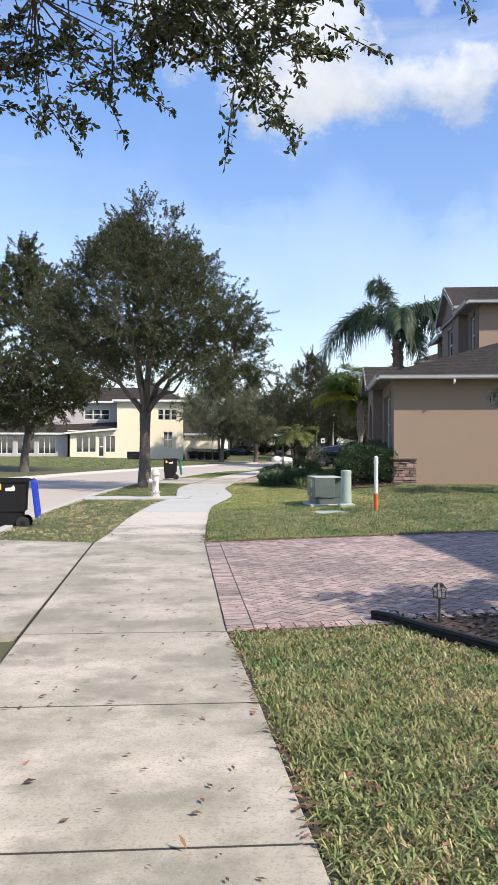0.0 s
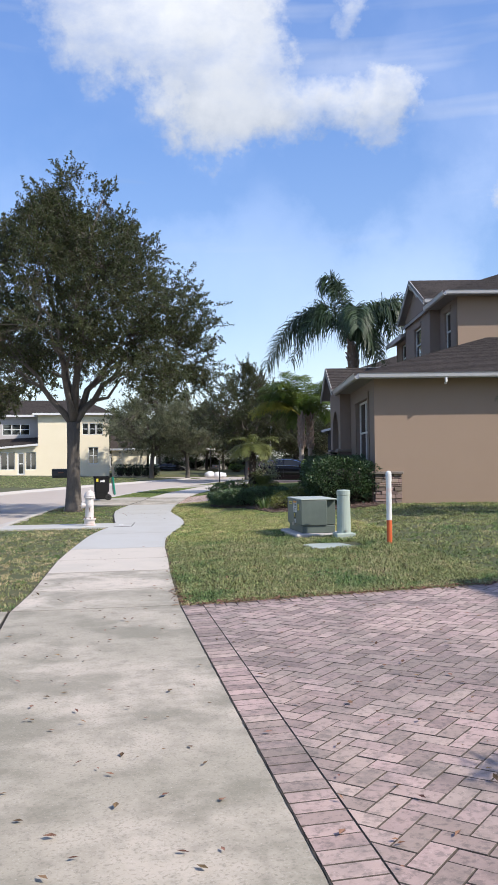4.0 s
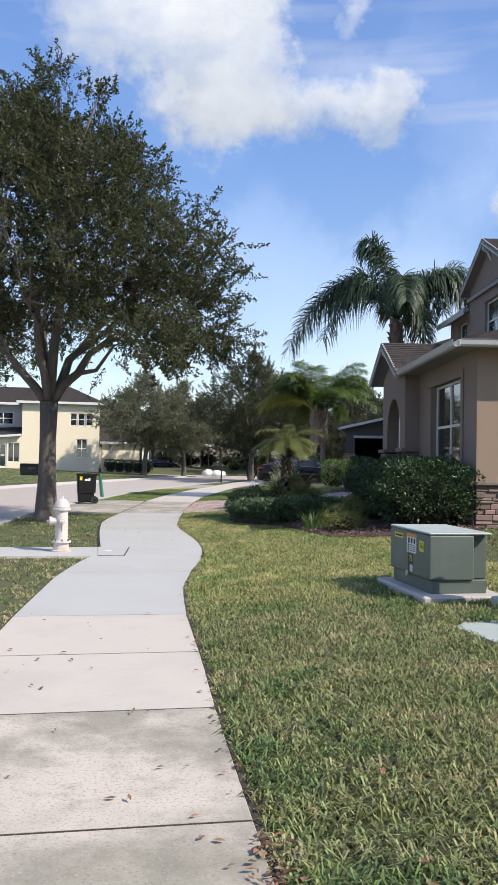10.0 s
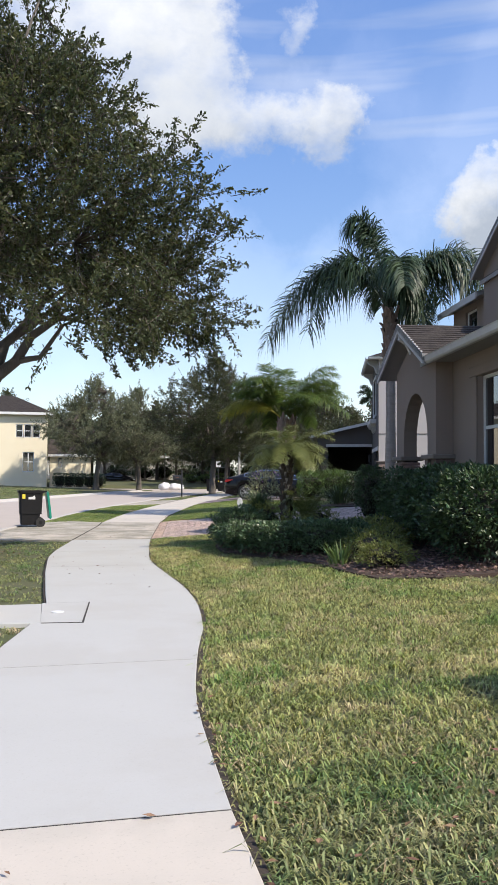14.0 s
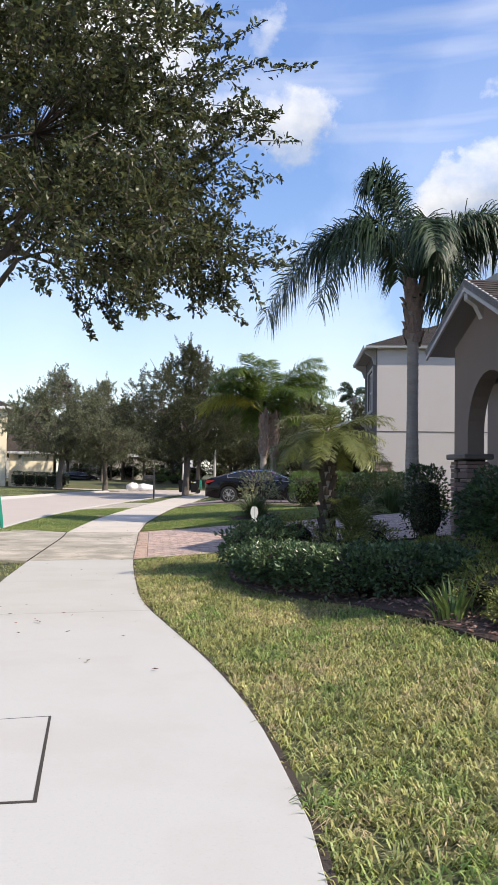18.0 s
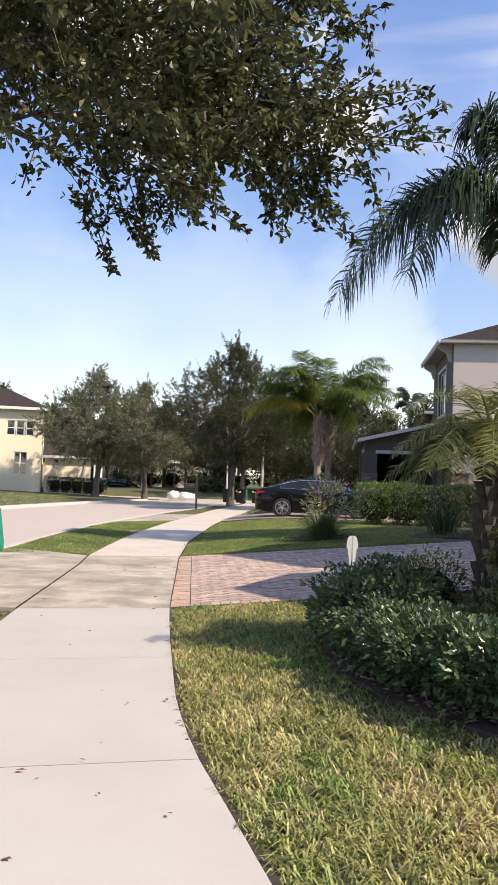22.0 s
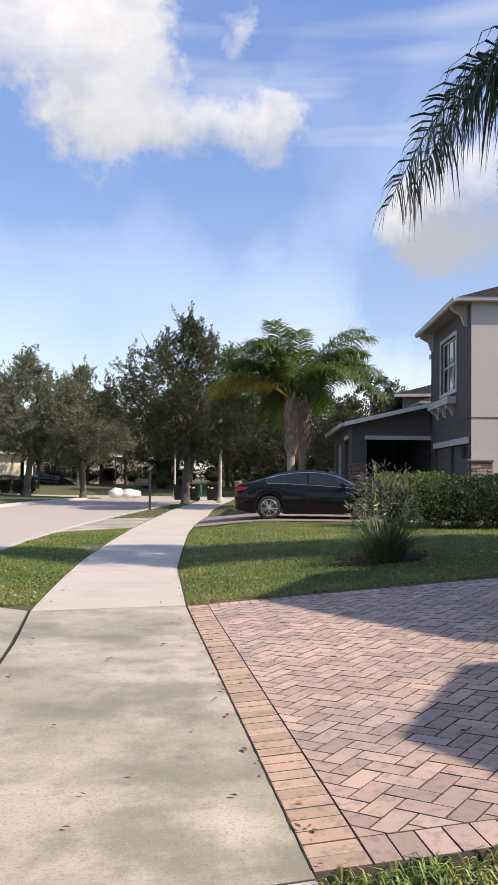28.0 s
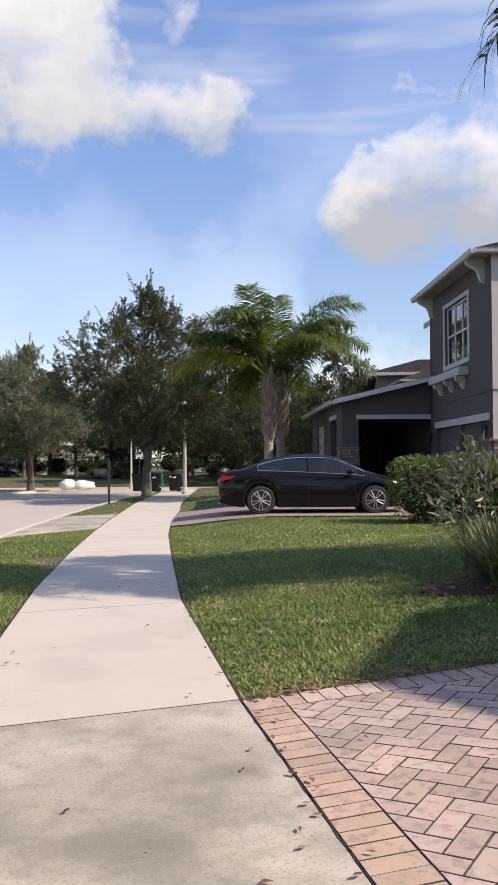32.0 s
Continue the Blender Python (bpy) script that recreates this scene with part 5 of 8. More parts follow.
oak("oak_tree", "live oak whose low branches hang over the pavement", -2.3, 4.0, 0.0, 8.0, 3.75, 2.4, 9, 112000, 0.058, 0.17, (0.0, 0.0), 0.5, 760, floor=4.3, oval=True, blob=0.27, gap=0.06, leaders=2, vault=(2.1, -1.9, 1.8, 0.59, -9.0), lobes=((2.75, 2.5, 4.4, 0.4, 7), (1.85, 2.4, 4.45, 0.45, 7), (0.9, 2.4, 4.4, 0.5, 8), (2.3, 1.6, 4.5, 0.5, 12), (2.8, 1.7, 4.6, 0.35, 4), (0.4, 1.5, 4.3, 0.6, 8)))
second = oak("oak_tree", "live oak on the verge near the far bins", 10.95, 74.2, gz(10.95, 74.2), 9.5, 4.4, 2.5, 12, 76000, 0.125, 0.19, (0.1, 0), 0.2, 700, taper=1.9, leaders=2, gap=-0.3)
oak("oak_tree", "small grey-green oak across the road", 3.5, 86.0, gz(3.5, 86), 8.9, 4.5, 2.6, 21, 46000, 0.145, 0.2, (0.2, 0), 0.1, 560, mat=olive_leaf, gap=-0.02, group="oaks across the road")
other = oak("oak_tree", "small grey-green oak across the road", 7.05, 86.5, gz(7.05, 86.5), 8.2, 4.2, 2.3, 33, 42000, 0.145, 0.18, (-0.1, 0), 0.0, 540, mat=olive_leaf, gap=-0.02, group="oaks across the road")
oak("oak_tree", "broad dark oak over the road's far side", -9.6, 50.5, gz(-9.6, 50.5), 13.4, 6.6, 2.6, 41, 110000, 0.165, 0.22, (0.3, 0), 0.2, 1000, gap=-0.45)
street_oak = oak("oak_tree", "dark street oak far along the road", 16.5, 96, gz(16.5, 96), 9.0, 4.2, 2.5, 52, 9000, 0.30, 0.19, (0.1, 0), 0.2, 450, group="street oaks far off", blob=0.5)
slim_oak = oak("oak_tree", "dark street oak far along the road", 21, 101, gz(21, 101), 8.2, 3.6, 2.4, 53, 8000, 0.30, 0.17, (-0.1, 0), 0.2, 400, group="street oaks far off", blob=0.5)
# oaks along the street beyond
for k, (x, y, s, a) in enumerate(((27, 96, 1.0, 200), (33, 104, 0.9, 300), (19, 112, 1.05, 10), (26, 116, 1.1, 150), (38, 99, 0.95, 80), (43, 112, 1.15, 220), (12.5, 118, 1.0, 60), (3, 120, 1.1, 130), (-5, 116, 1.1, 30), (49, 122, 1.2, 20), (35, 124, 1.2, 330), (9, 108, 0.8, 250), (-14, 118, 1.2, 0), (25, 84, 0.8, 190), (30, 88, 0.9, 70), (-19, 96, 1.0, 15), (56, 108, 1.2, 45), (23, 92, 0.75, 260), (18.5, 104, 0.8, 110), (30, 108, 0.85, 20), (36, 112, 0.9, 170), (14, 112, 0.8, 290), (44, 102, 0.9, 350), (40, 92, 0.8, 95), (0, 110, 0.85, 200), (20.5, 97.5, 0.62, 15), (24.5, 99, 0.6, 140), (28.5, 101.5, 0.65, 250), (33, 98, 0.6, 310), (37, 105, 0.7, 60), (16, 106, 0.65, 180), (10.5, 113, 0.7, 220), (6, 115, 0.8, 100), (22, 108, 0.75, 330), (41, 97, 0.7, 200))):
    src = (street_oak, slim_oak)[k % 2]
    t = copy_thing(src, pose(x, y, gz(x, y) - 0.05, 0, 0, a))
    t.scale = (s, s, s)
    tagged(t, "dark street oak far along the road", group="street oaks far off")


# ---- palms ----
def frond(rng, az, reach, a, b, leaf, pairs=70, width=0.035, plume=0.5, hang=0.6, start=0.16):
    """A feather leaf: a curved midrib and drooping leaflets in two ranks. Returns vertices and triangles."""
    ca, sa = math.cos(radians(az)), math.sin(radians(az))
    def at(q):
        return np.stack([ca * reach * q, sa * reach * q, a * q - b * q * q], -1)
    qs = np.linspace(0, 1, 22)
    rib = at(qs)
    tan = np.gradient(rib, axis=0)
    tan /= np.linalg.norm(tan, axis=1, keepdims=True)
    side0 = np.array([-sa, ca, 0.0])
    V, F = [], []
    r = (0.006 + leaf * 0.026) * (1 - 0.85 * qs)[:, None]
    nor = np.cross(tan, side0)
    ring = np.stack([rib + side0 * r, rib + nor * r, rib - side0 * r, rib - nor * r], 1)
    V.append(ring.reshape(-1, 3))
    for i in range(21):
        for k in range(4):
            p, q = i * 4 + k, i * 4 + (k + 1) % 4
            F += [(p, q, q + 4), (p, q + 4, p + 4)]
    F = [np.array(F)]
    q = np.repeat(np.linspace(start, 0.995, pairs), 2) + rng.uniform(-0.004, 0.004, pairs * 2)
    sign = np.tile([1.0, -1.0], pairs)
    p = at(q)
    t = np.stack([np.interp(q, qs, tan[:, k]) for k in range(3)], -1)
    n = np.cross(t, side0)
    n = np.where(n[:, 2:3] < 0, -n, n)
    lift = rng.uniform(-0.7, 1.1, len(q))[:, None] * plume
    d = side0 * sign[:, None] * 0.85 + t * 0.55 + n * lift
    d /= np.linalg.norm(d, axis=1, keepdims=True)
    l = leaf * (0.45 + 0.75 * np.sin(np.pi * np.clip(q * 0.9 + 0.08, 0, 1)))[:, None] * rng.uniform(0.8, 1.1, (len(q), 1))
    w = np.cross(d, n)
    w /= np.linalg.norm(w, axis=1, keepdims=True) + 1e-9
    down = np.array([0, 0, -1.0]) * hang * rng.uniform(0.35, 1.25, (len(q), 1))
    pts = [p, p + d * l * 0.38 + down * l * 0.06, p + d * l * 0.72 + down * l * 0.28, p + d * l * 0.92 + down * l * 0.62]
    wid = [width * 0.5, width, width * 0.75]
    rows = []
    for k in range(3):
        rows += [pts[k] + w * wid[k] * 0.5, pts[k] - w * wid[k] * 0.5]
    rows.append(pts[3])
    v = np.stack(rows, 1).reshape(-1, 3)
    base = np.arange(len(q))[:, None] * 7 + len(V[0])
    f = np.concatenate([base + k for k in ((0, 1, 3), (0, 3, 2), (2, 3, 5), (2, 5, 4), (4, 5, 6))], 1).reshape(-1, 3)
    return np.concatenate([V[0], v]), np.concatenate([F[0], f])


palm_leaf = material("palm_leaf", (0.038, 0.066, 0.033), (0.058, 0.09, 0.042), 0.48, scale=1.5, fine=10, bump=0, spread=0.35, island=True, trans=0.25)
queen_leaf = material("queen_leaf", (0.075, 0.118, 0.026), (0.115, 0.155, 0.036), 0.42, scale=1.5, fine=10, bump=0, spread=0.5, island=True, trans=0.4, through_light=(1.5, 1.5, 1.0))
yellow_leaf = material("yellow_frond", (0.40, 0.36, 0.05), (0.30, 0.30, 0.05), 0.5, scale=1.5, fine=10, bump=0, spread=0.3, island=True, trans=0.3)
pygmy_leaf = material("pygmy_leaf", (0.145, 0.17, 0.046), (0.19, 0.205, 0.062), 0.45, scale=1.5, fine=10, bump=0, spread=0.3, island=True, trans=0.3)
palm_bark = material("palm_bark", (0.42, 0.365, 0.315), (0.235, 0.20, 0.17), 0.9, scale=3, fine=24, amount=0.8, bump=0.5, depth=0.01, stretch_to=(1, 1, 3))
boot_mat = material("palm_boot", (0.38, 0.285, 0.23), (0.12, 0.08, 0.06), 0.9, scale=5, fine=30, amount=0.8, bump=0.6, depth=0.02, stretch_to=(3, 3, 0.6))

pygmy_boot = material("pygmy_boot", (0.10, 0.075, 0.055), (0.05, 0.038, 0.03), 0.95, scale=9, fine=40, amount=0.8, bump=0.6, depth=0.02)


def palm(label, x, y, z, top, fronds, seed, leaf=0.55, mat=None, radius=0.19, pairs=70, boots=9, boot_low=1.3, name="palm_tree", yellow=(), width=0.035, bend=0.0, plume=0.5, group="", hang=0.6, boot=None):
    rng, rnd = np.random.default_rng(seed), random.Random(seed)
    tree = thing(name, label, "palm tree", x, y, z, group=group)
    rings = []
    h, k = -0.1, 0
    while h < top - boot_low:
        q = h / top
        r = radius * (1.25 - 0.35 * min(1, q * 2.5))
        rings += [(r * rnd.uniform(1.01, 1.035), h), (r * 1.03, h + 0.03), (r * 0.985, h + 0.045), (r * 0.99, h + 0.10)]
        h += 0.125 + rnd.uniform(-0.02, 0.05)
    rings += [(radius * 0.9, top - boot_low), (radius * 1.15, top - boot_low * 0.85), (radius * 1.25, top - boot_low * 0.5), (radius * 0.85, top - 0.1), (radius * 0.45, top + 0.15)]
    part("trunk", lathe(bmesh.new(), rings, 18), palm_bark, tree, "ringed grey palm trunk", smooth=False)
    for k in range(boots):
        a = k * 2.4
        h = top - boot_low * (1.0 - 0.95 * k / max(1, boots - 1))
        r = radius * 1.05
        bm = bmesh.new()
        ca, sa = math.cos(a), math.sin(a)
        w = radius * (0.75 if boots > 40 else 0.8)
        kk = 0.36 if boots > 40 else 1.0
        fl = 1.0 if boots > 40 else 0.9
        pts = [(r, 0.0, w), (r * 1.25 * fl, 0.16 * kk, w * 0.95), (r * 1.5 * fl, 0.3 * kk, w * 0.7), (r * rnd.uniform(1.5, 2.1) * fl, (0.38 + rnd.uniform(-0.05, 0.2)) * kk, w * 0.25)]
        cols = []
        for rr, hh, ww in pts:
            c = Vector((ca * rr, sa * rr, h + hh * boot_low * 0.45))
            s = Vector((-sa, ca, 0)) * ww
            o = Vector((ca, sa, 0)) * 0.05
            cols.append([bm.verts.new(p) for p in (c - s, c + o, c + s, c - o)])
        for p, q in zip(cols, cols[1:]):
            for i in range(4):
                bm.faces.new((p[i], p[(i + 1) % 4], q[(i + 1) % 4], q[i]))
        bm.faces.new(cols[0][::-1])
        bm.faces.new(cols[-1])
        part("leaf_boot", bm, boot or boot_mat, tree, "brown fibrous leaf base")
    for k, (az, reach, a, b) in enumerate(fronds):
        v, f = frond(rng, az, reach, a, b, leaf, pairs, width, plume, hang)
        v = v + (0, 0, top)
        part("frond", quick_mesh("frond", v, f), yellow_leaf if k - len(fronds) in yellow else (mat or palm_leaf), tree, "yellowing frond" if k - len(fronds) in yellow else "")
    return tree


# the tall one between the houses
z = gz(10.35, 40.8)
palm("tall queen palm with a ringed grey trunk between the houses", 10.35, 40.8, z, 6.75 - z, [
(153, 4.2, 7.2, 8.2), (161, 3.9, 6.4, 7.4), (186, 2.9, 5.8, 6.6), (170, 1.35, 7.6, 4.8), (150, 0.9, 6.4, 3.7), (20, 2.3, 6.8, 6.2), (-22, 3.6, 7.0, 6.4), (-38, 3.1, 6.3, 6.2), (-5, 2.9, 6.6, 6.0), (-100, 1.9, 5.6, 5.2), (75, 2.2, 5.6, 5.0), (-62, 1.3, 3.8, 4.2), (20, 1.4, 3.4, 4.0), (165, 2.4, 6.6, 6.0)], 3, 0.92, palm_leaf, 0.17, 140, 36, 1.7, width=0.046, hang=1.55, plume=0.8)
# a pair beyond the parked car
def crown(rnd, n, reach, lift, drop):
    out = []
    for k in range(n):
        q = (k % 4) / 3
        if q > 0.5 and 215 < (k * 137.5) % 360 < 290:
            continue
        out.append((k * 137.5 + rnd.uniform(-15, 15), reach * rnd.uniform(0.85, 1.1) * (0.75 + 0.25 * q), lift * (1.15 - 0.52 * q) * rnd.uniform(0.85, 1.1), drop * rnd.uniform(0.85, 1.1)))
    return out


zq = gz(13.7, 65.8)
palm("queen palm with bright feathery drooping fronds", 13.7, 65.8, zq, 4.9 - zq, crown(random.Random(1), 22, 4.1, 5.9, 4.2) + [(165, 3.9, 4.0, 3.7), (172, 3.6, 3.8, 3.6), (158, 3.8, 3.5, 3.5)], 5, 0.85, queen_leaf, 0.19, 110, 38, 2.5, yellow=(-1, -2, -3), width=0.042, group="queen palms by the driveway", hang=0.8)
palm("queen palm with shaggy brown leaf bases", 14.55, 66.6, zq, 4.9 - zq, crown(random.Random(2), 21, 4.3, 5.6, 4.2), 6, 0.85, queen_leaf, 0.19, 110, 38, 2.5, width=0.042, group="queen palms by the driveway", hang=0.8)
# pygmy date palm in the bed, and a young one at its foot
rp = random.Random(4)
zp = gz(4.0, 30.7)
palm("small pygmy date palm with a rough dark trunk", 4.0, 30.7, zp, 2.0 - zp, [(k * 137.5, rp.uniform(0.7, 0.92), rp.uniform(0.25, 0.8) * (1.25 - 1.0 * ((k % 5) / 4)), rp.uniform(0.5, 0.8)) for k in range(46)], 7, 0.19, pygmy_leaf, 0.05, 52, 70, 1.75, name="pygmy_palm", width=0.0105, plume=0.45, hang=0.5, boot=pygmy_boot)
palm("young palm sprouting in the planting bed", 4.28, 30.45, gz(4.28, 30.45), 0.3, [(k * 137.5, rp.uniform(0.35, 0.55), rp.uniform(0.8, 1.4), rp.uniform(0.7, 1.0)) for k in range(18)], 8, 0.17, pygmy_leaf, 0.05, 50, 4, 0.15, name="pygmy_palm", width=0.007, plume=0.4, hang=0.4)
# palm far behind the grey house
palm("distant palm behind the grey house", 29.2, 89.5, 0.4, 8.0, crown(random.Random(9), 18, 1.9, 2.4, 1.9), 9, 0.5, palm_leaf, 0.2, 40, 6, 1.0, width=0.06)
palm("low palm against the tan side wall", 9.3, 20.6, gz(9.3, 20.6), 2.3, [(k * 137.5 + 30, rp.uniform(1.5, 1.9), rp.uniform(1.6, 2.6), rp.uniform(1.6, 2.2)) for k in range(14)], 11, 0.4, palm_leaf, 0.12, 60, 8, 0.7, width=0.03)
# an unseen palm, there for the dappled shadow it throws on the first driveway
palm("unseen short palm added to dapple the first driveway with shadow", 4.7, 6.0, gz(4.7, 6), 1.7, [(k * 137.5 + 20, rp.uniform(1.3, 1.7), rp.uniform(1.0, 1.9), rp.uniform(1.2, 1.7)) for k in range(14)], 10, 0.4, palm_leaf, 0.12, 50, 8, 0.7, width=0.03)


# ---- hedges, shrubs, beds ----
# near-black colour for the painted shade deep inside the bushes
shade_core_mat = material("shrub_shade", (0.012, 0.018, 0.008), (0.03, 0.022, 0.014), 0.95, scale=8, fine=30)
twig_dark = material("shrub_twig", (0.12, 0.09, 0.07), (0.07, 0.05, 0.04), 0.9)


def shrub(name, label, x, y, rx, ry, high, leaves, leaf, seed, mat, rz=0, boxy=0.0, ratio=0.5, lift=0.0, category="shrub", group="", ragged=0.12, low=0.02, bare=False):
    """A rounded or clipped bush: an inner tangle of stems, a shell of single leaves, and a core painted shade-dark."""
    rng = np.random.default_rng(seed)
    bush = thing(name, label, category, x, y, gz(x, y) + lift, rz, group)
    n = leaves
    d = rng.normal(size=(n, 3))
    d[:, 2] = np.abs(d[:, 2]) * 1.25 - 0.6
    d /= np.linalg.norm(d, axis=1, keepdims=True)
    p = 2 + boxy * 6
    k = (np.abs(d[:, 0]) ** p + np.abs(d[:, 1]) ** p + np.abs(d[:, 2]) ** p) ** (-1 / p)
    lump = np.array([noise.noise(Vector((a * 2.2 + seed, b * 2.2, c * 2.2))) for a, b, c in d * np.array([rx, ry, high]) / min(rx, ry, high)])
    r = k * (1 + ragged * lump) * (1 - 0.35 * rng.uniform(0, 1, n) ** 2.2)
    pos = d * r[:, None]
    pos[:, 0] *= rx
    pos[:, 1] *= ry
    pos[:, 2] = pos[:, 2] * high * 0.5 + high * 0.5
    pos[:, 2] = np.maximum(pos[:, 2], low + rng.uniform(0, 0.1, n))
    dirs = d * (1, 1, 0.8) + rng.normal(size=(n, 3)) * 0.6 + (0, 0, 0.25)
    v, f = leaf_cloud(pos, dirs, leaf, rng, ratio)
    part("foliage", quick_mesh("foliage", v, f), mat, bush)
    # stems from the ground up into the leaves
    m = 36 if bare else 90
    a = rng.uniform(-0.5, 0.5, (m, 3)) * (rx * 0.9, ry * 0.9, 0)
    b = pos[rng.integers(0, n, m)] * 0.93
    s = np.cross(b - a, (0.31, 0.2, 1.0))
    s /= np.linalg.norm(s, axis=1, keepdims=True) + 1e-9
    t = np.cross(b - a, s)
    t /= np.linalg.norm(t, axis=1, keepdims=True) + 1e-9
    ring = [s * 0.008, (-0.5 * s + 0.87 * t) * 0.008, (-0.5 * s - 0.87 * t) * 0.008]
    vv = np.stack([a + q for q in ring] + [b + q * 0.4 for q in ring], 1).reshape(-1, 3)
    i = np.arange(m)[:, None] * 6
    part("stem_mass", quick_mesh("stems", vv, np.concatenate([i + q for q in ((0, 1, 4, 3), (1, 2, 5, 4), (2, 0, 3, 5))], 1).reshape(-1, 4)), twig_dark, bush)
    if bare:
        return bush
    # solid dark core that stands for the shade behind the leaves
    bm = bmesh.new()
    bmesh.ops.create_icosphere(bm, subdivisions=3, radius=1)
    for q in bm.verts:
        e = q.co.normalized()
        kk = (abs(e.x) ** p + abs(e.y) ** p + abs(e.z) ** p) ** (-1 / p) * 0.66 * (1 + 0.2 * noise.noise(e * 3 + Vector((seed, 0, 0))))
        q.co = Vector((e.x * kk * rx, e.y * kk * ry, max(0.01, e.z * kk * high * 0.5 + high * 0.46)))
    part("shade_core", bm, shade_core_mat, bush)
    return bush


def bed(name, label, pts, lift=0.02):
    """A mulch bed from its outline, with loose bark chips lying on it."""
    bm = bmesh.new()
    cx, cy = sum(p[0] for p in pts) / len(pts), sum(p[1] for p in pts) / len(pts)
    mid = bm.verts.new((cx, cy, gz(cx, cy) + lift + 0.03))
    ring = [bm.verts.new((x, y, gz(x, y) + lift)) for x, y in pts]
    foot = [bm.verts.new((x, y, gz(x, y) - 0.1)) for x, y in pts]
    for i in range(len(pts)):
        j = (i + 1) % len(pts)
        bm.faces.new((ring[i], ring[j], mid))
        bm.faces.new((ring[j], ring[i], foot[i], foot[j]))
    bmesh.ops.subdivide_edges(bm, edges=bm.edges[:], cuts=2, use_grid_fill=True)
    b = tagged(part(name, bm, mulch_mat), label, "mulch bed", kind="structure")
    return b


def chips(pts, n, seed, mat=None):
    """Bark chips strewn inside an outline."""
    rng = np.random.default_rng(seed)
    xs, ys = np.array([p[0] for p in pts]), np.array([p[1] for p in pts])
    out = []
    while len(out) < n:
        x, y = rng.uniform(xs.min(), xs.max()), rng.uniform(ys.min(), ys.max())
        inside = False
        for i in range(len(pts)):
            j = i - 1
            if (ys[i] > y) != (ys[j] > y) and x < (xs[j] - xs[i]) * (y - ys[i]) / (ys[j] - ys[i]) + xs[i]:
                inside = not inside
        if inside:
            out.append((x, y))
    P = np.array(out)
    P = np.column_stack([P, ground_z(P[:, 0], P[:, 1]) + 0.035 + rng.uniform(0, 0.03, n)])
    D = rng.normal(size=(n, 3)) * (1, 1, 0.25)
    v, f = leaf_cloud(P, D, 0.065, rng, 0.4)
    tagged(part("bark_chips", quick_mesh("chips", v, f), mat or chip_mat), "loose dark grey bark chips on the bed" if mat else "loose reddish-brown bark chips on the bed", "mulch", kind="stuff")


BED = [(3.8, 33.1), (3.35, 32.4), (2.95, 31.65), (2.72, 31.0), (2.6, 30.3), (2.64, 29.5), (2.88, 28.7), (3.22, 28.0), (3.47, 27.2), (3.52, 26.2), (3.66, 25.3), (4.3, 24.95), (6.2, 24.85), (6.4, 26), (6.9, 29.2), (6.5, 32.2), (4.6, 33.2)]
bed("planting_bed", "dark bark mulch bed in front of the tan house", BED)
chips(BED, 9000, 3)
# clipped dark hedge under the front window
for x, y, rx, ry, h, s in ((5.6, 26.0, 0.85, 0.9, 1.2, 1), (5.85, 27.5, 0.8, 0.95, 1.25, 2), (6.1, 29.0, 0.75, 0.95, 1.14, 3)):
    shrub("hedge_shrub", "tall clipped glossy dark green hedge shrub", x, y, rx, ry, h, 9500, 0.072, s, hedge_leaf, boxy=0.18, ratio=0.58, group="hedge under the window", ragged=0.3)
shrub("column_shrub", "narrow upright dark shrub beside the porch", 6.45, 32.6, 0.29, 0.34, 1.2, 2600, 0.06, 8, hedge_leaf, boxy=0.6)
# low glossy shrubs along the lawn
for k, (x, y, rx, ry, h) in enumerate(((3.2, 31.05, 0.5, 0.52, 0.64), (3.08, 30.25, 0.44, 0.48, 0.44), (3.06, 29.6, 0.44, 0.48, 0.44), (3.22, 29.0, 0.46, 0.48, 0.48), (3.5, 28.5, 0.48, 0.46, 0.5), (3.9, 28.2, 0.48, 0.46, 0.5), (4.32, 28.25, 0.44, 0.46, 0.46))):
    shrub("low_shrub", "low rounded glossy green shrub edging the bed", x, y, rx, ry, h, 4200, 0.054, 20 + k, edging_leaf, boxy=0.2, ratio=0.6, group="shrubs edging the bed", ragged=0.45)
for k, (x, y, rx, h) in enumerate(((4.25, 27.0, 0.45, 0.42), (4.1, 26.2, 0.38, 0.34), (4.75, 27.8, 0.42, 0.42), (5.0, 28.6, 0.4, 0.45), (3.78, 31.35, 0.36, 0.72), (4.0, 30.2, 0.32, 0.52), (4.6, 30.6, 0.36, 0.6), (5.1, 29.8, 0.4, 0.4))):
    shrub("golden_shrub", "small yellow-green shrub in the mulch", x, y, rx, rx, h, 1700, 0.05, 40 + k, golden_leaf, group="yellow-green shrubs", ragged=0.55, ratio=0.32)


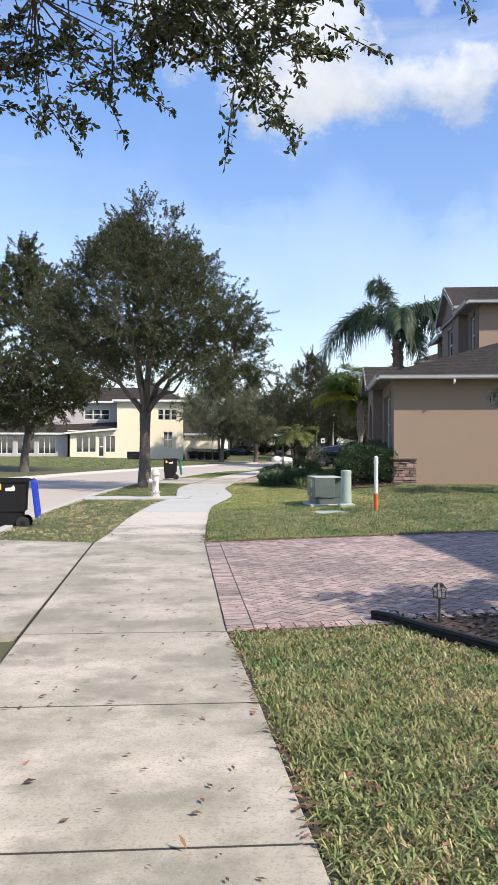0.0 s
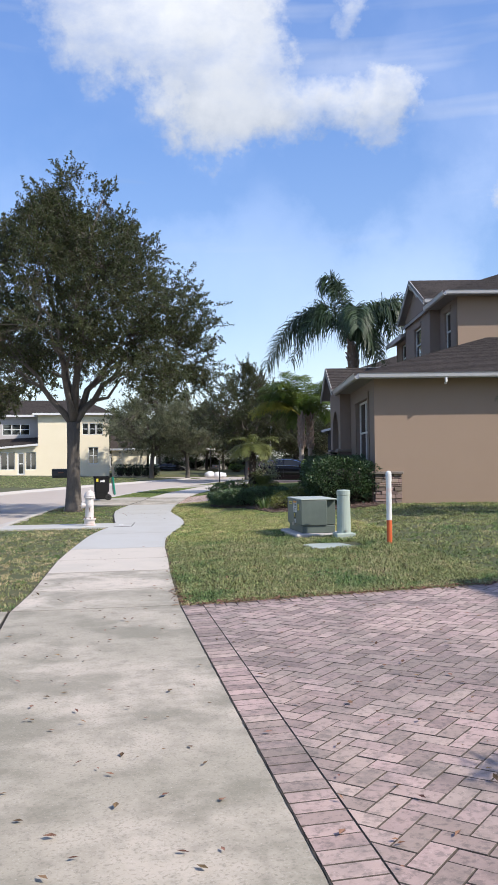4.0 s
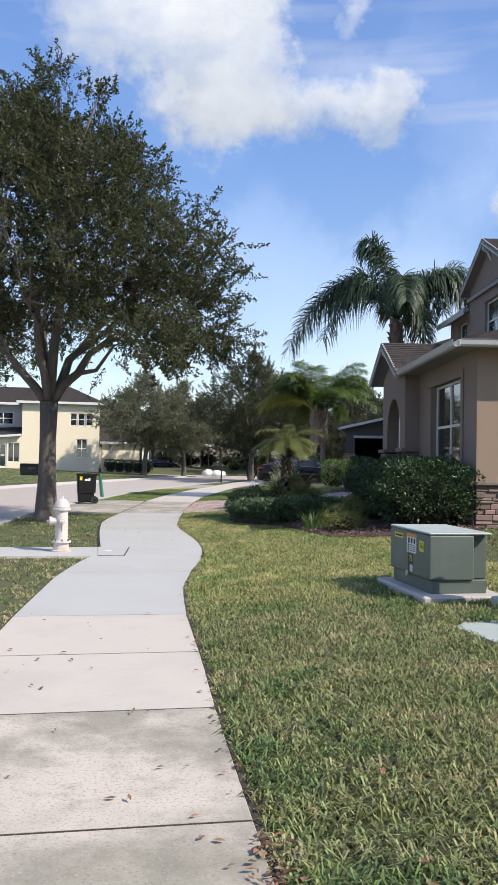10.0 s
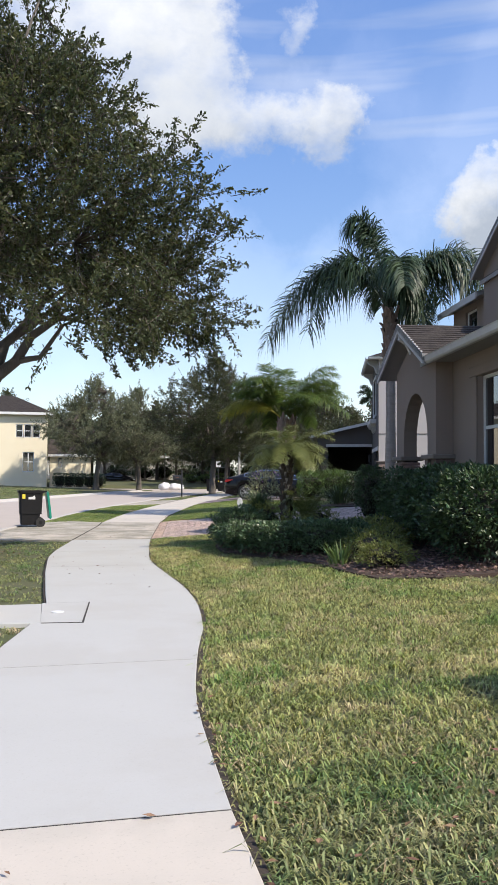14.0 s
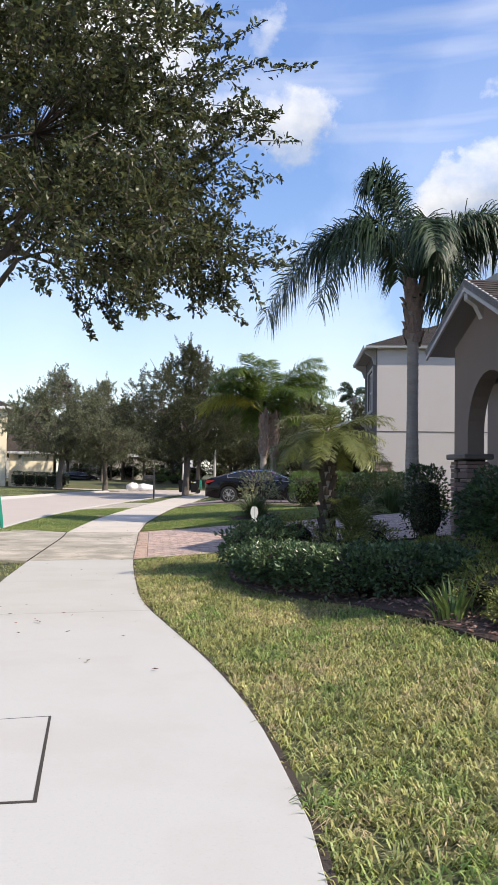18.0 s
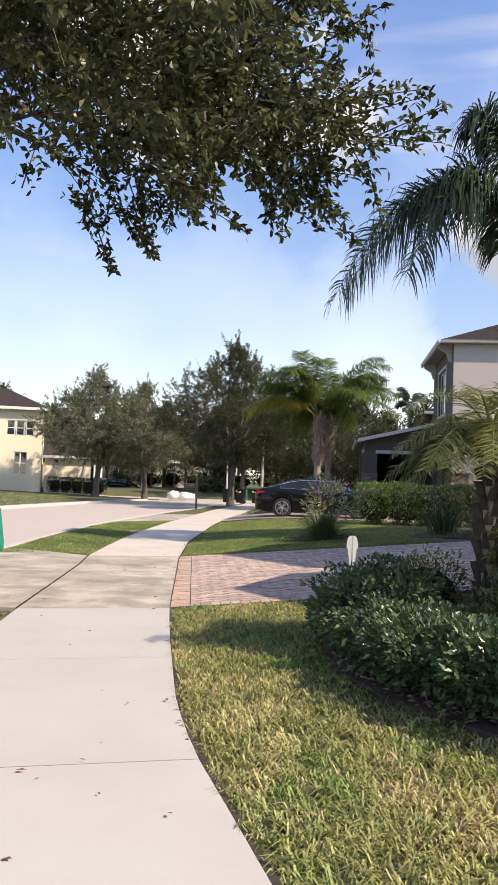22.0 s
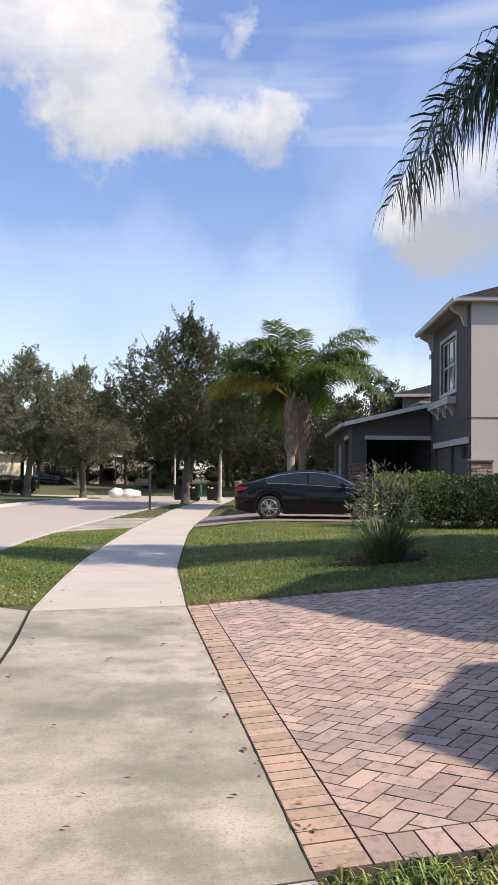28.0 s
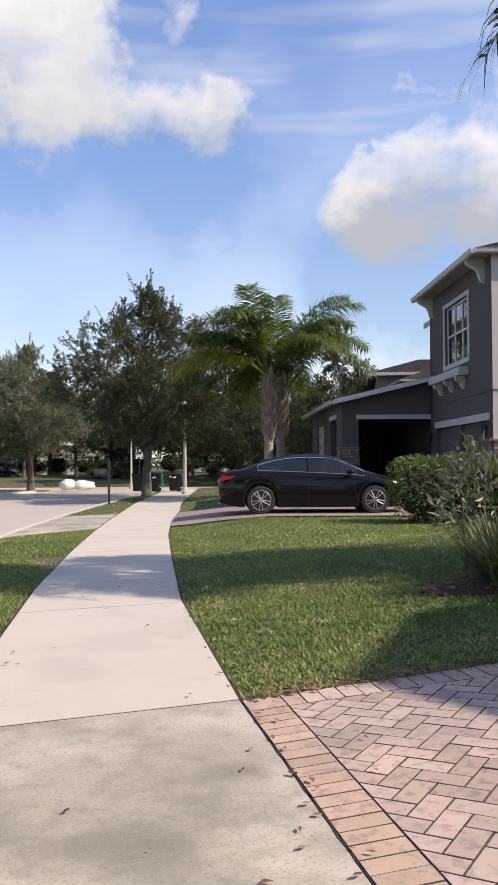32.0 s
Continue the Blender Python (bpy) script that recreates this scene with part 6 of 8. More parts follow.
def blade_clump(name, label, x, y, count, length, seed, mat, width=0.03, spread=0.5, lean=0.8, group=""):
    """A tuft of long arching blades."""
    rng = np.random.default_rng(seed)
    tuft = thing(name, label, "plant", x, y, gz(x, y), 0, group)
    a = rng.uniform(0, 2 * np.pi, count)
    out = np.stack([np.cos(a), np.sin(a), np.zeros(count)], -1)
    side = np.stack([-np.sin(a), np.cos(a), np.zeros(count)], -1)
    l = length * rng.uniform(0.6, 1.1, (count, 1))
    le = lean * rng.uniform(0.15, 1.0, (count, 1))
    root = out * rng.uniform(0, 1, (count, 1)) * spread * 0.35
    rows = []
    for q, w in ((0, 1.0), (0.4, 1.0), (0.75, 0.7), (1.0, 0.08)):
        c = root + out * l * le * q ** 1.6 + np.array((0, 0, 1.0)) * l * (q - 0.42 * le * q * q)
        rows += [c + side * width * 0.5 * w, c - side * width * 0.5 * w]
    v = np.stack(rows, 1).reshape(-1, 3)
    i = np.arange(count)[:, None] * 8
    f = np.concatenate([i + k for k in ((0, 1, 3, 2), (2, 3, 5, 4), (4, 5, 7, 6))], 1).reshape(-1, 4)
    part("foliage", quick_mesh("blades", v, f), mat, tuft)
    return tuft


blade_mat = material("blade_green", (0.09, 0.15, 0.04), (0.14, 0.19, 0.06), 0.5, scale=3, fine=12, bump=0, spread=0.4, island=True, trans=0.25)
flax_mat = material("flax_blade", (0.05, 0.085, 0.03), (0.085, 0.105, 0.04), 0.5, scale=3, fine=12, bump=0, spread=0.45, island=True, trans=0.2)
blade_clump("lily_clump", "bright strappy lily clump in the mulch", 3.68, 26.8, 46, 0.42, 1, blade_mat, 0.028)
blade_clump("flax_lily", "large tuft of arching dark green blades on the lawn", 6.3, 42.1, 400, 0.85, 2, flax_mat, 0.015, 0.8, 1.3)
blade_clump("flax_lily", "tuft of dark strappy leaves at the palm's foot", 9.6, 40.6, 260, 0.85, 3, flax_mat, 0.022, 1.2, 0.9)
blade_clump("flax_lily", "tuft of dark strappy leaves at the palm's foot", 8.9, 41.6, 200, 0.75, 4, flax_mat, 0.022, 1.0, 0.9)
RING = [(6.35 + 0.72 * math.cos(a) * (1 + 0.2 * math.sin(3 * a)), 42.25 + 0.45 * math.sin(a) * (1 + 0.2 * math.cos(2 * a))) for a in np.linspace(0, 2 * math.pi, 15)[:-1]]
bed("planting_bed", "dark mulch round the tuft on the lawn", RING, 0.0)
chips(RING, 500, 8)
PALM_BED = [(9.9 + 1.9 * math.cos(a), 41.2 + 1.0 * math.sin(a)) for a in np.linspace(0, 2 * math.pi, 17)[:-1]]
bed("planting_bed", "dark mulch round the tall palm", PALM_BED, 0.0)
chips(PALM_BED, 600, 9)
dry_leaf = material("dry_bush_leaf", (0.20, 0.17, 0.08), (0.26, 0.19, 0.10), 0.6, scale=3, fine=12, bump=0, spread=0.5, island=True, trans=0.2)
# leggy flowering shrub behind the tuft
flower_leaf = material("flower_shrub_leaf", (0.24, 0.27, 0.12), (0.34, 0.31, 0.17), 0.45, scale=3, fine=12, bump=0, spread=0.5, island=True, trans=0.2)
petal_mat = material("purple_petal", (0.25, 0.10, 0.30), (0.35, 0.16, 0.36), 0.6, bump=0, spread=0.3, island=True)
fs = shrub("flowering_shrub", "leggy flowering shrub with narrow leaves and purple blooms", 6.7, 42.95, 0.5, 0.45, 1.28, 620, 0.13, 60, flower_leaf, ratio=0.28, ragged=0.6, bare=True)
rng = np.random.default_rng(77)
PP = np.column_stack([rng.uniform(-0.5, 0.5, 60), rng.uniform(-0.5, 0.5, 60), rng.uniform(0.9, 1.25, 60)])
v, f = leaf_cloud(PP, rng.normal(size=(60, 3)), 0.05, rng, 0.8)
tagged(part("bloom", quick_mesh("bloom", v, f), petal_mat, fs, "small purple blooms"), kind="stuff")
shrub("bare_bush", "leggy brown bush with few dry leaves beside the queen palms", 16.6, 66.0, 1.1, 1.0, 3.4, 900, 0.09, 61, dry_leaf, ratio=0.3, ragged=0.6, bare=True)
# hedge before the grey house
for k in range(6):
    q = k / 5
    x, y = 10.85 + 4.2 * q, 50.6 - 0.3 * q - 0.5 * math.sin(q * 3)
    # sunlight on the first two shrubs is put into a brighter leaf colour
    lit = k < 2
    shrub("hedge_shrub", "clipped leafy hedge, leaves coloured brighter as if sunlit" if lit else "clipped dense dark green hedge", x, y, 0.62, 0.6, 1.32 + 0.05 * math.sin(k * 2.1), 3000, 0.085, 70 + k, bright_leaf if lit else hedge_leaf, boxy=0.5, group="hedge of the grey house", rz=-8, ratio=0.4 if lit else 0.5)
# hedge at the cream house, and low shrubs far along
for k in range(5):
    shrub("hedge_shrub", "low clipped dark hedge against the cream house", 0.6 + 0.85 * k, 91.3, 0.55, 0.5, 1.15, 700, 0.12, 90 + k, hedge_leaf, boxy=0.7, group="hedge of the cream house")
for k, (x, y) in enumerate(((14.5, 104.5), (16.0, 104.2), (17.6, 104.0), (30, 100.5), (33, 100), (24, 103), (38, 98))):
    shrub("low_shrub", "distant low round shrub", x, y, 0.9, 0.7, 0.9, 500, 0.16, 110 + k, bright_leaf if k < 3 else hedge_leaf, group="distant shrubs")

for k, (x, y) in enumerate(((19, 108), (21.5, 107), (24, 110), (27, 112), (29.5, 113), (32, 112), (35, 114), (11, 120), (13.5, 119), (16, 120), (18.5, 119), (41, 111), (44.5, 110), (8, 120.5))):
    shrub("hedge_shrub", "distant dark unclipped bush under the trees", x, y, 1.5, 1.1, 1.7 + 0.4 * math.sin(k * 1.7), 600, 0.24, 140 + k, hedge_leaf, group="distant bushes", ragged=0.35)

# ---- things on the verge and the lawns ----
hydrant_white = material("hydrant_white", (0.66, 0.63, 0.60), (0.52, 0.47, 0.43), 0.5, scale=7, fine=60, amount=0.9, bump=0.15, third=(0.42, 0.30, 0.25))
rust = material("rust", (0.22, 0.11, 0.07), (0.14, 0.07, 0.05), 0.9, scale=20, fine=90, bump=0.3)
black_plastic = material("black_plastic", (0.009, 0.009, 0.010), (0.013, 0.013, 0.014), 0.6, spec=0.25, scale=6, fine=120, bump=0.1, depth=0.002)
blue_plastic = material("blue_plastic", (0.012, 0.04, 0.42), (0.02, 0.06, 0.46), 0.4, scale=6, fine=120, bump=0.08, depth=0.002)
green_plastic = material("green_plastic", (0.01, 0.22, 0.155), (0.015, 0.26, 0.18), 0.4, scale=6, fine=120, bump=0.08, depth=0.002)
rubber = material("rubber", (0.02, 0.02, 0.02), (0.03, 0.03, 0.03), 0.85)
label_white = material("label_white", (0.7, 0.7, 0.7), (0.6, 0.6, 0.6), 0.6)
label_yellow = material("label_yellow", (0.72, 0.62, 0.05), (0.62, 0.52, 0.05), 0.6)
label_orange = material("label_orange", (0.65, 0.28, 0.04), (0.6, 0.25, 0.04), 0.6)
print_black = material("print_black", (0.02, 0.02, 0.02), (0.03, 0.03, 0.03), 0.6)
cabinet_green = material("cabinet_green", (0.105, 0.13, 0.112), (0.082, 0.102, 0.088), 0.5, scale=3, fine=40, amount=0.8, bump=0.08, third=(0.135, 0.16, 0.14))
cabinet_top = material("cabinet_top", (0.42, 0.46, 0.42), (0.36, 0.40, 0.36), 0.55, scale=4, fine=50, bump=0.08)
pipe_green = material("pipe_green", (0.36, 0.42, 0.37), (0.31, 0.36, 0.32), 0.5, scale=5, fine=60, bump=0.08)
orange_paint = material("orange_paint", (0.62, 0.12, 0.03), (0.5, 0.10, 0.03), 0.55, scale=6, fine=60)
steel = material("steel", (0.55, 0.55, 0.55), (0.45, 0.45, 0.45), 0.35, 0.9, scale=6, fine=60, bump=0.05)
post_black = material("post_black", (0.02, 0.02, 0.022), (0.035, 0.035, 0.035), 0.5)
pole_grey = material("pole_grey", (0.48, 0.46, 0.43), (0.40, 0.38, 0.36), 0.7, scale=4, fine=60)


def words(text, size, mat, parent, m, name="lettering"):
    """Flat writing, turned into a mesh and set at a local pose."""
    cu = bpy.data.curves.new(name, "FONT")
    cu.body, cu.size, cu.extrude, cu.align_x, cu.align_y = text, size, 0.0008, "CENTER", "CENTER"
    tmp = new("tmp", cu)
    me = bpy.data.meshes.new_from_object(tmp.evaluated_get(bpy.context.evaluated_depsgraph_get()))
    bpy.data.objects.remove(tmp)
    me.transform(m)
    return part(name, me, mat, parent)


# water-service pad and hydrant
pad = tagged(part("hydrant_pad", one_box(-2.9, 23.95, 0.0, -0.361, 25.12, 0.0835, 0.006), concrete_new), "narrow concrete strip under the hydrant", "slab", kind="structure")
sq = tagged(part("hydrant_pad", prism(bmesh.new(), [(-0.36, 23.93), (0.02, 23.89), (0.14, 25.14), (-0.36, 25.14)], "z", 0.0, 0.0865), concrete_new), "square concrete cover slab let into the pavement", "slab", kind="structure")
groove = bmesh.new()
for outline in ([(-0.36, 23.908), (0.036, 23.868), (0.02, 23.888), (-0.36, 23.928)], [(0.022, 23.888), (0.038, 23.87), (0.158, 25.16), (0.142, 25.142)], [(-0.36, 25.142), (0.14, 25.142), (0.156, 25.158), (-0.36, 25.156)]):
    prism(groove, outline, "z", 0.05, 0.0848)
tagged(part("cover_joint", groove, joint_sand), "dark gap round the cover slab", "joint", kind="structure")
part("meter_cover", lathe(bmesh.new(), [(0.065, 0), (0.065, 0.006), (0.05, 0.01)], 18, (-0.2, 24.5, 0.0875)), label_white, sq, "small round white cover")

hyd = thing("fire_hydrant", "white fire hydrant with rust stains on a concrete pad", "fire hydrant", -0.92, 24.5, 0.082, 8)
part("base_flange", lathe(bmesh.new(), [(0.155, 0), (0.155, 0.025), (0.125, 0.035), (0.115, 0.13), (0.15, 0.14), (0.15, 0.165), (0.11, 0.175), (0.11, 0.18)], 22), hydrant_white, hyd, "flanged foot with rusty edge", smooth=False)
for k in range(8):
    a = 2 * math.pi * k / 8
    part("bolt", lathe(bmesh.new(), [(0.013, 0), (0.013, 0.03)], 6, (0.135 * math.cos(a), 0.135 * math.sin(a), 0.165)), rust, hyd)
part("barrel", lathe(bmesh.new(), [(0.105, 0.178), (0.100, 0.22), (0.098, 0.60), (0.105, 0.63), (0.135, 0.64), (0.135, 0.665), (0.12, 0.672)], 22), hydrant_white, hyd, smooth=False)
part("bonnet", lathe(bmesh.new(), [(0.125, 0.672), (0.125, 0.69), (0.115, 0.72), (0.095, 0.77), (0.06, 0.805), (0.03, 0.815)], 22), hydrant_white, hyd, smooth=True)
part("operating_nut", lathe(bmesh.new(), [(0.032, 0.81), (0.030, 0.82), (0.022, 0.85), (0.018, 0.855)], 5), hydrant_white, hyd)
for (dx_, dy_), r, l, nm in (((-1, 0), 0.07, 0.19, "pumper_outlet"), ((0, -1), 0.048, 0.165, "hose_outlet"), ((0, 1), 0.048, 0.165, "hose_outlet")):
    d = Vector((dx_, dy_, 0))
    c = Vector((0, 0, 0.47))
    o = part(nm, tube(bmesh.new(), [c + d * 0.05, c + d * (l - 0.06), c + d * (l - 0.055), c + d * (l - 0.005), c + d * l], [r * 0.8, r * 0.8, r, r, r * 0.9], 14), hydrant_white, hyd)
    part("cap_nut", tube(bmesh.new(), [c + d * l, c + d * (l + 0.035)], [0.02, 0.016], 5), hydrant_white, o)
chain = [Vector((-0.02, -0.15, 0.43)) + Vector((0.004 * k, 0.012 * k - 0.02 * math.sin(k), -0.03 * k if k < 7 else -0.21 + 0.01 * (k - 7))) for k in range(9)]
part("chain", tube(bmesh.new(), chain, 0.006, 5), rust, hyd)


def wheelie_bin(label, x, y, z, rz, lid_mat, group="", sticker=True):
    """A two-wheeled bin with its lid thrown open and hanging down behind. Local +x is the hinge side."""
    b = thing("wheelie_bin", label, "bin", x, y, z, rz, group)
    bm = bmesh.new()
    rows = []
    for h, w, d, o in ((0.06, 0.22, 0.23, 0.0), (0.10, 0.235, 0.245, 0.0), (0.90, 0.30, 0.30, 0.02), (0.905, 0.325, 0.325, 0.02), (0.97, 0.33, 0.33, 0.02)):
        rows.append([bm.verts.new((o + sx * w, sy * d, h)) for sx, sy in ((-1, -0.85), (-0.85, -1), (0.85, -1), (1, -0.85), (1, 0.85), (0.85, 1), (-0.85, 1), (-1, 0.85))])
    for r, s in zip(rows, rows[1:]):
        for k in range(8):
            bm.faces.new((r[k], r[(k + 1) % 8], s[(k + 1) % 8], s[k]))
    bm.faces.new(rows[0][::-1])
    inner = [[bm.verts.new((0.02 + (v.co.x - 0.02) * f, v.co.y * f, h)) for v in rows[-1]] for f, h in ((0.92, 0.97), (0.85, 0.35))]
    for r, s in zip([rows[-1], inner[0]], inner):
        for k in range(8):
            bm.faces.new((r[k], r[(k + 1) % 8], s[(k + 1) % 8], s[k]))
    bm.faces.new(inner[1])
    part("body", bm, black_plastic, b, "black ribbed plastic body")
    part("handle", tube(bmesh.new(), [(0.36, -0.24, 0.93), (0.42, -0.24, 0.95), (0.42, 0.24, 0.95), (0.36, 0.24, 0.93)], 0.017, 8), black_plastic, b)
    lid = bmesh.new()
    prism(lid, [(0.435, 0.96), (0.47, 0.94), (0.56, 0.26), (0.55, 0.22), (0.50, 0.22), (0.415, 0.93)], "y", -0.31, 0.31)
    bmesh.ops.bevel(lid, geom=lid.edges[:], offset=0.012, segments=2, affect="EDGES")
    ld = part("lid", lid, lid_mat, b, "open coloured lid hanging down")
    for yy in (-0.18, 0.18):
        part("lid_rib", prism(bmesh.new(), [(0.478, 0.90), (0.49, 0.90), (0.565, 0.32), (0.552, 0.32)], "y", yy - 0.015, yy + 0.015), lid_mat, ld)
    for yy in (-0.29, 0.25):
        w = part("wheel", tube(bmesh.new(), [(0.27, yy, 0.125), (0.27, yy + 0.045, 0.125)], 0.125, 18), rubber, b)
        part("hub", tube(bmesh.new(), [(0.27, yy - 0.006, 0.125), (0.27, yy + 0.05, 0.125)], 0.05, 10), black_plastic, w)
    part("axle", rod(bmesh.new(), (0.27, -0.25, 0.125), (0.27, 0.25, 0.125), 0.014), steel, b)
    if sticker:
        part("mark", prism(bmesh.new(), [(-0.05, 0.74), (0.12, 0.74), (0.13, 0.80), (0.10, 0.85), (0.06, 0.81), (-0.05, 0.80)], "y", -0.304, -0.292), label_white, b, "white printed mark")
        part("sticker", one_box(-0.21, -0.306, 0.76, -0.13, -0.294, 0.88), label_yellow, b, "small yellow sticker")
    return b


wheelie_bin("black wheelie bin with its blue lid open, at the kerb", -3.42, 16.6, -0.06, 4, blue_plastic, "kerbside bins")
wheelie_bin("black wheelie bin with its green lid open, on the apron", -0.80, 39.0, 0.055, 5, green_plastic, "kerbside bins")
wheelie_bin("black wheelie bin with a green lid, beside the far oak", 12.7, 79.6, 0.07, -20, green_plastic, "far bins")
wheelie_bin("black wheelie bin with a blue lid, beside the far oak", 13.75, 79.3, 0.07, -20, blue_plastic, "far bins")
wheelie_bin("black wheelie bin behind the far oak's trunk", 11.9, 79.9, 0.06, -20, black_plastic, "far bins", False)

# telephone and power cabinet on the lawn
zc = gz(3.2, 19.7)
cab = thing("utility_cabinet", "grey-green metal utility cabinet with warning labels", "utility box", 2.92, 19.17, zc, 0)
part("plinth", one_box(-0.12, -0.14, -0.12, 0.78, 1.28, 0.035, 0.02), concrete_kerb, cab, "pale concrete plinth")
part("skirt", one_box(0.03, 0.03, 0.035, 0.63, 1.12, 0.17, 0.008), cabinet_green, cab)
part("body", one_box(0.0, 0.0, 0.172, 0.48, 1.15, 0.625, 0.015, 2), cabinet_green, cab)
part("body_side", one_box(0.484, 0.10, 0.172, 0.66, 1.12, 0.62, 0.012), cabinet_green, cab, "recessed dark green side bay")
part("lid", one_box(-0.005, -0.006, 0.627, 0.668, 1.158, 0.652, 0.014, 2), cabinet_top, cab, "pale grey-green lid")
part("door_seam", one_box(-0.004, 0.57, 0.19, 0.0, 0.578, 0.61), print_black, cab)
part("hasp", one_box(-0.03, 0.545, 0.15, 0.0, 0.60, 0.21, 0.006), steel, cab, "metal hasp")
lab = part("warning_label", one_box(-0.003, 0.36, 0.40, 0.0, 0.63, 0.60), label_white, cab, "white warning label with an orange head")
part("label_head", one_box(-0.0045, 0.36, 0.565, -0.0032, 0.63, 0.60), label_orange, lab)
for k in range(3):
    part("pictogram", one_box(-0.0045, 0.385 + 0.08 * k, 0.50, -0.0032, 0.43 + 0.08 * k, 0.555), print_black, lab)
    for j in range(4):
        part("text_bar", one_box(-0.0042, 0.375 + 0.085 * k, 0.415 + 0.02 * j, -0.0032, 0.44 + 0.085 * k, 0.423 + 0.02 * j), print_black, lab)
tag1 = part("number_tag", one_box(-0.003, 0.16, 0.44, 0.0, 0.27, 0.55), label_yellow, cab, "yellow number plate")
words("76", 0.085, print_black, tag1, Matrix.Translation((-0.0042, 0.215, 0.495)) @ Euler((radians(90), 0, radians(-90))).to_matrix().to_4x4())
tag2 = part("number_tag", one_box(-0.003, 0.45, 0.28, 0.0, 0.56, 0.385), print_black, cab, "black number plate")
words("75", 0.085, label_yellow, tag2, Matrix.Translation((-0.0042, 0.505, 0.335)) @ Euler((radians(90), 0, radians(-90))).to_matrix().to_4x4())
part("small_label", one_box(-0.003, 0.46, 0.20, 0.0, 0.53, 0.27), label_white, cab)
plate = part("serial_plate", one_box(-0.003, 0.74, 0.53, 0.0, 1.0, 0.58), label_yellow, cab)
part("text_bar", one_box(-0.0042, 0.76, 0.545, -0.0032, 0.98, 0.565), print_black, plate)

ped = thing("cable_pedestal", "pale green round cable pedestal on a plastic foot", "utility post", 3.55, 18.62, gz(3.55, 18.6), 0)
part("foot", one_box(-0.17, -0.15, -0.05, 0.17, 0.15, 0.075, 0.02, 2), pipe_green, ped)
part("shell", lathe(bmesh.new(), [(0.125, 0.076), (0.120, 0.10), (0.113, 0.72), (0.118, 0.725), (0.118, 0.80), (0.10, 0.815), (0.02, 0.82)], 24), pipe_green, ped, smooth=False)
part("latch", one_box(-0.02, -0.135, 0.10, 0.02, -0.118, 0.13, 0.003), steel, ped)
vault = tagged(part("vault_lid", prism(bmesh.new(), [(2.66, 17.95), (2.72, 17.3), (3.5, 17.25), (3.62, 17.75), (3.3, 18.15), (2.9, 18.2)], "z", gz(3.1, 17.7) - 0.08, gz(3.1, 17.7) - 0.014), cabinet_top), "flat grey-green vault cover in the grass", "cover")
sticker_mat = material("faded_sticker", (0.62, 0.50, 0.47), (0.70, 0.66, 0.64), 0.6)
mk = thing("marker_post", "white plastic marker post with an orange foot", "marker post", 3.94, 17.35, gz(3.94, 17.35), 0)
part("shaft", lathe(bmesh.new(), [(0.043, 0.36), (0.043, 0.98), (0.046, 0.985)], 16), white_paint, mk)
part("foot", lathe(bmesh.new(), [(0.043, -0.1), (0.043, 0.359)], 16), orange_paint, mk, "orange painted foot")
part("cap", lathe(bmesh.new(), [(0.047, 0.985), (0.047, 1.10), (0.036, 1.13), (0.012, 1.145)], 16), white_paint, mk)
part("band", lathe(bmesh.new(), [(0.0436, 0.80), (0.0436, 0.87)], 16), sticker_mat, mk, "faded red sticker")
part("cap_bolt", rod(bmesh.new(), (-0.05, 0, 1.0), (0.05, 0, 1.0), 0.006, seg=6), steel, mk)

# small lantern and edging by the first driveway
EDGE = [(1.58, 7.08), (1.70, 6.92), (1.88, 6.45), (2.10, 5.95), (2.38, 5.3), (2.78, 4.5), (3.28, 3.6)]
edge, ends = bmesh.new(), []
for i, (x, y) in enumerate(EDGE):
    (ax, ay), (bx, by) = EDGE[max(i - 1, 0)], EDGE[min(i + 1, len(EDGE) - 1)]
    l = math.hypot(bx - ax, by - ay)
    nx, ny, z = -(by - ay) / l, (bx - ax) / l, gz(x, y)
    ends.append([edge.verts.new((x + nx * o, y + ny * o, z + h)) for o, h in ((-0.02, -0.1), (-0.02, 0.05), (-0.032, 0.065), (-0.02, 0.085), (0.02, 0.085), (0.032, 0.065), (0.02, 0.05), (0.02, -0.1))])
for p, q in zip(ends, ends[1:]):
    for k in range(8):
        edge.faces.new((p[k], p[(k + 1) % 8], q[(k + 1) % 8], q[k]))
edge.faces.new(ends[0][::-1])
edge.faces.new(ends[-1])
tagged(part("lawn_edging", edge, black_plastic), "black rubber edging between lawn and mulch", "edging", kind="structure")
BED0 = [(1.70, 7.0), (1.88, 6.5), (2.12, 5.95), (2.40, 5.3), (2.80, 4.5), (3.30, 3.6), (6.5, 3.4), (6.5, 6.9), (4.0, 7.0), (2.6, 6.98)]
bed("planting_bed", "dark mulch bed beside the paved driveway", BED0)
chips(BED0, 4000, 5, material("dark_chip", (0.03, 0.026, 0.026), (0.075, 0.066, 0.064), 0.9, scale=20, fine=90, spread=0.6, island=True))
sol = thing("garden_light", "small dark bronze garden stake lantern", "garden light", 2.05, 6.72, gz(2.05, 6.72), 12)
sol.scale = (0.78, 0.78, 0.95)
bronze = material("bronze", (0.06, 0.045, 0.035), (0.09, 0.07, 0.055), 0.45, 0.6)
part("stake", rod(bmesh.new(), (0, 0, -0.05), (0, 0, 0.245), 0.012), bronze, sol)
part("lamp_base", one_box(-0.05, -0.05, 0.245, 0.05, 0.05, 0.258, 0.003), bronze, sol)
for sx in (-1, 1):
    for sy in (-1, 1):
        part("lamp_post", rod(bmesh.new(), (0.044 * sx, 0.044 * sy, 0.258), (0.05 * sx, 0.05 * sy, 0.335), 0.005, seg=6), bronze, sol)
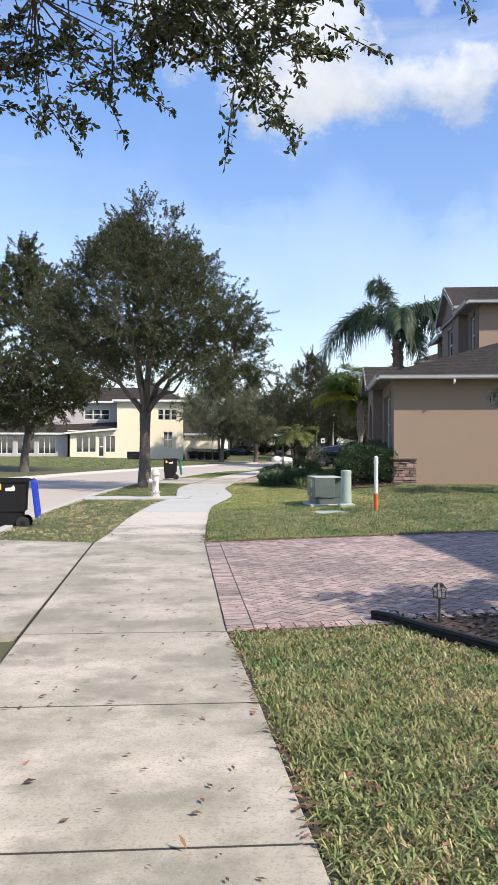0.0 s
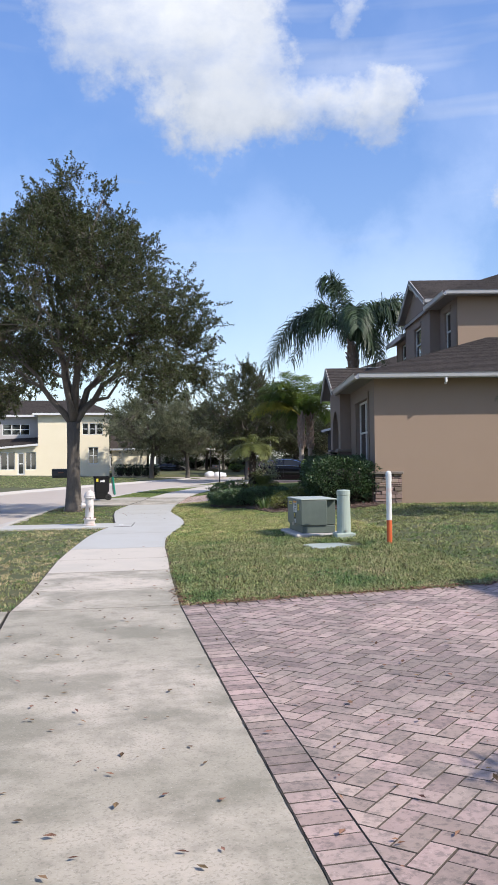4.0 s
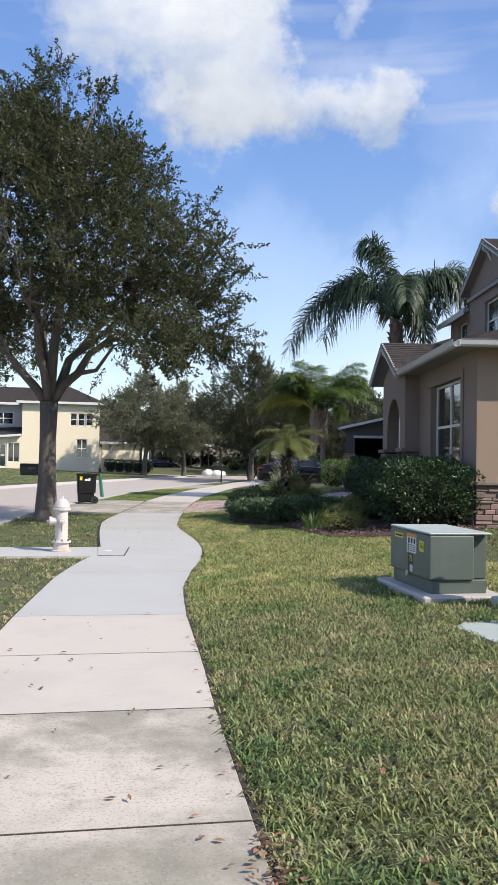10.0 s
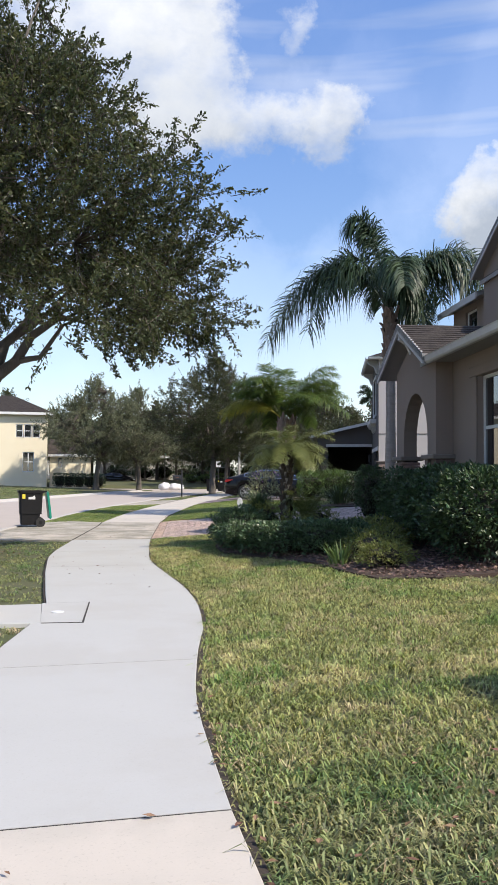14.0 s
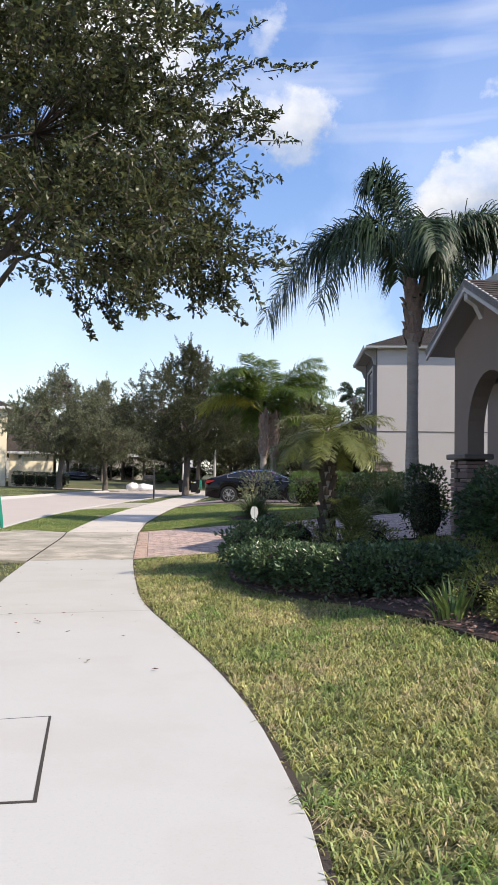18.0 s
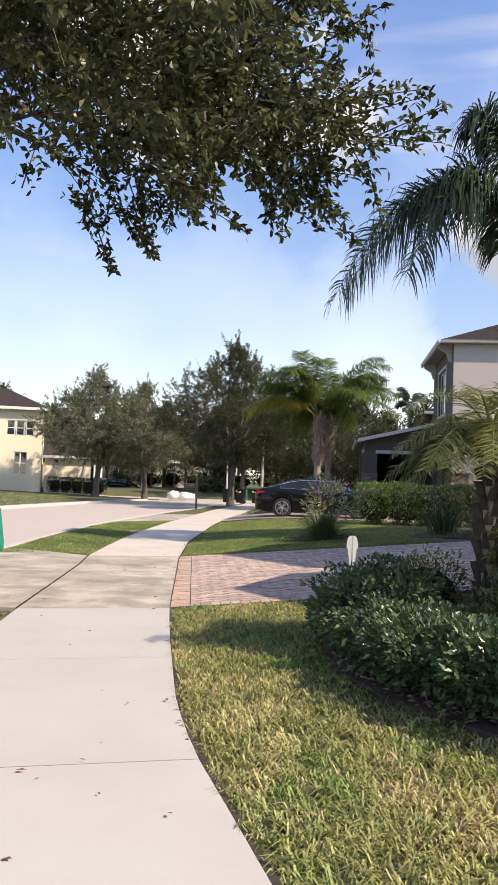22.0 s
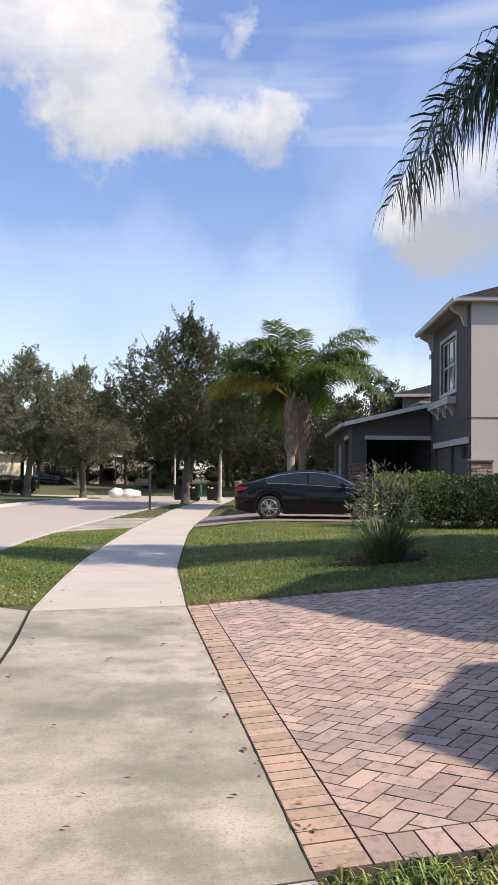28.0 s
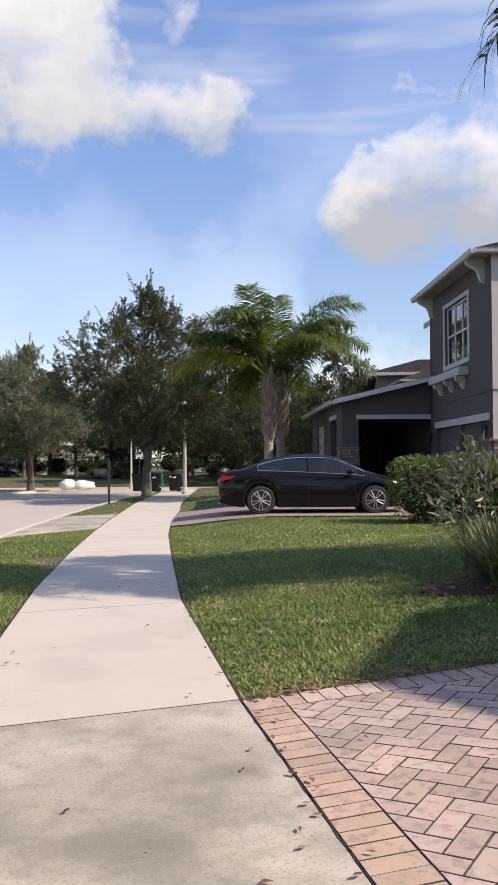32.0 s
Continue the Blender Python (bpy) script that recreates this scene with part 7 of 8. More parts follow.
part("bulb", lathe(bmesh.new(), [(0.012, 0.258), (0.018, 0.28), (0.016, 0.31), (0.005, 0.325)], 10), label_white, sol)
bmx = bmesh.new()
bmesh.ops.create_cone(bmx, cap_ends=True, segments=4, radius1=0.075, radius2=0.03, depth=0.04, matrix=Matrix.Translation((0, 0, 0.355)) @ Matrix.Rotation(radians(45), 4, "Z"))
part("lamp_roof", bmx, bronze, sol)

# leaf-shaped sign in the bed
sg = thing("garden_sign", "white leaf-shaped plate on a thin stake among shrubs", "sign", 3.57, 32.72, gz(3.57, 32.72) + 0.08, -10)
n = 10
leafy = [(0.012, 0.34)] + [(0.014 + 0.046 * (k / n) ** 0.8 if k < 7 else 0.014 + 0.046 * math.cos((k - 7) / 3.6 * math.pi / 2) ** 0.6, 0.34 + 0.36 * k / n) for k in range(1, n + 1)]
part("plate", prism(bmesh.new(), leafy + [(-a, b) for a, b in leafy[::-1]], "y", -0.008, 0.008), label_white, sg)
part("midrib", one_box(-0.004, -0.011, 0.34, 0.004, -0.0085, 0.69), pipe_green, sg)
part("stake", rod(bmesh.new(), (0, 0, -0.15), (0, 0, 0.345), 0.007), steel, sg)


def mailbox(label, x, y, z, rz, high=1.5, arm=0.28):
    m = thing("mailbox", label, "mailbox", x, y, z, rz, "black mailboxes")
    part("post", one_box(-0.045, -0.045, -0.1, 0.045, 0.045, high, 0.008), post_black, m)
    part("post_cap", lathe(bmesh.new(), [(0.055, high), (0.055, high + 0.02), (0.02, high + 0.06), (0.005, high + 0.08)], 8), post_black, m)
    part("arm", one_box(-0.55, -0.03, 1.0, 0.12, 0.03, 1.06, 0.005), post_black, m)
    n = 10
    prof = [(-0.10, 1.062), (0.10, 1.062), (0.10, 1.20)] + [(0.10 * math.cos(math.pi * k / n), 1.20 + 0.10 * math.sin(math.pi * k / n)) for k in range(1, n)] + [(-0.10, 1.20)]
    body = part("box", prism(bmesh.new(), prof, "x", -0.56, -0.06), post_black, m)
    part("flag", one_box(-0.35, -0.112, 1.16, -0.18, -0.104, 1.2), rust, body)
    return m


mailbox("black metal mailbox on a post behind the oak", -1.78, 33.1, 0.07, 0, 1.3)
mailbox("black metal mailbox on a tall post by the road", 7.66, 67.0, 0.07, -18, 1.55)


def lamp_post(label, x, y, z, high, r=0.06):
    p = thing("street_lamp", label, "street lamp", x, y, z, 0, "street lamps")
    part("base", lathe(bmesh.new(), [(r * 2.2, -0.1), (r * 2.2, 0.12), (r * 1.5, 0.3), (r * 1.3, 0.32)], 12), pole_grey, p)
    part("pole", lathe(bmesh.new(), [(r * 1.2, 0.32), (r * 0.75, high)], 12), pole_grey, p)
    part("lantern", lathe(bmesh.new(), [(0.10, high), (0.13, high + 0.05), (0.20, high + 0.42), (0.24, high + 0.45), (0.08, high + 0.62), (0.02, high + 0.68)], 10), label_white, p, "pale acorn lantern")
    return p


lamp_post("slim pale concrete street lamp among trees", 13.15, 75.3, 0.07, 3.95, 0.085)
lamp_post("slim pale street lamp across the side street", 14.0, 90.4, 0.07, 3.7, 0.07)
ss = thing("street_sign", "street name sign on a dark pole at the corner", "street sign", 9.9, 91.5, gz(9.9, 91.5), 0)
part("pole", rod(bmesh.new(), (0, 0, -0.1), (0, 0, 3.1), 0.035), post_black, ss)
part("name_plate", one_box(-0.45, -0.012, 2.75, 0.45, 0.012, 2.97, 0.004), label_white, ss)
part("name_plate", one_box(-0.012, -0.42, 2.98, 0.012, 0.42, 3.18, 0.004), green_plastic, ss)
st = thing("traffic_sign", "small white road sign on a dark pole", "road sign", 14.9, 91.8, 0.07, -15)
part("pole", rod(bmesh.new(), (0, 0, -0.1), (0, 0, 2.6), 0.03), post_black, st)
part("plate", one_box(-0.22, -0.035, 2.0, 0.22, -0.03, 2.55, 0.004), label_white, st)
part("bar", one_box(-0.12, -0.039, 2.2, 0.12, -0.036, 2.35), print_black, st)
bag_mat = material("bag_white", (0.74, 0.74, 0.75), (0.6, 0.6, 0.62), 0.5, scale=3, fine=14, bump=0.6, depth=0.03)
for k, (x, y, s) in enumerate(((9.2, 86.3, 0.55), (9.95, 86.2, 0.5), (10.5, 86.7, 0.42))):
    bm = bmesh.new()
    bmesh.ops.create_icosphere(bm, subdivisions=3, radius=1)
    for q in bm.verts:
        e = q.co.copy()
        k2 = 1 + 0.22 * noise.noise(e * 2.1 + Vector((k * 3, 0, 0))) + 0.08 * noise.noise(e * 6)
        q.co = Vector((e.x * s * 0.95 * k2, e.y * s * 0.7 * k2, max(-0.02, (e.z * 0.62 + 0.5) * s * k2)))
    b = tagged(part("refuse_bag", bm, bag_mat, smooth=True), "full white plastic refuse bag at the kerb", "bag", "bags at the kerb")
    b.matrix_world = pose(x, y, gz(x, y) + 0.01)

# ---- cars ----
car_black = material("car_black", (0.006, 0.006, 0.0075), (0.007, 0.007, 0.009), 0.12, 0.0, bump=0, coat=0.15, spec=0.22)
car_glass = bpy.data.materials.new("car_glass")
car_glass.use_nodes = True
cg = car_glass.node_tree.nodes["Principled BSDF"]
cg.inputs["Base Color"].default_value, cg.inputs["Roughness"].default_value = (0.015, 0.017, 0.02, 1), 0.04
chrome = material("chrome", (0.75, 0.75, 0.76), (0.7, 0.7, 0.7), 0.15, 1.0, bump=0)
alloy = material("alloy", (0.62, 0.62, 0.63), (0.5, 0.5, 0.5), 0.3, 0.85, bump=0)
alloy_dark = material("alloy_dark", (0.03, 0.03, 0.032), (0.04, 0.04, 0.04), 0.4, 0.5, bump=0)
tail_red = material("tail_red", (0.30, 0.01, 0.015), (0.22, 0.008, 0.01), 0.15, bump=0)
head_clear = material("head_clear", (0.75, 0.76, 0.78), (0.6, 0.6, 0.62), 0.12, 0.3, bump=0)

REAR, BASE, LEN, HALF, TY = 1.02, 2.78, 4.83, 0.925, 0.338
hood = line([(0, 0.80), (0.06, 0.95), (0.25, 1.02), (0.7, 1.05), (1.2, 1.04), (2.4, 0.98), (3.2, 0.94), (3.7, 0.90), (4.3, 0.80), (4.65, 0.70), (4.83, 0.55)])
top = line([(0, 0.80), (0.06, 0.96), (0.25, 1.05), (0.55, 1.11), (0.9, 1.22), (1.3, 1.35), (1.75, 1.425), (2.2, 1.445), (2.6, 1.43), (2.95, 1.36), (3.3, 1.20), (3.65, 1.03), (3.8, 0.99), (4.3, 0.86), (4.65, 0.73), (4.83, 0.56)])
wide = line([(0, 0.66), (0.08, 0.78), (0.3, 0.87), (0.8, 0.915), (1.4, 0.92), (3.6, 0.92), (4.2, 0.885), (4.55, 0.78), (4.75, 0.6), (4.83, 0.45)])
roof_w = line([(0, 0.6), (0.3, 0.72), (0.55, 0.70), (1.3, 0.58), (2.2, 0.56), (2.9, 0.58), (3.3, 0.64), (3.65, 0.74), (3.8, 0.80), (4.83, 0.42)])


def sedan(label, x, y, z, rz):
    """A four-door saloon; local x runs from its tail to its nose."""
    car = thing("car", label, "car", x, y, z, rz)
    xs = sorted({*np.round(np.linspace(0, LEN, 60), 3), *[round(c + o, 3) for c in (REAR, REAR + BASE) for o in np.linspace(-0.39, 0.39, 15)]})
    bm = bmesh.new()
    rows = []
    for s in xs:
        low = 0.17 + 0.10 * max(0, 1 - s / 0.5) + 0.06 * max(0, (s - 4.4) / 0.43)
        for c in (REAR, REAR + BASE):
            if abs(s - c) < 0.385:
                low = max(low, TY + math.sqrt(0.385 ** 2 - (s - c) ** 2))
        w, h, t, rw = float(wide(s)), float(hood(s)), float(top(s)), float(roof_w(s))
        t, low = max(t, h), min(low, h - 0.12)
        mid = low + (h - low) * 0.5
        half = [(0, low), (w * 0.90, low), (w * 0.985, low + 0.03), (w, mid), (w * 0.985, h - 0.10), (w * 0.95, h - 0.02), (w * 0.93, h)]
        half += [(rw + (w * 0.93 - rw) * 0.12, t - 0.05 * min(1, (t - h) * 6)), (rw * 0.85, t), (0, t + 0.012)]
        ring = half + [(-a, b) for a, b in half[-2:0:-1]]
        rows.append([bm.verts.new((s, a, b)) for a, b in ring])
    m = len(rows[0])
    for r, q in zip(rows, rows[1:]):
        for k in range(m):
            bm.faces.new((r[k], r[(k + 1) % m], q[(k + 1) % m], q[k]))
    bm.faces.new(rows[0])
    bm.faces.new(rows[-1][::-1])
    part("body", bm, car_black, car, smooth=True)
    # side glass and bright trim follow the cabin's flank
    def flank(s, f, sy, out):
        w, h, t, rw = float(wide(s)), float(hood(s)), float(top(s)), float(roof_w(s))
        a0, b0 = w * 0.93, h
        a1, b1 = rw + (w * 0.93 - rw) * 0.12, t - 0.05 * min(1, (t - h) * 6)
        return (s, sy * (a0 + (a1 - a0) * f + out), b0 + (b1 - b0) * f)
    for sy in (-1, 1):
        outline = []
        for s0, s1, nm in ((0.98, 2.13, "rear_side_window"), (2.19, 3.38, "front_side_window")):
            g = bmesh.new()
            lo = [g.verts.new(flank(s, 0.10, sy, 0.008)) for s in np.linspace(s0, s1, 10)]
            hi = [g.verts.new(flank(s, 0.90, sy, 0.008)) for s in np.linspace(s0, s1, 10)]
            for k in range(9):
                g.faces.new((lo[k], lo[k + 1], hi[k + 1], hi[k]))
            part(nm, g, car_glass, car)
        edge_pts = [flank(s, 0.04, sy, 0.014) for s in np.linspace(3.55, 0.95, 16)] + [flank(s, 0.95, sy, 0.012) for s in np.linspace(0.95, 3.55, 22)]
        part("window_trim", tube(bmesh.new(), edge_pts, 0.013, 6), chrome, car, "bright chrome window surround")
        for s in (1.25, 2.18, 3.30):
            part("door_seam", tube(bmesh.new(), [flank(s, 0.0, sy, 0.004), (s, sy * (float(wide(s)) * 1.001), 0.72), (s + (0.06 if s > 3 else 0.12 if s < 1.5 else 0.0), sy * (float(wide(s)) * 0.998), 0.32)], 0.005, 4), rubber, car)
        for s in (1.42, 2.36):
            part("door_handle", one_box(s, sy * 0.90 - 0.02, 0.83, s + 0.2, sy * 0.90 + 0.035 * (1 if sy > 0 else 1) , 0.855, 0.008), car_black, car)
        mir = bmesh.new()
        bmesh.ops.create_icosphere(mir, subdivisions=2, radius=1, matrix=Matrix.Translation((3.18, sy * 1.0, 1.02)) @ Matrix.Diagonal((0.10, 0.11, 0.075, 1)))
        part("door_mirror", mir, car_black, car, smooth=True)
        part("tail_light", prism(bmesh.new(), [(0.02, 0.86), (0.10, 0.94), (0.42, 0.93), (0.30, 0.86), (0.05, 0.80)], "y", sy * 0.70, sy * 0.875), tail_red, car, "red tail light")
        part("headlight", prism(bmesh.new(), [(4.20, 0.76), (4.55, 0.66), (4.70, 0.60), (4.66, 0.56), (4.35, 0.66)], "y", sy * 0.60, sy * 0.875), head_clear, car, "clear headlight")
        part("sill", one_box(1.45, sy * 0.86 - 0.03, 0.16, 3.35, sy * 0.86 + 0.03, 0.21, 0.01), rubber, car)
        for c in (REAR, REAR + BASE):
            part("wheel_well", tube(bmesh.new(), [(c, sy * 0.55, TY + 0.02), (c, sy * 0.80, TY + 0.02)], 0.378, 24), rubber, car)
            y0, y1 = sy * 0.70, sy * 0.915
            wheel = part("wheel", tube(bmesh.new(), [(c, y0, TY), (c, y0 + sy * 0.02, TY), (c, y1 - sy * 0.03, TY), (c, y1, TY)], [0.30, TY, TY, 0.315], 32), rubber, car, "black tyre")
            part("rim", lathe(bmesh.new(), [(0.24, 0), (0.245, 0.003)], 28), alloy_dark, wheel).matrix_world = pose(c, y1 + sy * 0.0015, TY, 90 if sy < 0 else -90)
            ringm = bmesh.new()
            tube(ringm, [(c + 0.237 * math.cos(a), y1 + sy * 0.004, TY + 0.237 * math.sin(a)) for a in np.linspace(0, 2 * math.pi, 29)], 0.010, 6)
            part("rim_edge", ringm, alloy, wheel)
            for k in range(10):
                a = 2 * math.pi * k / 10 + (0.12 if k % 2 else -0.12)
                b = 2 * math.pi * k / 10
                part("spoke", rod(bmesh.new(), (c + 0.035 * math.cos(b), y1 + sy * 0.012, TY + 0.035 * math.sin(b)), (c + 0.232 * math.cos(a), y1 + sy * 0.005, TY + 0.232 * math.sin(a)), 0.013, 0.010, 5), alloy, wheel)
            part("hub_cap", tube(bmesh.new(), [(c, y1, TY), (c, y1 + sy * 0.02, TY)], [0.04, 0.03], 12), alloy, wheel)
    def screen(s0, s1, nm):
        g = bmesh.new()
        rows = []
        for s in np.linspace(s0, s1, 6):
            w = float(roof_w(s)) * 0.86
            t = float(max(top(s), hood(s)))
            rows.append([g.verts.new((s, w * e, t + 0.012 * (1 - abs(e)) + 0.006)) for e in (-0.98, -0.5, 0, 0.5, 0.98)])
        for r, q in zip(rows, rows[1:]):
            for k in range(4):
                g.faces.new((r[k], r[k + 1], q[k + 1], q[k]))
        part(nm, g, car_glass, car, smooth=True)
    screen(0.45, 1.35, "rear_window")
    screen(2.85, 3.62, "windscreen")
    part("bumper_trim", one_box(-0.01, -0.62, 0.30, 0.06, 0.62, 0.38, 0.02), rubber, car)
    part("number_plate", one_box(-0.012, -0.26, 0.70, 0.03, 0.26, 0.84, 0.004), label_white, car)
    part("exhaust_tip", tube(bmesh.new(), [(-0.01, -0.55, 0.27), (0.10, -0.55, 0.27)], 0.04, 12), chrome, car)
    return car


a = radians(-19)
sedan("glossy black saloon car parked on the driveway", 8.75 - REAR * math.cos(a) - 0.9 * math.sin(-a) * 0.0 - (-0.86) * (-math.sin(a)), 54.4 - REAR * math.sin(a) + 0.86 * math.cos(a), 0.29, -19)
sedan("dark car parked far off beyond the junction", 4.6, 112.5, 0.1, 5)
zz = sedan("dark car parked by the far houses", 27.5, 108, 0.1, 12)

# ---- houses far beyond the trees ----
far_white = material("far_white", (0.50, 0.48, 0.44), (0.44, 0.42, 0.38), 0.9, scale=1, fine=30)
far_tan = material("far_tan", (0.46, 0.36, 0.25), (0.40, 0.31, 0.22), 0.9, scale=1, fine=30)


def far_house(label, x, y, rz, w, d, h, mat, bays):
    hs = thing("house", label, "house", x, y, 0.25, rz, "far houses")
    wins = [(b, b + 1.3, 0.9, 2.3) for b in bays]
    if h > 4:
        wins += [(b, b + 1.3, 3.7, 5.0) for b in bays]
    part("wall", wall(bmesh.new(), 0, 0, w, 0, -0.5, h, 0.2, wins), mat, hs)
    for u0, u1, h0, h1 in wins:
        window(hs, "y", 0, u0, u1, h0, h1, 2, 1, 0.08)
    part("wall", one_box(0, 0.2, -0.5, 0.2, d, h), mat, hs)
    part("wall", one_box(w - 0.2, 0.2, -0.5, w, d, h), mat, hs)
    part("wall", one_box(0.2, d - 0.2, -0.5, w - 0.2, d, h), mat, hs)
    part("door", one_box(w * 0.5 - 0.5, -0.03, 0, w * 0.5 + 0.5, -0.002, 2.1, 0.01), black_and_room_shade, hs)
    e, r = 0.5, min(w, d) * 0.5
    roof(hs, [
        ((-e, -e, h), (w + e, -e, h), (w - r, d / 2, h + 2), (r, d / 2, h + 2)),
        ((w + e, d + e, h), (-e, d + e, h), (r, d / 2, h + 2), (w - r, d / 2, h + 2)),
        ((-e, d + e, h), (-e, -e, h), (r, d / 2, h + 2), (r, d / 2, h + 2)),
        ((w + e, -e, h), (w + e, d + e, h), (w - r, d / 2, h + 2), (w - r, d / 2, h + 2)),
    ])
    return hs


far_house("white house half hidden behind street trees", 6, 124, -8, 16, 9, 5.8, far_white, (1.2, 4, 11, 13.6))
far_house("white house half hidden behind street trees", 27, 121, -15, 15, 9, 3.2, far_white, (1.2, 4, 10, 12.6))
far_house("tan house half hidden behind street trees", 47, 116, -20, 16, 9, 3.2, far_tan, (1.2, 4, 11, 13.6))
far_house("pale house beyond the cream house", -14, 128, 0, 16, 9, 5.8, far_white, (1.2, 4, 11, 13.6))
far_house("brown house behind the grey house", 24.5, 73, -19, 14, 10, 5.6, taupe_stucco, (1.2, 4, 10))
# unseen house beside and behind the path, added to shade the first driveway
far_house("unseen tan stucco house added to shade the first driveway", 9.5, 8.6, -90, 14, 12, 6.3, tan_stucco, (1.5, 4.5, 10.5))

# ---- grass and fallen leaves ----
def inside(px, py, pts):
    xs, ys = [p[0] for p in pts], [p[1] for p in pts]
    r = np.zeros(px.shape, bool)
    for i in range(len(pts)):
        j = i - 1
        c = (ys[i] > py) != (ys[j] > py)
        r ^= c & (px < (xs[j] - xs[i]) * (py - ys[i]) / ((ys[j] - ys[i]) or 1e-9) + xs[i])
    return r


DRIVE1 = ((0.323, 6.84), 0.38, 6.5)
DRIVE2 = ((1.865, 33.95), -9.3, 6.33)


def in_drive(px, py, drive, pad=0.0):
    (ox, oy), rz, wide_ = drive
    c, s = math.cos(radians(rz)), math.sin(radians(rz))
    u, v = (px - ox) * c + (py - oy) * s, -(px - ox) * s + (py - oy) * c
    return (u > -0.5) & (v > -pad) & (v < wide_ + pad)


a3 = radians(-19)
def in_drive3(px, py):
    v = -(px - 8.3) * math.sin(a3) + (py - 53.45) * math.cos(a3)
    return (px > walk_right(py)) & (v > 0.12) & (v < 5.6)


def lawn(px, py):
    """True where grass grows."""
    k = kerb_distance(px, py)
    right = px > walk_right(py) + 0.035
    left = (px < walk_left(py) - 0.03) & ((k < -0.05) | ((k > ROAD_WIDE + 0.35) & (cross_distance(px, py) < -0.3)))
    ok = right | left
    ok &= ~(left & (((py > 6.7) & (py < 13.5)) | ((py > 33.9) & (py < 40.9)) | ((py > 54.55 - 0.85 * (walk_left(py) - px)) & (py < 59.75))))
    ok &= ~(left & (py > 23.92) & (py < 25.14)) & ~(left & (py > 23.75) & (py < 25.18) & (px > -0.37))
    ok &= ~(right & (in_drive(px, py, DRIVE1, 0.02) | in_drive(px, py, DRIVE2, 0.02)))
    ok &= ~in_drive3(px, py)
    for b in (BED, BED0, RING, PALM_BED):
        ok &= ~inside(px, py, b)
    ok &= ~((px > 2.82) & (px < 3.7) & (py > 19.03) & (py < 20.45))
    ok &= ~((px > 2.7) & (px < 3.58) & (py > 17.3) & (py < 18.1))
    c, s = math.cos(radians(-9)), math.sin(radians(-9))
    hx_, hy_ = (px - 6.3) * c + (py - 25.33) * s, -(px - 6.3) * s + (py - 25.33) * c
    ok &= ~((hx_ > -0.35) & (hy_ > -0.05) & (hy_ < 16))
    return ok


def blades(name, label, x0, x1, y0, y1, count, length, width, seed, mat=None, patch=None, flat=0.0, tuft=9, ends=None):
    rng = np.random.default_rng(seed)
    # blades stand in tufts
    tufts = max(1, count // tuft)
    of = rng.integers(0, tufts, count)
    px = rng.uniform(x0, x1, tufts)[of] + rng.normal(size=count) * width * 3.2
    py = rng.uniform(y0, y1, tufts)[of] + rng.normal(size=count) * width * 3.2
    grown = rng.uniform(0.62, 1.25, tufts)[of]
    sway = rng.uniform(0, 2 * np.pi, tufts)[of]
    keep = lawn(px, py)
    if ends:
        # thins out over a metre and a half into the next turf
        keep &= rng.uniform(0, 1, count) < np.clip((py - ends[0]) / 1.5, 0, 1) * np.clip((ends[1] - py) / 1.5, 0, 1)
    if patch is not None:
        keep &= np.array([noise.noise(Vector((a * 0.9, b * 0.9, 3.0))) + 0.5 * noise.noise(Vector((a * 2.7, b * 2.7, 9.0))) for a, b in zip(px, py)]) > patch
    px, py, grown, sway = px[keep], py[keep], grown[keep], sway[keep]
    n = len(px)
    root = np.column_stack([px, py, ground_z(px, py) - 0.035])
    a = sway + rng.normal(size=n) * 1.3
    out = np.column_stack([np.cos(a), np.sin(a), np.zeros(n)])
    side = np.column_stack([-np.sin(a), np.cos(a), np.zeros(n)])
    l = (length * grown * rng.uniform(0.5, 1.25, n))[:, None]
    lean = rng.uniform(0.55 + flat * 0.7, 1.6, (n, 1))
    up = np.array((0, 0, 1.0))
    w = (width * rng.uniform(0.6, 1.2, n))[:, None]
    bow = rng.normal(size=(n, 1)) * 0.28
    p1 = root + up * l * 0.52 + out * l * lean * 0.38 + side * l * bow * 0.3
    p2 = root + up * l * (0.88 - 0.48 * lean) + out * l * lean * 0.85 + side * l * bow
    v = np.stack([root + side * w * 0.5, root - side * w * 0.5, p1 + side * w * 0.5, p1 - side * w * 0.5, p2], 1).reshape(-1, 3)
    i = np.arange(n)[:, None] * 5
    f = np.concatenate([i + k for k in ((0, 1, 3), (0, 3, 2), (2, 3, 4))], 1).reshape(-1, 3)
    return tagged(part(name, quick_mesh(name, v, f), mat or grass_mat), label, "grass", kind="stuff")


TURF = "coarse green grass with straw-coloured dead blades"
blades("grass", TURF, 0.2, 3.2, 1.6, 7.2, 66000, 0.10, 0.0095, 1)
blades("grass", TURF, 0.2, 4.2, 13.2, 20.25, 112000, 0.095, 0.0092, 2, ends=(11.7, 20.25))
# this stretch of lawn takes the blades coloured as sunlit
blades("grass", "dry yellow-green turf lightened as if sunlit, with straw-coloured dead blades", 0.4, 4.6, 18.75, 34.4, 194000, 0.095, 0.0092, 3, sunlit_grass_mat, ends=(18.75, 36.0))
blades("grass", TURF, -3.5, 0.4, 3.0, 34.2, 60000, 0.065, 0.010, 4)
LUSH = "short dense green lawn grass"
blades("grass", LUSH, 2.6, 9.5, 39.9, 46.5, 105000, 0.062, 0.011, 5, lush_mat, tuft=3)
blades("grass", LUSH, 3.5, 14.5, 46.5, 54.5, 60000, 0.06, 0.018, 6, lush_mat, tuft=3)
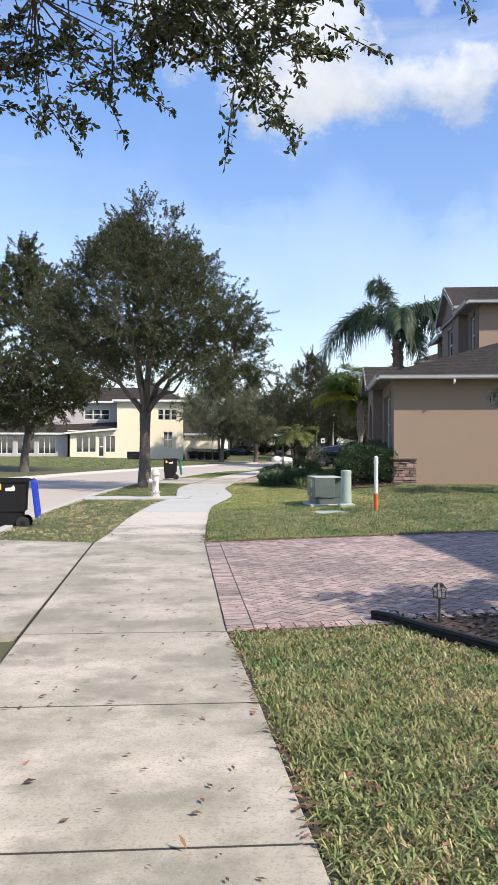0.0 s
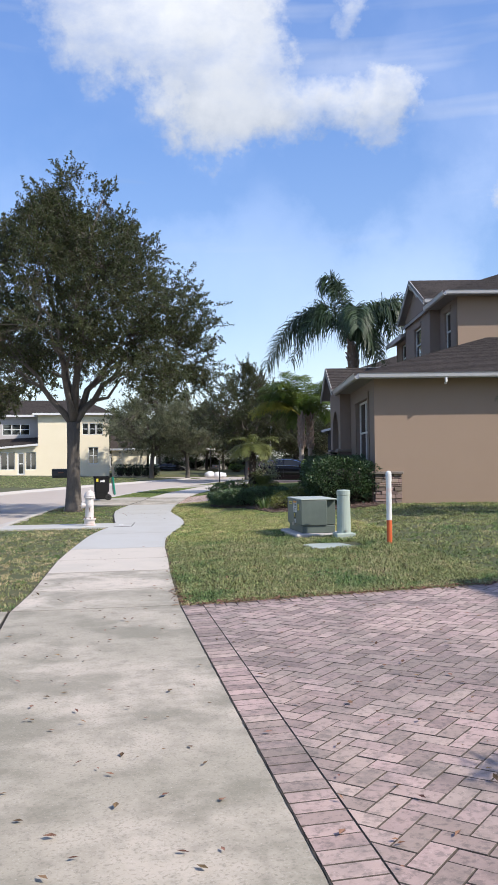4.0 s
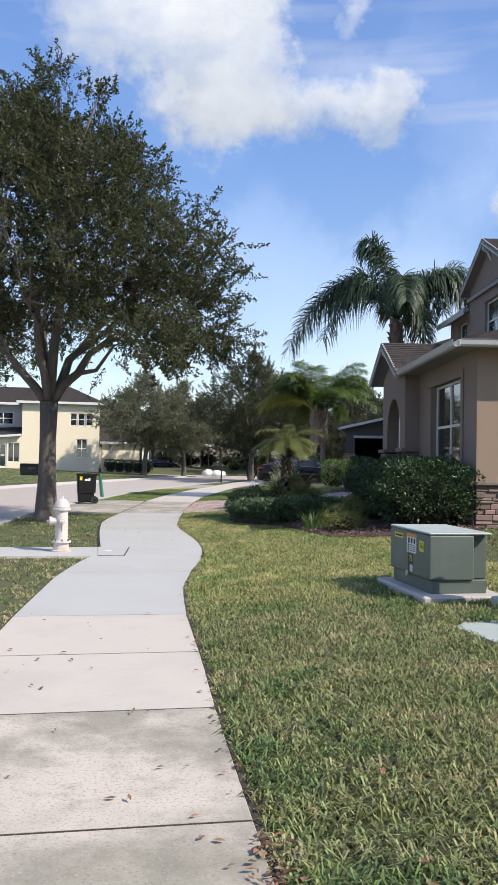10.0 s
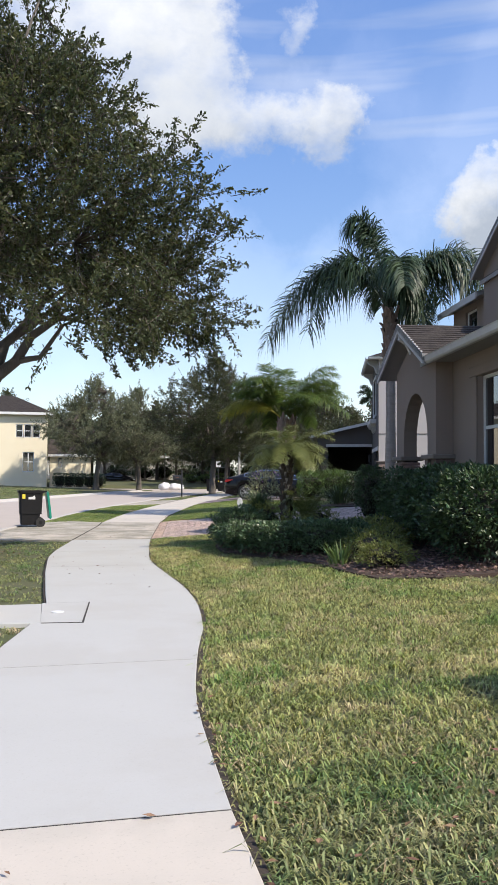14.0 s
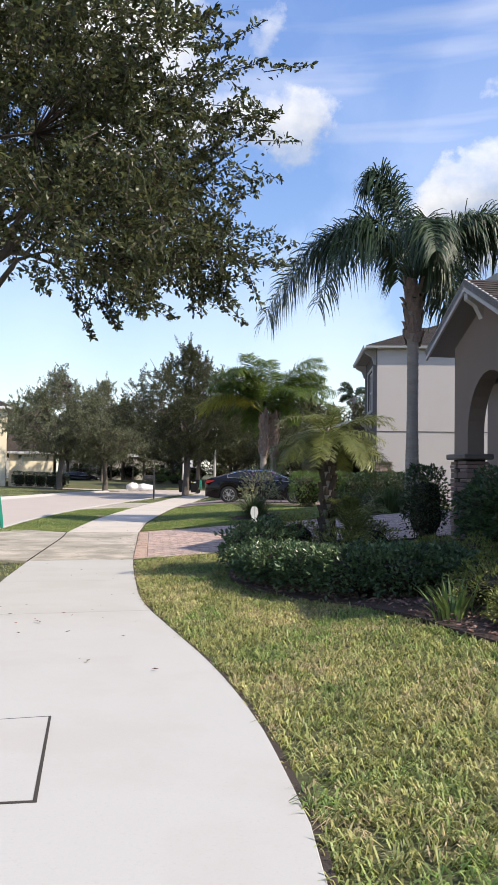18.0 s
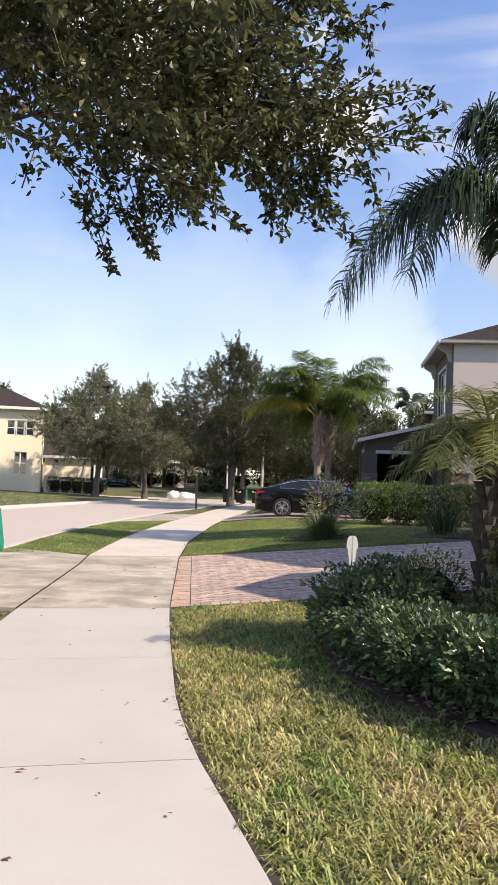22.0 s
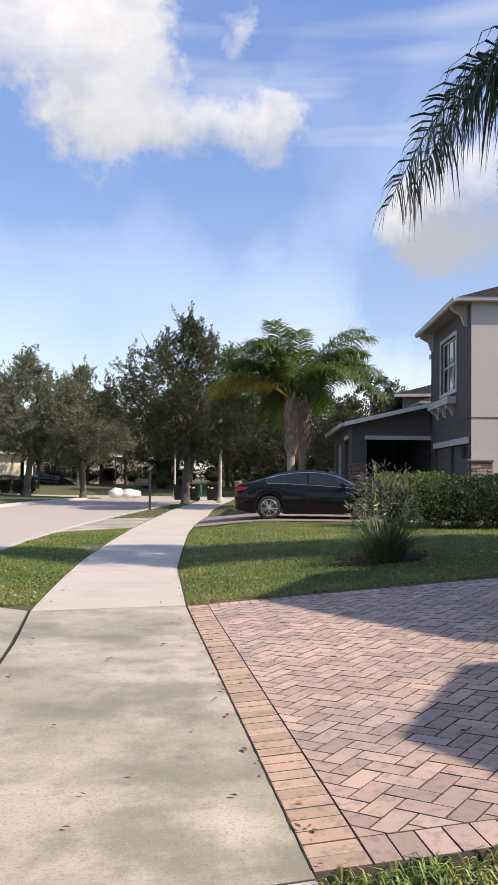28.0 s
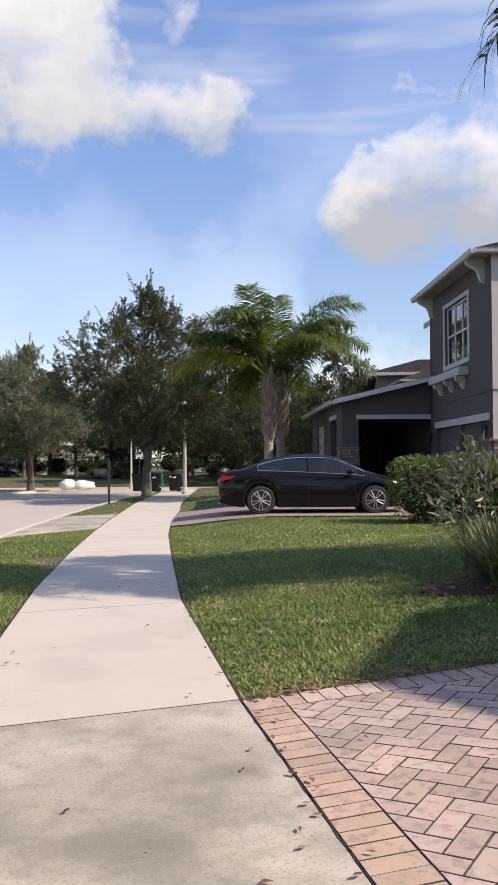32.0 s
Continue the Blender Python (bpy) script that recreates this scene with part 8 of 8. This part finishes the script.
blades("grass", LUSH, -1.6, 2.6, 40.2, 49.0, 80000, 0.062, 0.013, 7, lush_mat, tuft=3)
blades("grass", LUSH, 0.3, 5.6, 49.0, 59.5, 50000, 0.062, 0.018, 17, lush_mat, tuft=3)
blades("grass", TURF, 4.0, 9.5, 13.3, 25.3, 46000, 0.065, 0.013, 8)
blades("grass", TURF, 4.5, 15.5, 58, 82, 30000, 0.06, 0.025, 9)
blades("grass", TURF, -24.0, 2.0, 40.0, 88.0, 90000, 0.07, 0.045, 10, tuft=4)

DRY = "straw-coloured dead grass lying in patches"
blades("dry_grass", DRY, 0.2, 3.2, 1.6, 7.2, 44000, 0.085, 0.0055, 11, straw_mat, -0.3, 0.7)
blades("dry_grass", DRY, 0.2, 4.2, 13.2, 19.5, 24000, 0.085, 0.0055, 12, straw_mat, -0.02, 0.7)
blades("dry_grass", DRY, 0.4, 4.6, 19.5, 34.4, 60000, 0.085, 0.006, 13, straw_mat, 0.0, 0.7)
blades("dry_grass", DRY, -3.5, 0.4, 12.0, 24.2, 14000, 0.07, 0.009, 14, straw_mat, -0.05, 0.7)
blades("dry_grass", DRY, 2.6, 9.5, 39.9, 48.5, 12000, 0.07, 0.01, 15, straw_mat, 0.15, 0.7)

edge_soil = material("edge_soil", (0.03, 0.023, 0.018), (0.06, 0.044, 0.032), 0.95, scale=12, fine=60, amount=0.9, bump=0.6, depth=0.02)
for side_line, sgn, spans in ((walk_right, 1, ((-2, 6.8), (13.4, 33.9), (40.25, 53.2))), (walk_left, -1, ((-2, 6.8), (13.45, 23.7), (25.05, 33.9), (40.3, 54.3)))):
    for y0, y1 in spans:
        l = (lambda y, f=side_line: f(y)) if sgn > 0 else (lambda y, f=side_line: f(y) - 0.026)
        r = (lambda y, f=side_line: f(y) + (0.045 if y < 36 else 0.026)) if sgn > 0 else (lambda y, f=side_line: f(y))
        tagged(part("edge_trench", strip(l, r, y0, y1, -0.001, 0.05, trim=0.0), edge_soil), "narrow dark soil gap along the pavement's edge", "soil edge", kind="structure")


def litter(name, label, spots, seed, size=0.045, mat=None):
    """Curled dry leaves lying on the ground: spots are (x, y)."""
    rng = np.random.default_rng(seed)
    P = np.array([(x, y, gz(x, y) + 0.026) for x, y in spots])
    D = rng.normal(size=(len(P), 3)) * (1, 1, 0.12)
    n = len(P)
    d = D / np.linalg.norm(D, axis=1, keepdims=True)
    side = np.cross(d, (0, 0, 1.0))
    side /= np.linalg.norm(side, axis=1, keepdims=True)
    l = size * rng.uniform(0.5, 1.3, (n, 1))
    w = l * rng.uniform(0.14, 0.3, (n, 1))
    curl = l * rng.uniform(0.03, 0.16, (n, 1))
    up = np.array((0, 0, 1.0))
    rows = [P, P + d * l * 0.5 + side * w + up * curl * 0.8, P + d * l * 0.5 - side * w + up * curl * 0.8, P + d * l * 0.5, P + d * l + up * curl * 0.5]
    v = np.stack(rows, 1).reshape(-1, 3)
    i = np.arange(n)[:, None] * 5
    f = np.concatenate([i + k for k in ((0, 3, 1), (0, 2, 3), (1, 3, 4), (3, 2, 4))], 1).reshape(-1, 3)
    return tagged(part(name, quick_mesh(name, v, f), mat), label, "fallen leaves", kind="stuff")


dead_leaf = material("dead_leaf", (0.12, 0.065, 0.042), (0.25, 0.15, 0.095), 0.9, spec=0.2, scale=10, fine=40, bump=0, spread=0.6, island=True)
rl = random.Random(8)
spots = []
for _ in range(330):
    y = rl.choice((rl.uniform(1, 8), rl.uniform(2, 16), rl.uniform(8, 19.5), rl.uniform(26, 46)))
    spots.append((rl.uniform(float(walk_left(y)) + 0.03, float(walk_right(y)) - 0.03), y))
for _ in range(420):
    y = rl.choice((rl.uniform(1.5, 6.8), rl.uniform(13.4, 21), rl.uniform(13.3, 14.5), rl.uniform(29, 45)))
    spots.append((float(walk_right(y)) + rl.gauss(0.02, 0.04), y))
for _ in range(1300):
    u = rl.uniform(0.0, 5.5)
    spots.append((0.36 + u, 13.30 + 0.012 * u + rl.gauss(0, 0.06)))
for _ in range(900):
    u = rl.uniform(0.0, 5.0)
    spots.append((2.95 + u * 0.986, 40.22 - u * 0.164 + rl.gauss(0, 0.06)))
for _ in range(160):
    u = rl.uniform(0.0, 2.0)
    spots.append((0.36 + u, 6.78 + rl.gauss(0, 0.06)))
for _ in range(260):
    spots.append((rl.uniform(0.4, 5), rl.uniform(7, 13.3)))
for _ in range(60):
    spots.append((rl.uniform(2.5, 6), rl.uniform(34.3, 39.5)))
for _ in range(45):
    spots.append((rl.uniform(-3.2, -1.5), rl.uniform(7.0, 13.3)))
for _ in range(260):
    a, r = rl.uniform(0, 6.28), rl.uniform(0.15, 0.9)
    spots.append((-1.57 + r * math.cos(a), 31.2 + r * math.sin(a)))
litter("leaf_litter", "dry brown oak leaves strewn on the paving", spots, 3, 0.05, dead_leaf)
cut = [(rl.uniform(0.6, 3.0), rl.choice((rl.uniform(2, 6.7), rl.uniform(13.5, 20)))) for _ in range(500)]
litter("leaf_litter", "dry brown oak leaves lying in the grass", [(x, y) for x, y in cut if bool(lawn(np.array([x]), np.array([y]))[0])], 4, 0.05, dead_leaf)


# dark filler between the pavement and the driveways
for base, off, y0, y1 in ((walk_right, 0.0, 6.86, 13.34), (walk_right, 0.0, 33.98, 40.2), (walk_left, -0.018, 6.75, 13.42), (walk_left, -0.018, 33.95, 40.25), (walk_left, -0.018, 54.6, 60)):
    l = lambda y, f=base, o=off: f(y) + o - 0.003 - 0.002 * math.sin(9.1 * y) - 0.003 * math.sin(31 * y)
    r = lambda y, f=base, o=off: f(y) + o + 0.003 + 0.002 * math.sin(12.7 * y + 1) + 0.003 * math.sin(27 * y)
    tagged(part("expansion_joint", strip(l, r, y0, y1, 0.0155, 0.05, 0.06), joint_sand), "dark gritty joint between pavement and driveway", "joint", kind="structure")

# ---- paved driveways ----
def clip_poly(poly, x0, x1, y0, y1):
    """A convex outline cut to a rectangle."""
    for axis, lim, keep_less in ((0, x0, False), (0, x1, True), (1, y0, False), (1, y1, True)):
        out = []
        for i in range(len(poly)):
            a, b = poly[i - 1], poly[i]
            ina, inb = (a[axis] <= lim) == keep_less or a[axis] == lim, (b[axis] <= lim) == keep_less or b[axis] == lim
            if ina != inb:
                t = (lim - a[axis]) / (b[axis] - a[axis])
                out.append((a[0] + (b[0] - a[0]) * t, a[1] + (b[1] - a[1]) * t))
            if inb:
                out.append(b)
        poly = out
        if len(poly) < 3:
            return []
    return poly


def slab_mesh(pts, high=0.05, chamfer=0.002):
    """A paver from its outline: flat top with a small chamfer, sides, no underside."""
    cx, cy = sum(p[0] for p in pts) / len(pts), sum(p[1] for p in pts) / len(pts)
    n = len(pts)
    def shrink(p, d):
        l = math.hypot(p[0] - cx, p[1] - cy) or 1
        k = max(0.2, 1 - d * 1.5 / l)
        return (cx + (p[0] - cx) * k, cy + (p[1] - cy) * k)
    v = [(p[0], p[1], -high) for p in pts] + [(p[0], p[1], -chamfer) for p in pts] + [(*shrink(p, chamfer), 0.0) for p in pts]
    f = []
    for r in (0, 1):
        for i in range(n):
            j = (i + 1) % n
            f.append((r * n + i, r * n + j, (r + 1) * n + j, (r + 1) * n + i))
    f.append(tuple(range(2 * n, 3 * n)))
    return v, f


def poly_mesh(name, v, f, mat):
    me = bpy.data.meshes.new(name)
    me.from_pydata(v, [], f)
    me.materials.append(mat)
    me.materials.append(paver_dirt)
    # dirt sits on the chamfers and sides
    me.update()
    for p in me.polygons:
        p.material_index = 0 if p.normal.z > 0.95 else 1
    return me


W, L, GAP = 0.115, 0.23, 0.006


def paved_drive(label, origin, rz, wide_, deep, slope, border_mat, near, seed, field, field_rest):
    """Herringbone pavers at 45 degrees inside a soldier border, beside the pavement. near: how deep single pavers are kept as pieces."""
    rnd = random.Random(seed)
    drive = thing("driveway", label, "driveway", origin[0], origin[1], float(base_line(origin[1])) + 0.012, 0, kind="structure")
    drive.matrix_world = Matrix.Translation((origin[0], origin[1], float(base_line(origin[1])) + 0.012)) @ pose(0, 0, 0, 0, 0, rz) @ pose(0, 0, 0, 0, -math.degrees(math.atan(slope)), 0)
    part("sand_bed", one_box(0.0, 0.0, -0.12, deep, wide_, -0.006), paver_dirt, drive)
    hb = [(-L / 2 + GAP / 2, -W / 2 + GAP / 2), (L / 2 - GAP / 2, -W / 2 + GAP / 2), (L / 2 - GAP / 2, W / 2 - GAP / 2), (-L / 2 + GAP / 2, W / 2 - GAP / 2)]
    full = poly_mesh("paver", *slab_mesh(hb), field)
    edge_me = poly_mesh("border_paver", *slab_mesh(hb), border_mat)
    def piece(name, me, x, y, a):
        o = new(name, me)
        o.parent = drive
        o.matrix_basis = pose(x, y, rnd.uniform(-0.0015, 0.0015), rnd.uniform(-0.3, 0.3), rnd.uniform(-0.3, 0.3), a)
        return o
    n = int(wide_ / W)
    step_ = wide_ / n
    for k in range(n):
        piece("border_paver", edge_me, L / 2, step_ * (k + 0.5), 0)
    count = n
    m = int((deep - L) / W)
    far_edge_v, far_edge_f = [], []
    for k in range(m):
        x = L + W * (k + 0.5)
        for y in (L / 2, wide_ - L / 2):
            if x < near:
                piece("border_paver", full, x, y, 90)
                count += 1
            else:
                v, f = slab_mesh([(p[1] + x, p[0] + y) for p in hb][::-1])
                b = len(far_edge_v)
                far_edge_v += v
                far_edge_f += [tuple(i + b for i in q) for q in f]
    c = math.cos(math.pi / 4)
    span = int((deep + wide_) / W) + 4
    rest_v, rest_f = list(far_edge_v), list(far_edge_f)
    for i in range(-span, span):
        for j in range(-span, span):
            s = (i - j) % 4
            if s == 0:
                cx, cy, ang = (i + 1) * W, (j + 0.5) * W, 45
            elif s == 3:
                cx, cy, ang = (i + 0.5) * W, (j + 1) * W, 135
            else:
                continue
            x, y = (cx - cy) * c + 2.0, (cx + cy) * c + 2.0
            if not (L - 0.17 < x < deep + 0.1 and L - 0.17 < y < wide_ - L + 0.17):
                continue
            ca_, sa_ = math.cos(radians(ang)), math.sin(radians(ang))
            poly = [(x + p[0] * ca_ - p[1] * sa_, y + p[0] * sa_ + p[1] * ca_) for p in hb]
            cut = clip_poly(poly, L + GAP / 2, deep, L + GAP / 2, wide_ - L - GAP / 2)
            if len(cut) < 3:
                continue
            whole = len(cut) == 4 and all(math.hypot(p[0] - q[0], p[1] - q[1]) < 1e-6 for p, q in zip(sorted(cut), sorted(poly)))
            area = abs(sum(cut[k - 1][0] * cut[k][1] - cut[k][0] * cut[k - 1][1] for k in range(len(cut)))) / 2
            if area < 0.0006:
                continue
            if x < near and count < 430:
                count += 1
                if whole:
                    piece("paver", full, x, y, ang)
                else:
                    v, f = slab_mesh(cut)
                    o = new("paver", poly_mesh("cut_paver", v, f, field))
                    o.parent = drive
            else:
                v, f = slab_mesh(cut)
                b = len(rest_v)
                dz = rnd.uniform(-0.0015, 0.0015)
                rest_v += [(q[0], q[1], q[2] + dz) for q in v]
                rest_f += [tuple(i_ + b for i_ in q) for q in f]
    tagged(part("paver_field", poly_mesh("rest", rest_v, rest_f, field_rest), field_rest, drive), kind="stuff")
    return drive


paved_drive("worn pink-grey herringbone paver driveway", DRIVE1[0], DRIVE1[1], DRIVE1[2], 9.0, 0.03, paver_pink, 1.9, 1, paver_pink, paver_rest)
paved_drive("pink herringbone paver driveway with a sandy border", DRIVE2[0], DRIVE2[1], DRIVE2[2], 9.0, 0.08, paver_sand, 1.9, 2, paver_warm, paver_warm_rest)
# driveway of the grey house
bm = bmesh.new()
rows = []
for u in np.linspace(0, 7.5, 9):
    row = []
    for w_ in np.linspace(0, 5.6, 6):
        x, y = 8.3 + math.cos(a3) * (u - 2.6) - math.sin(a3) * w_, 53.45 + math.sin(a3) * (u - 2.6) + math.cos(a3) * w_
        x = max(x, float(walk_right(y)) + 0.005)
        row.append(bm.verts.new((x, y, gz(x, y) + 0.014)))
    rows.append(row)
for r, s in zip(rows, rows[1:]):
    for k in range(5):
        bm.faces.new((r[k], s[k], s[k + 1], r[k + 1]))
tagged(part("driveway", bm, paver_rest), "dark pinkish paved driveway under the parked car", "driveway", kind="structure")
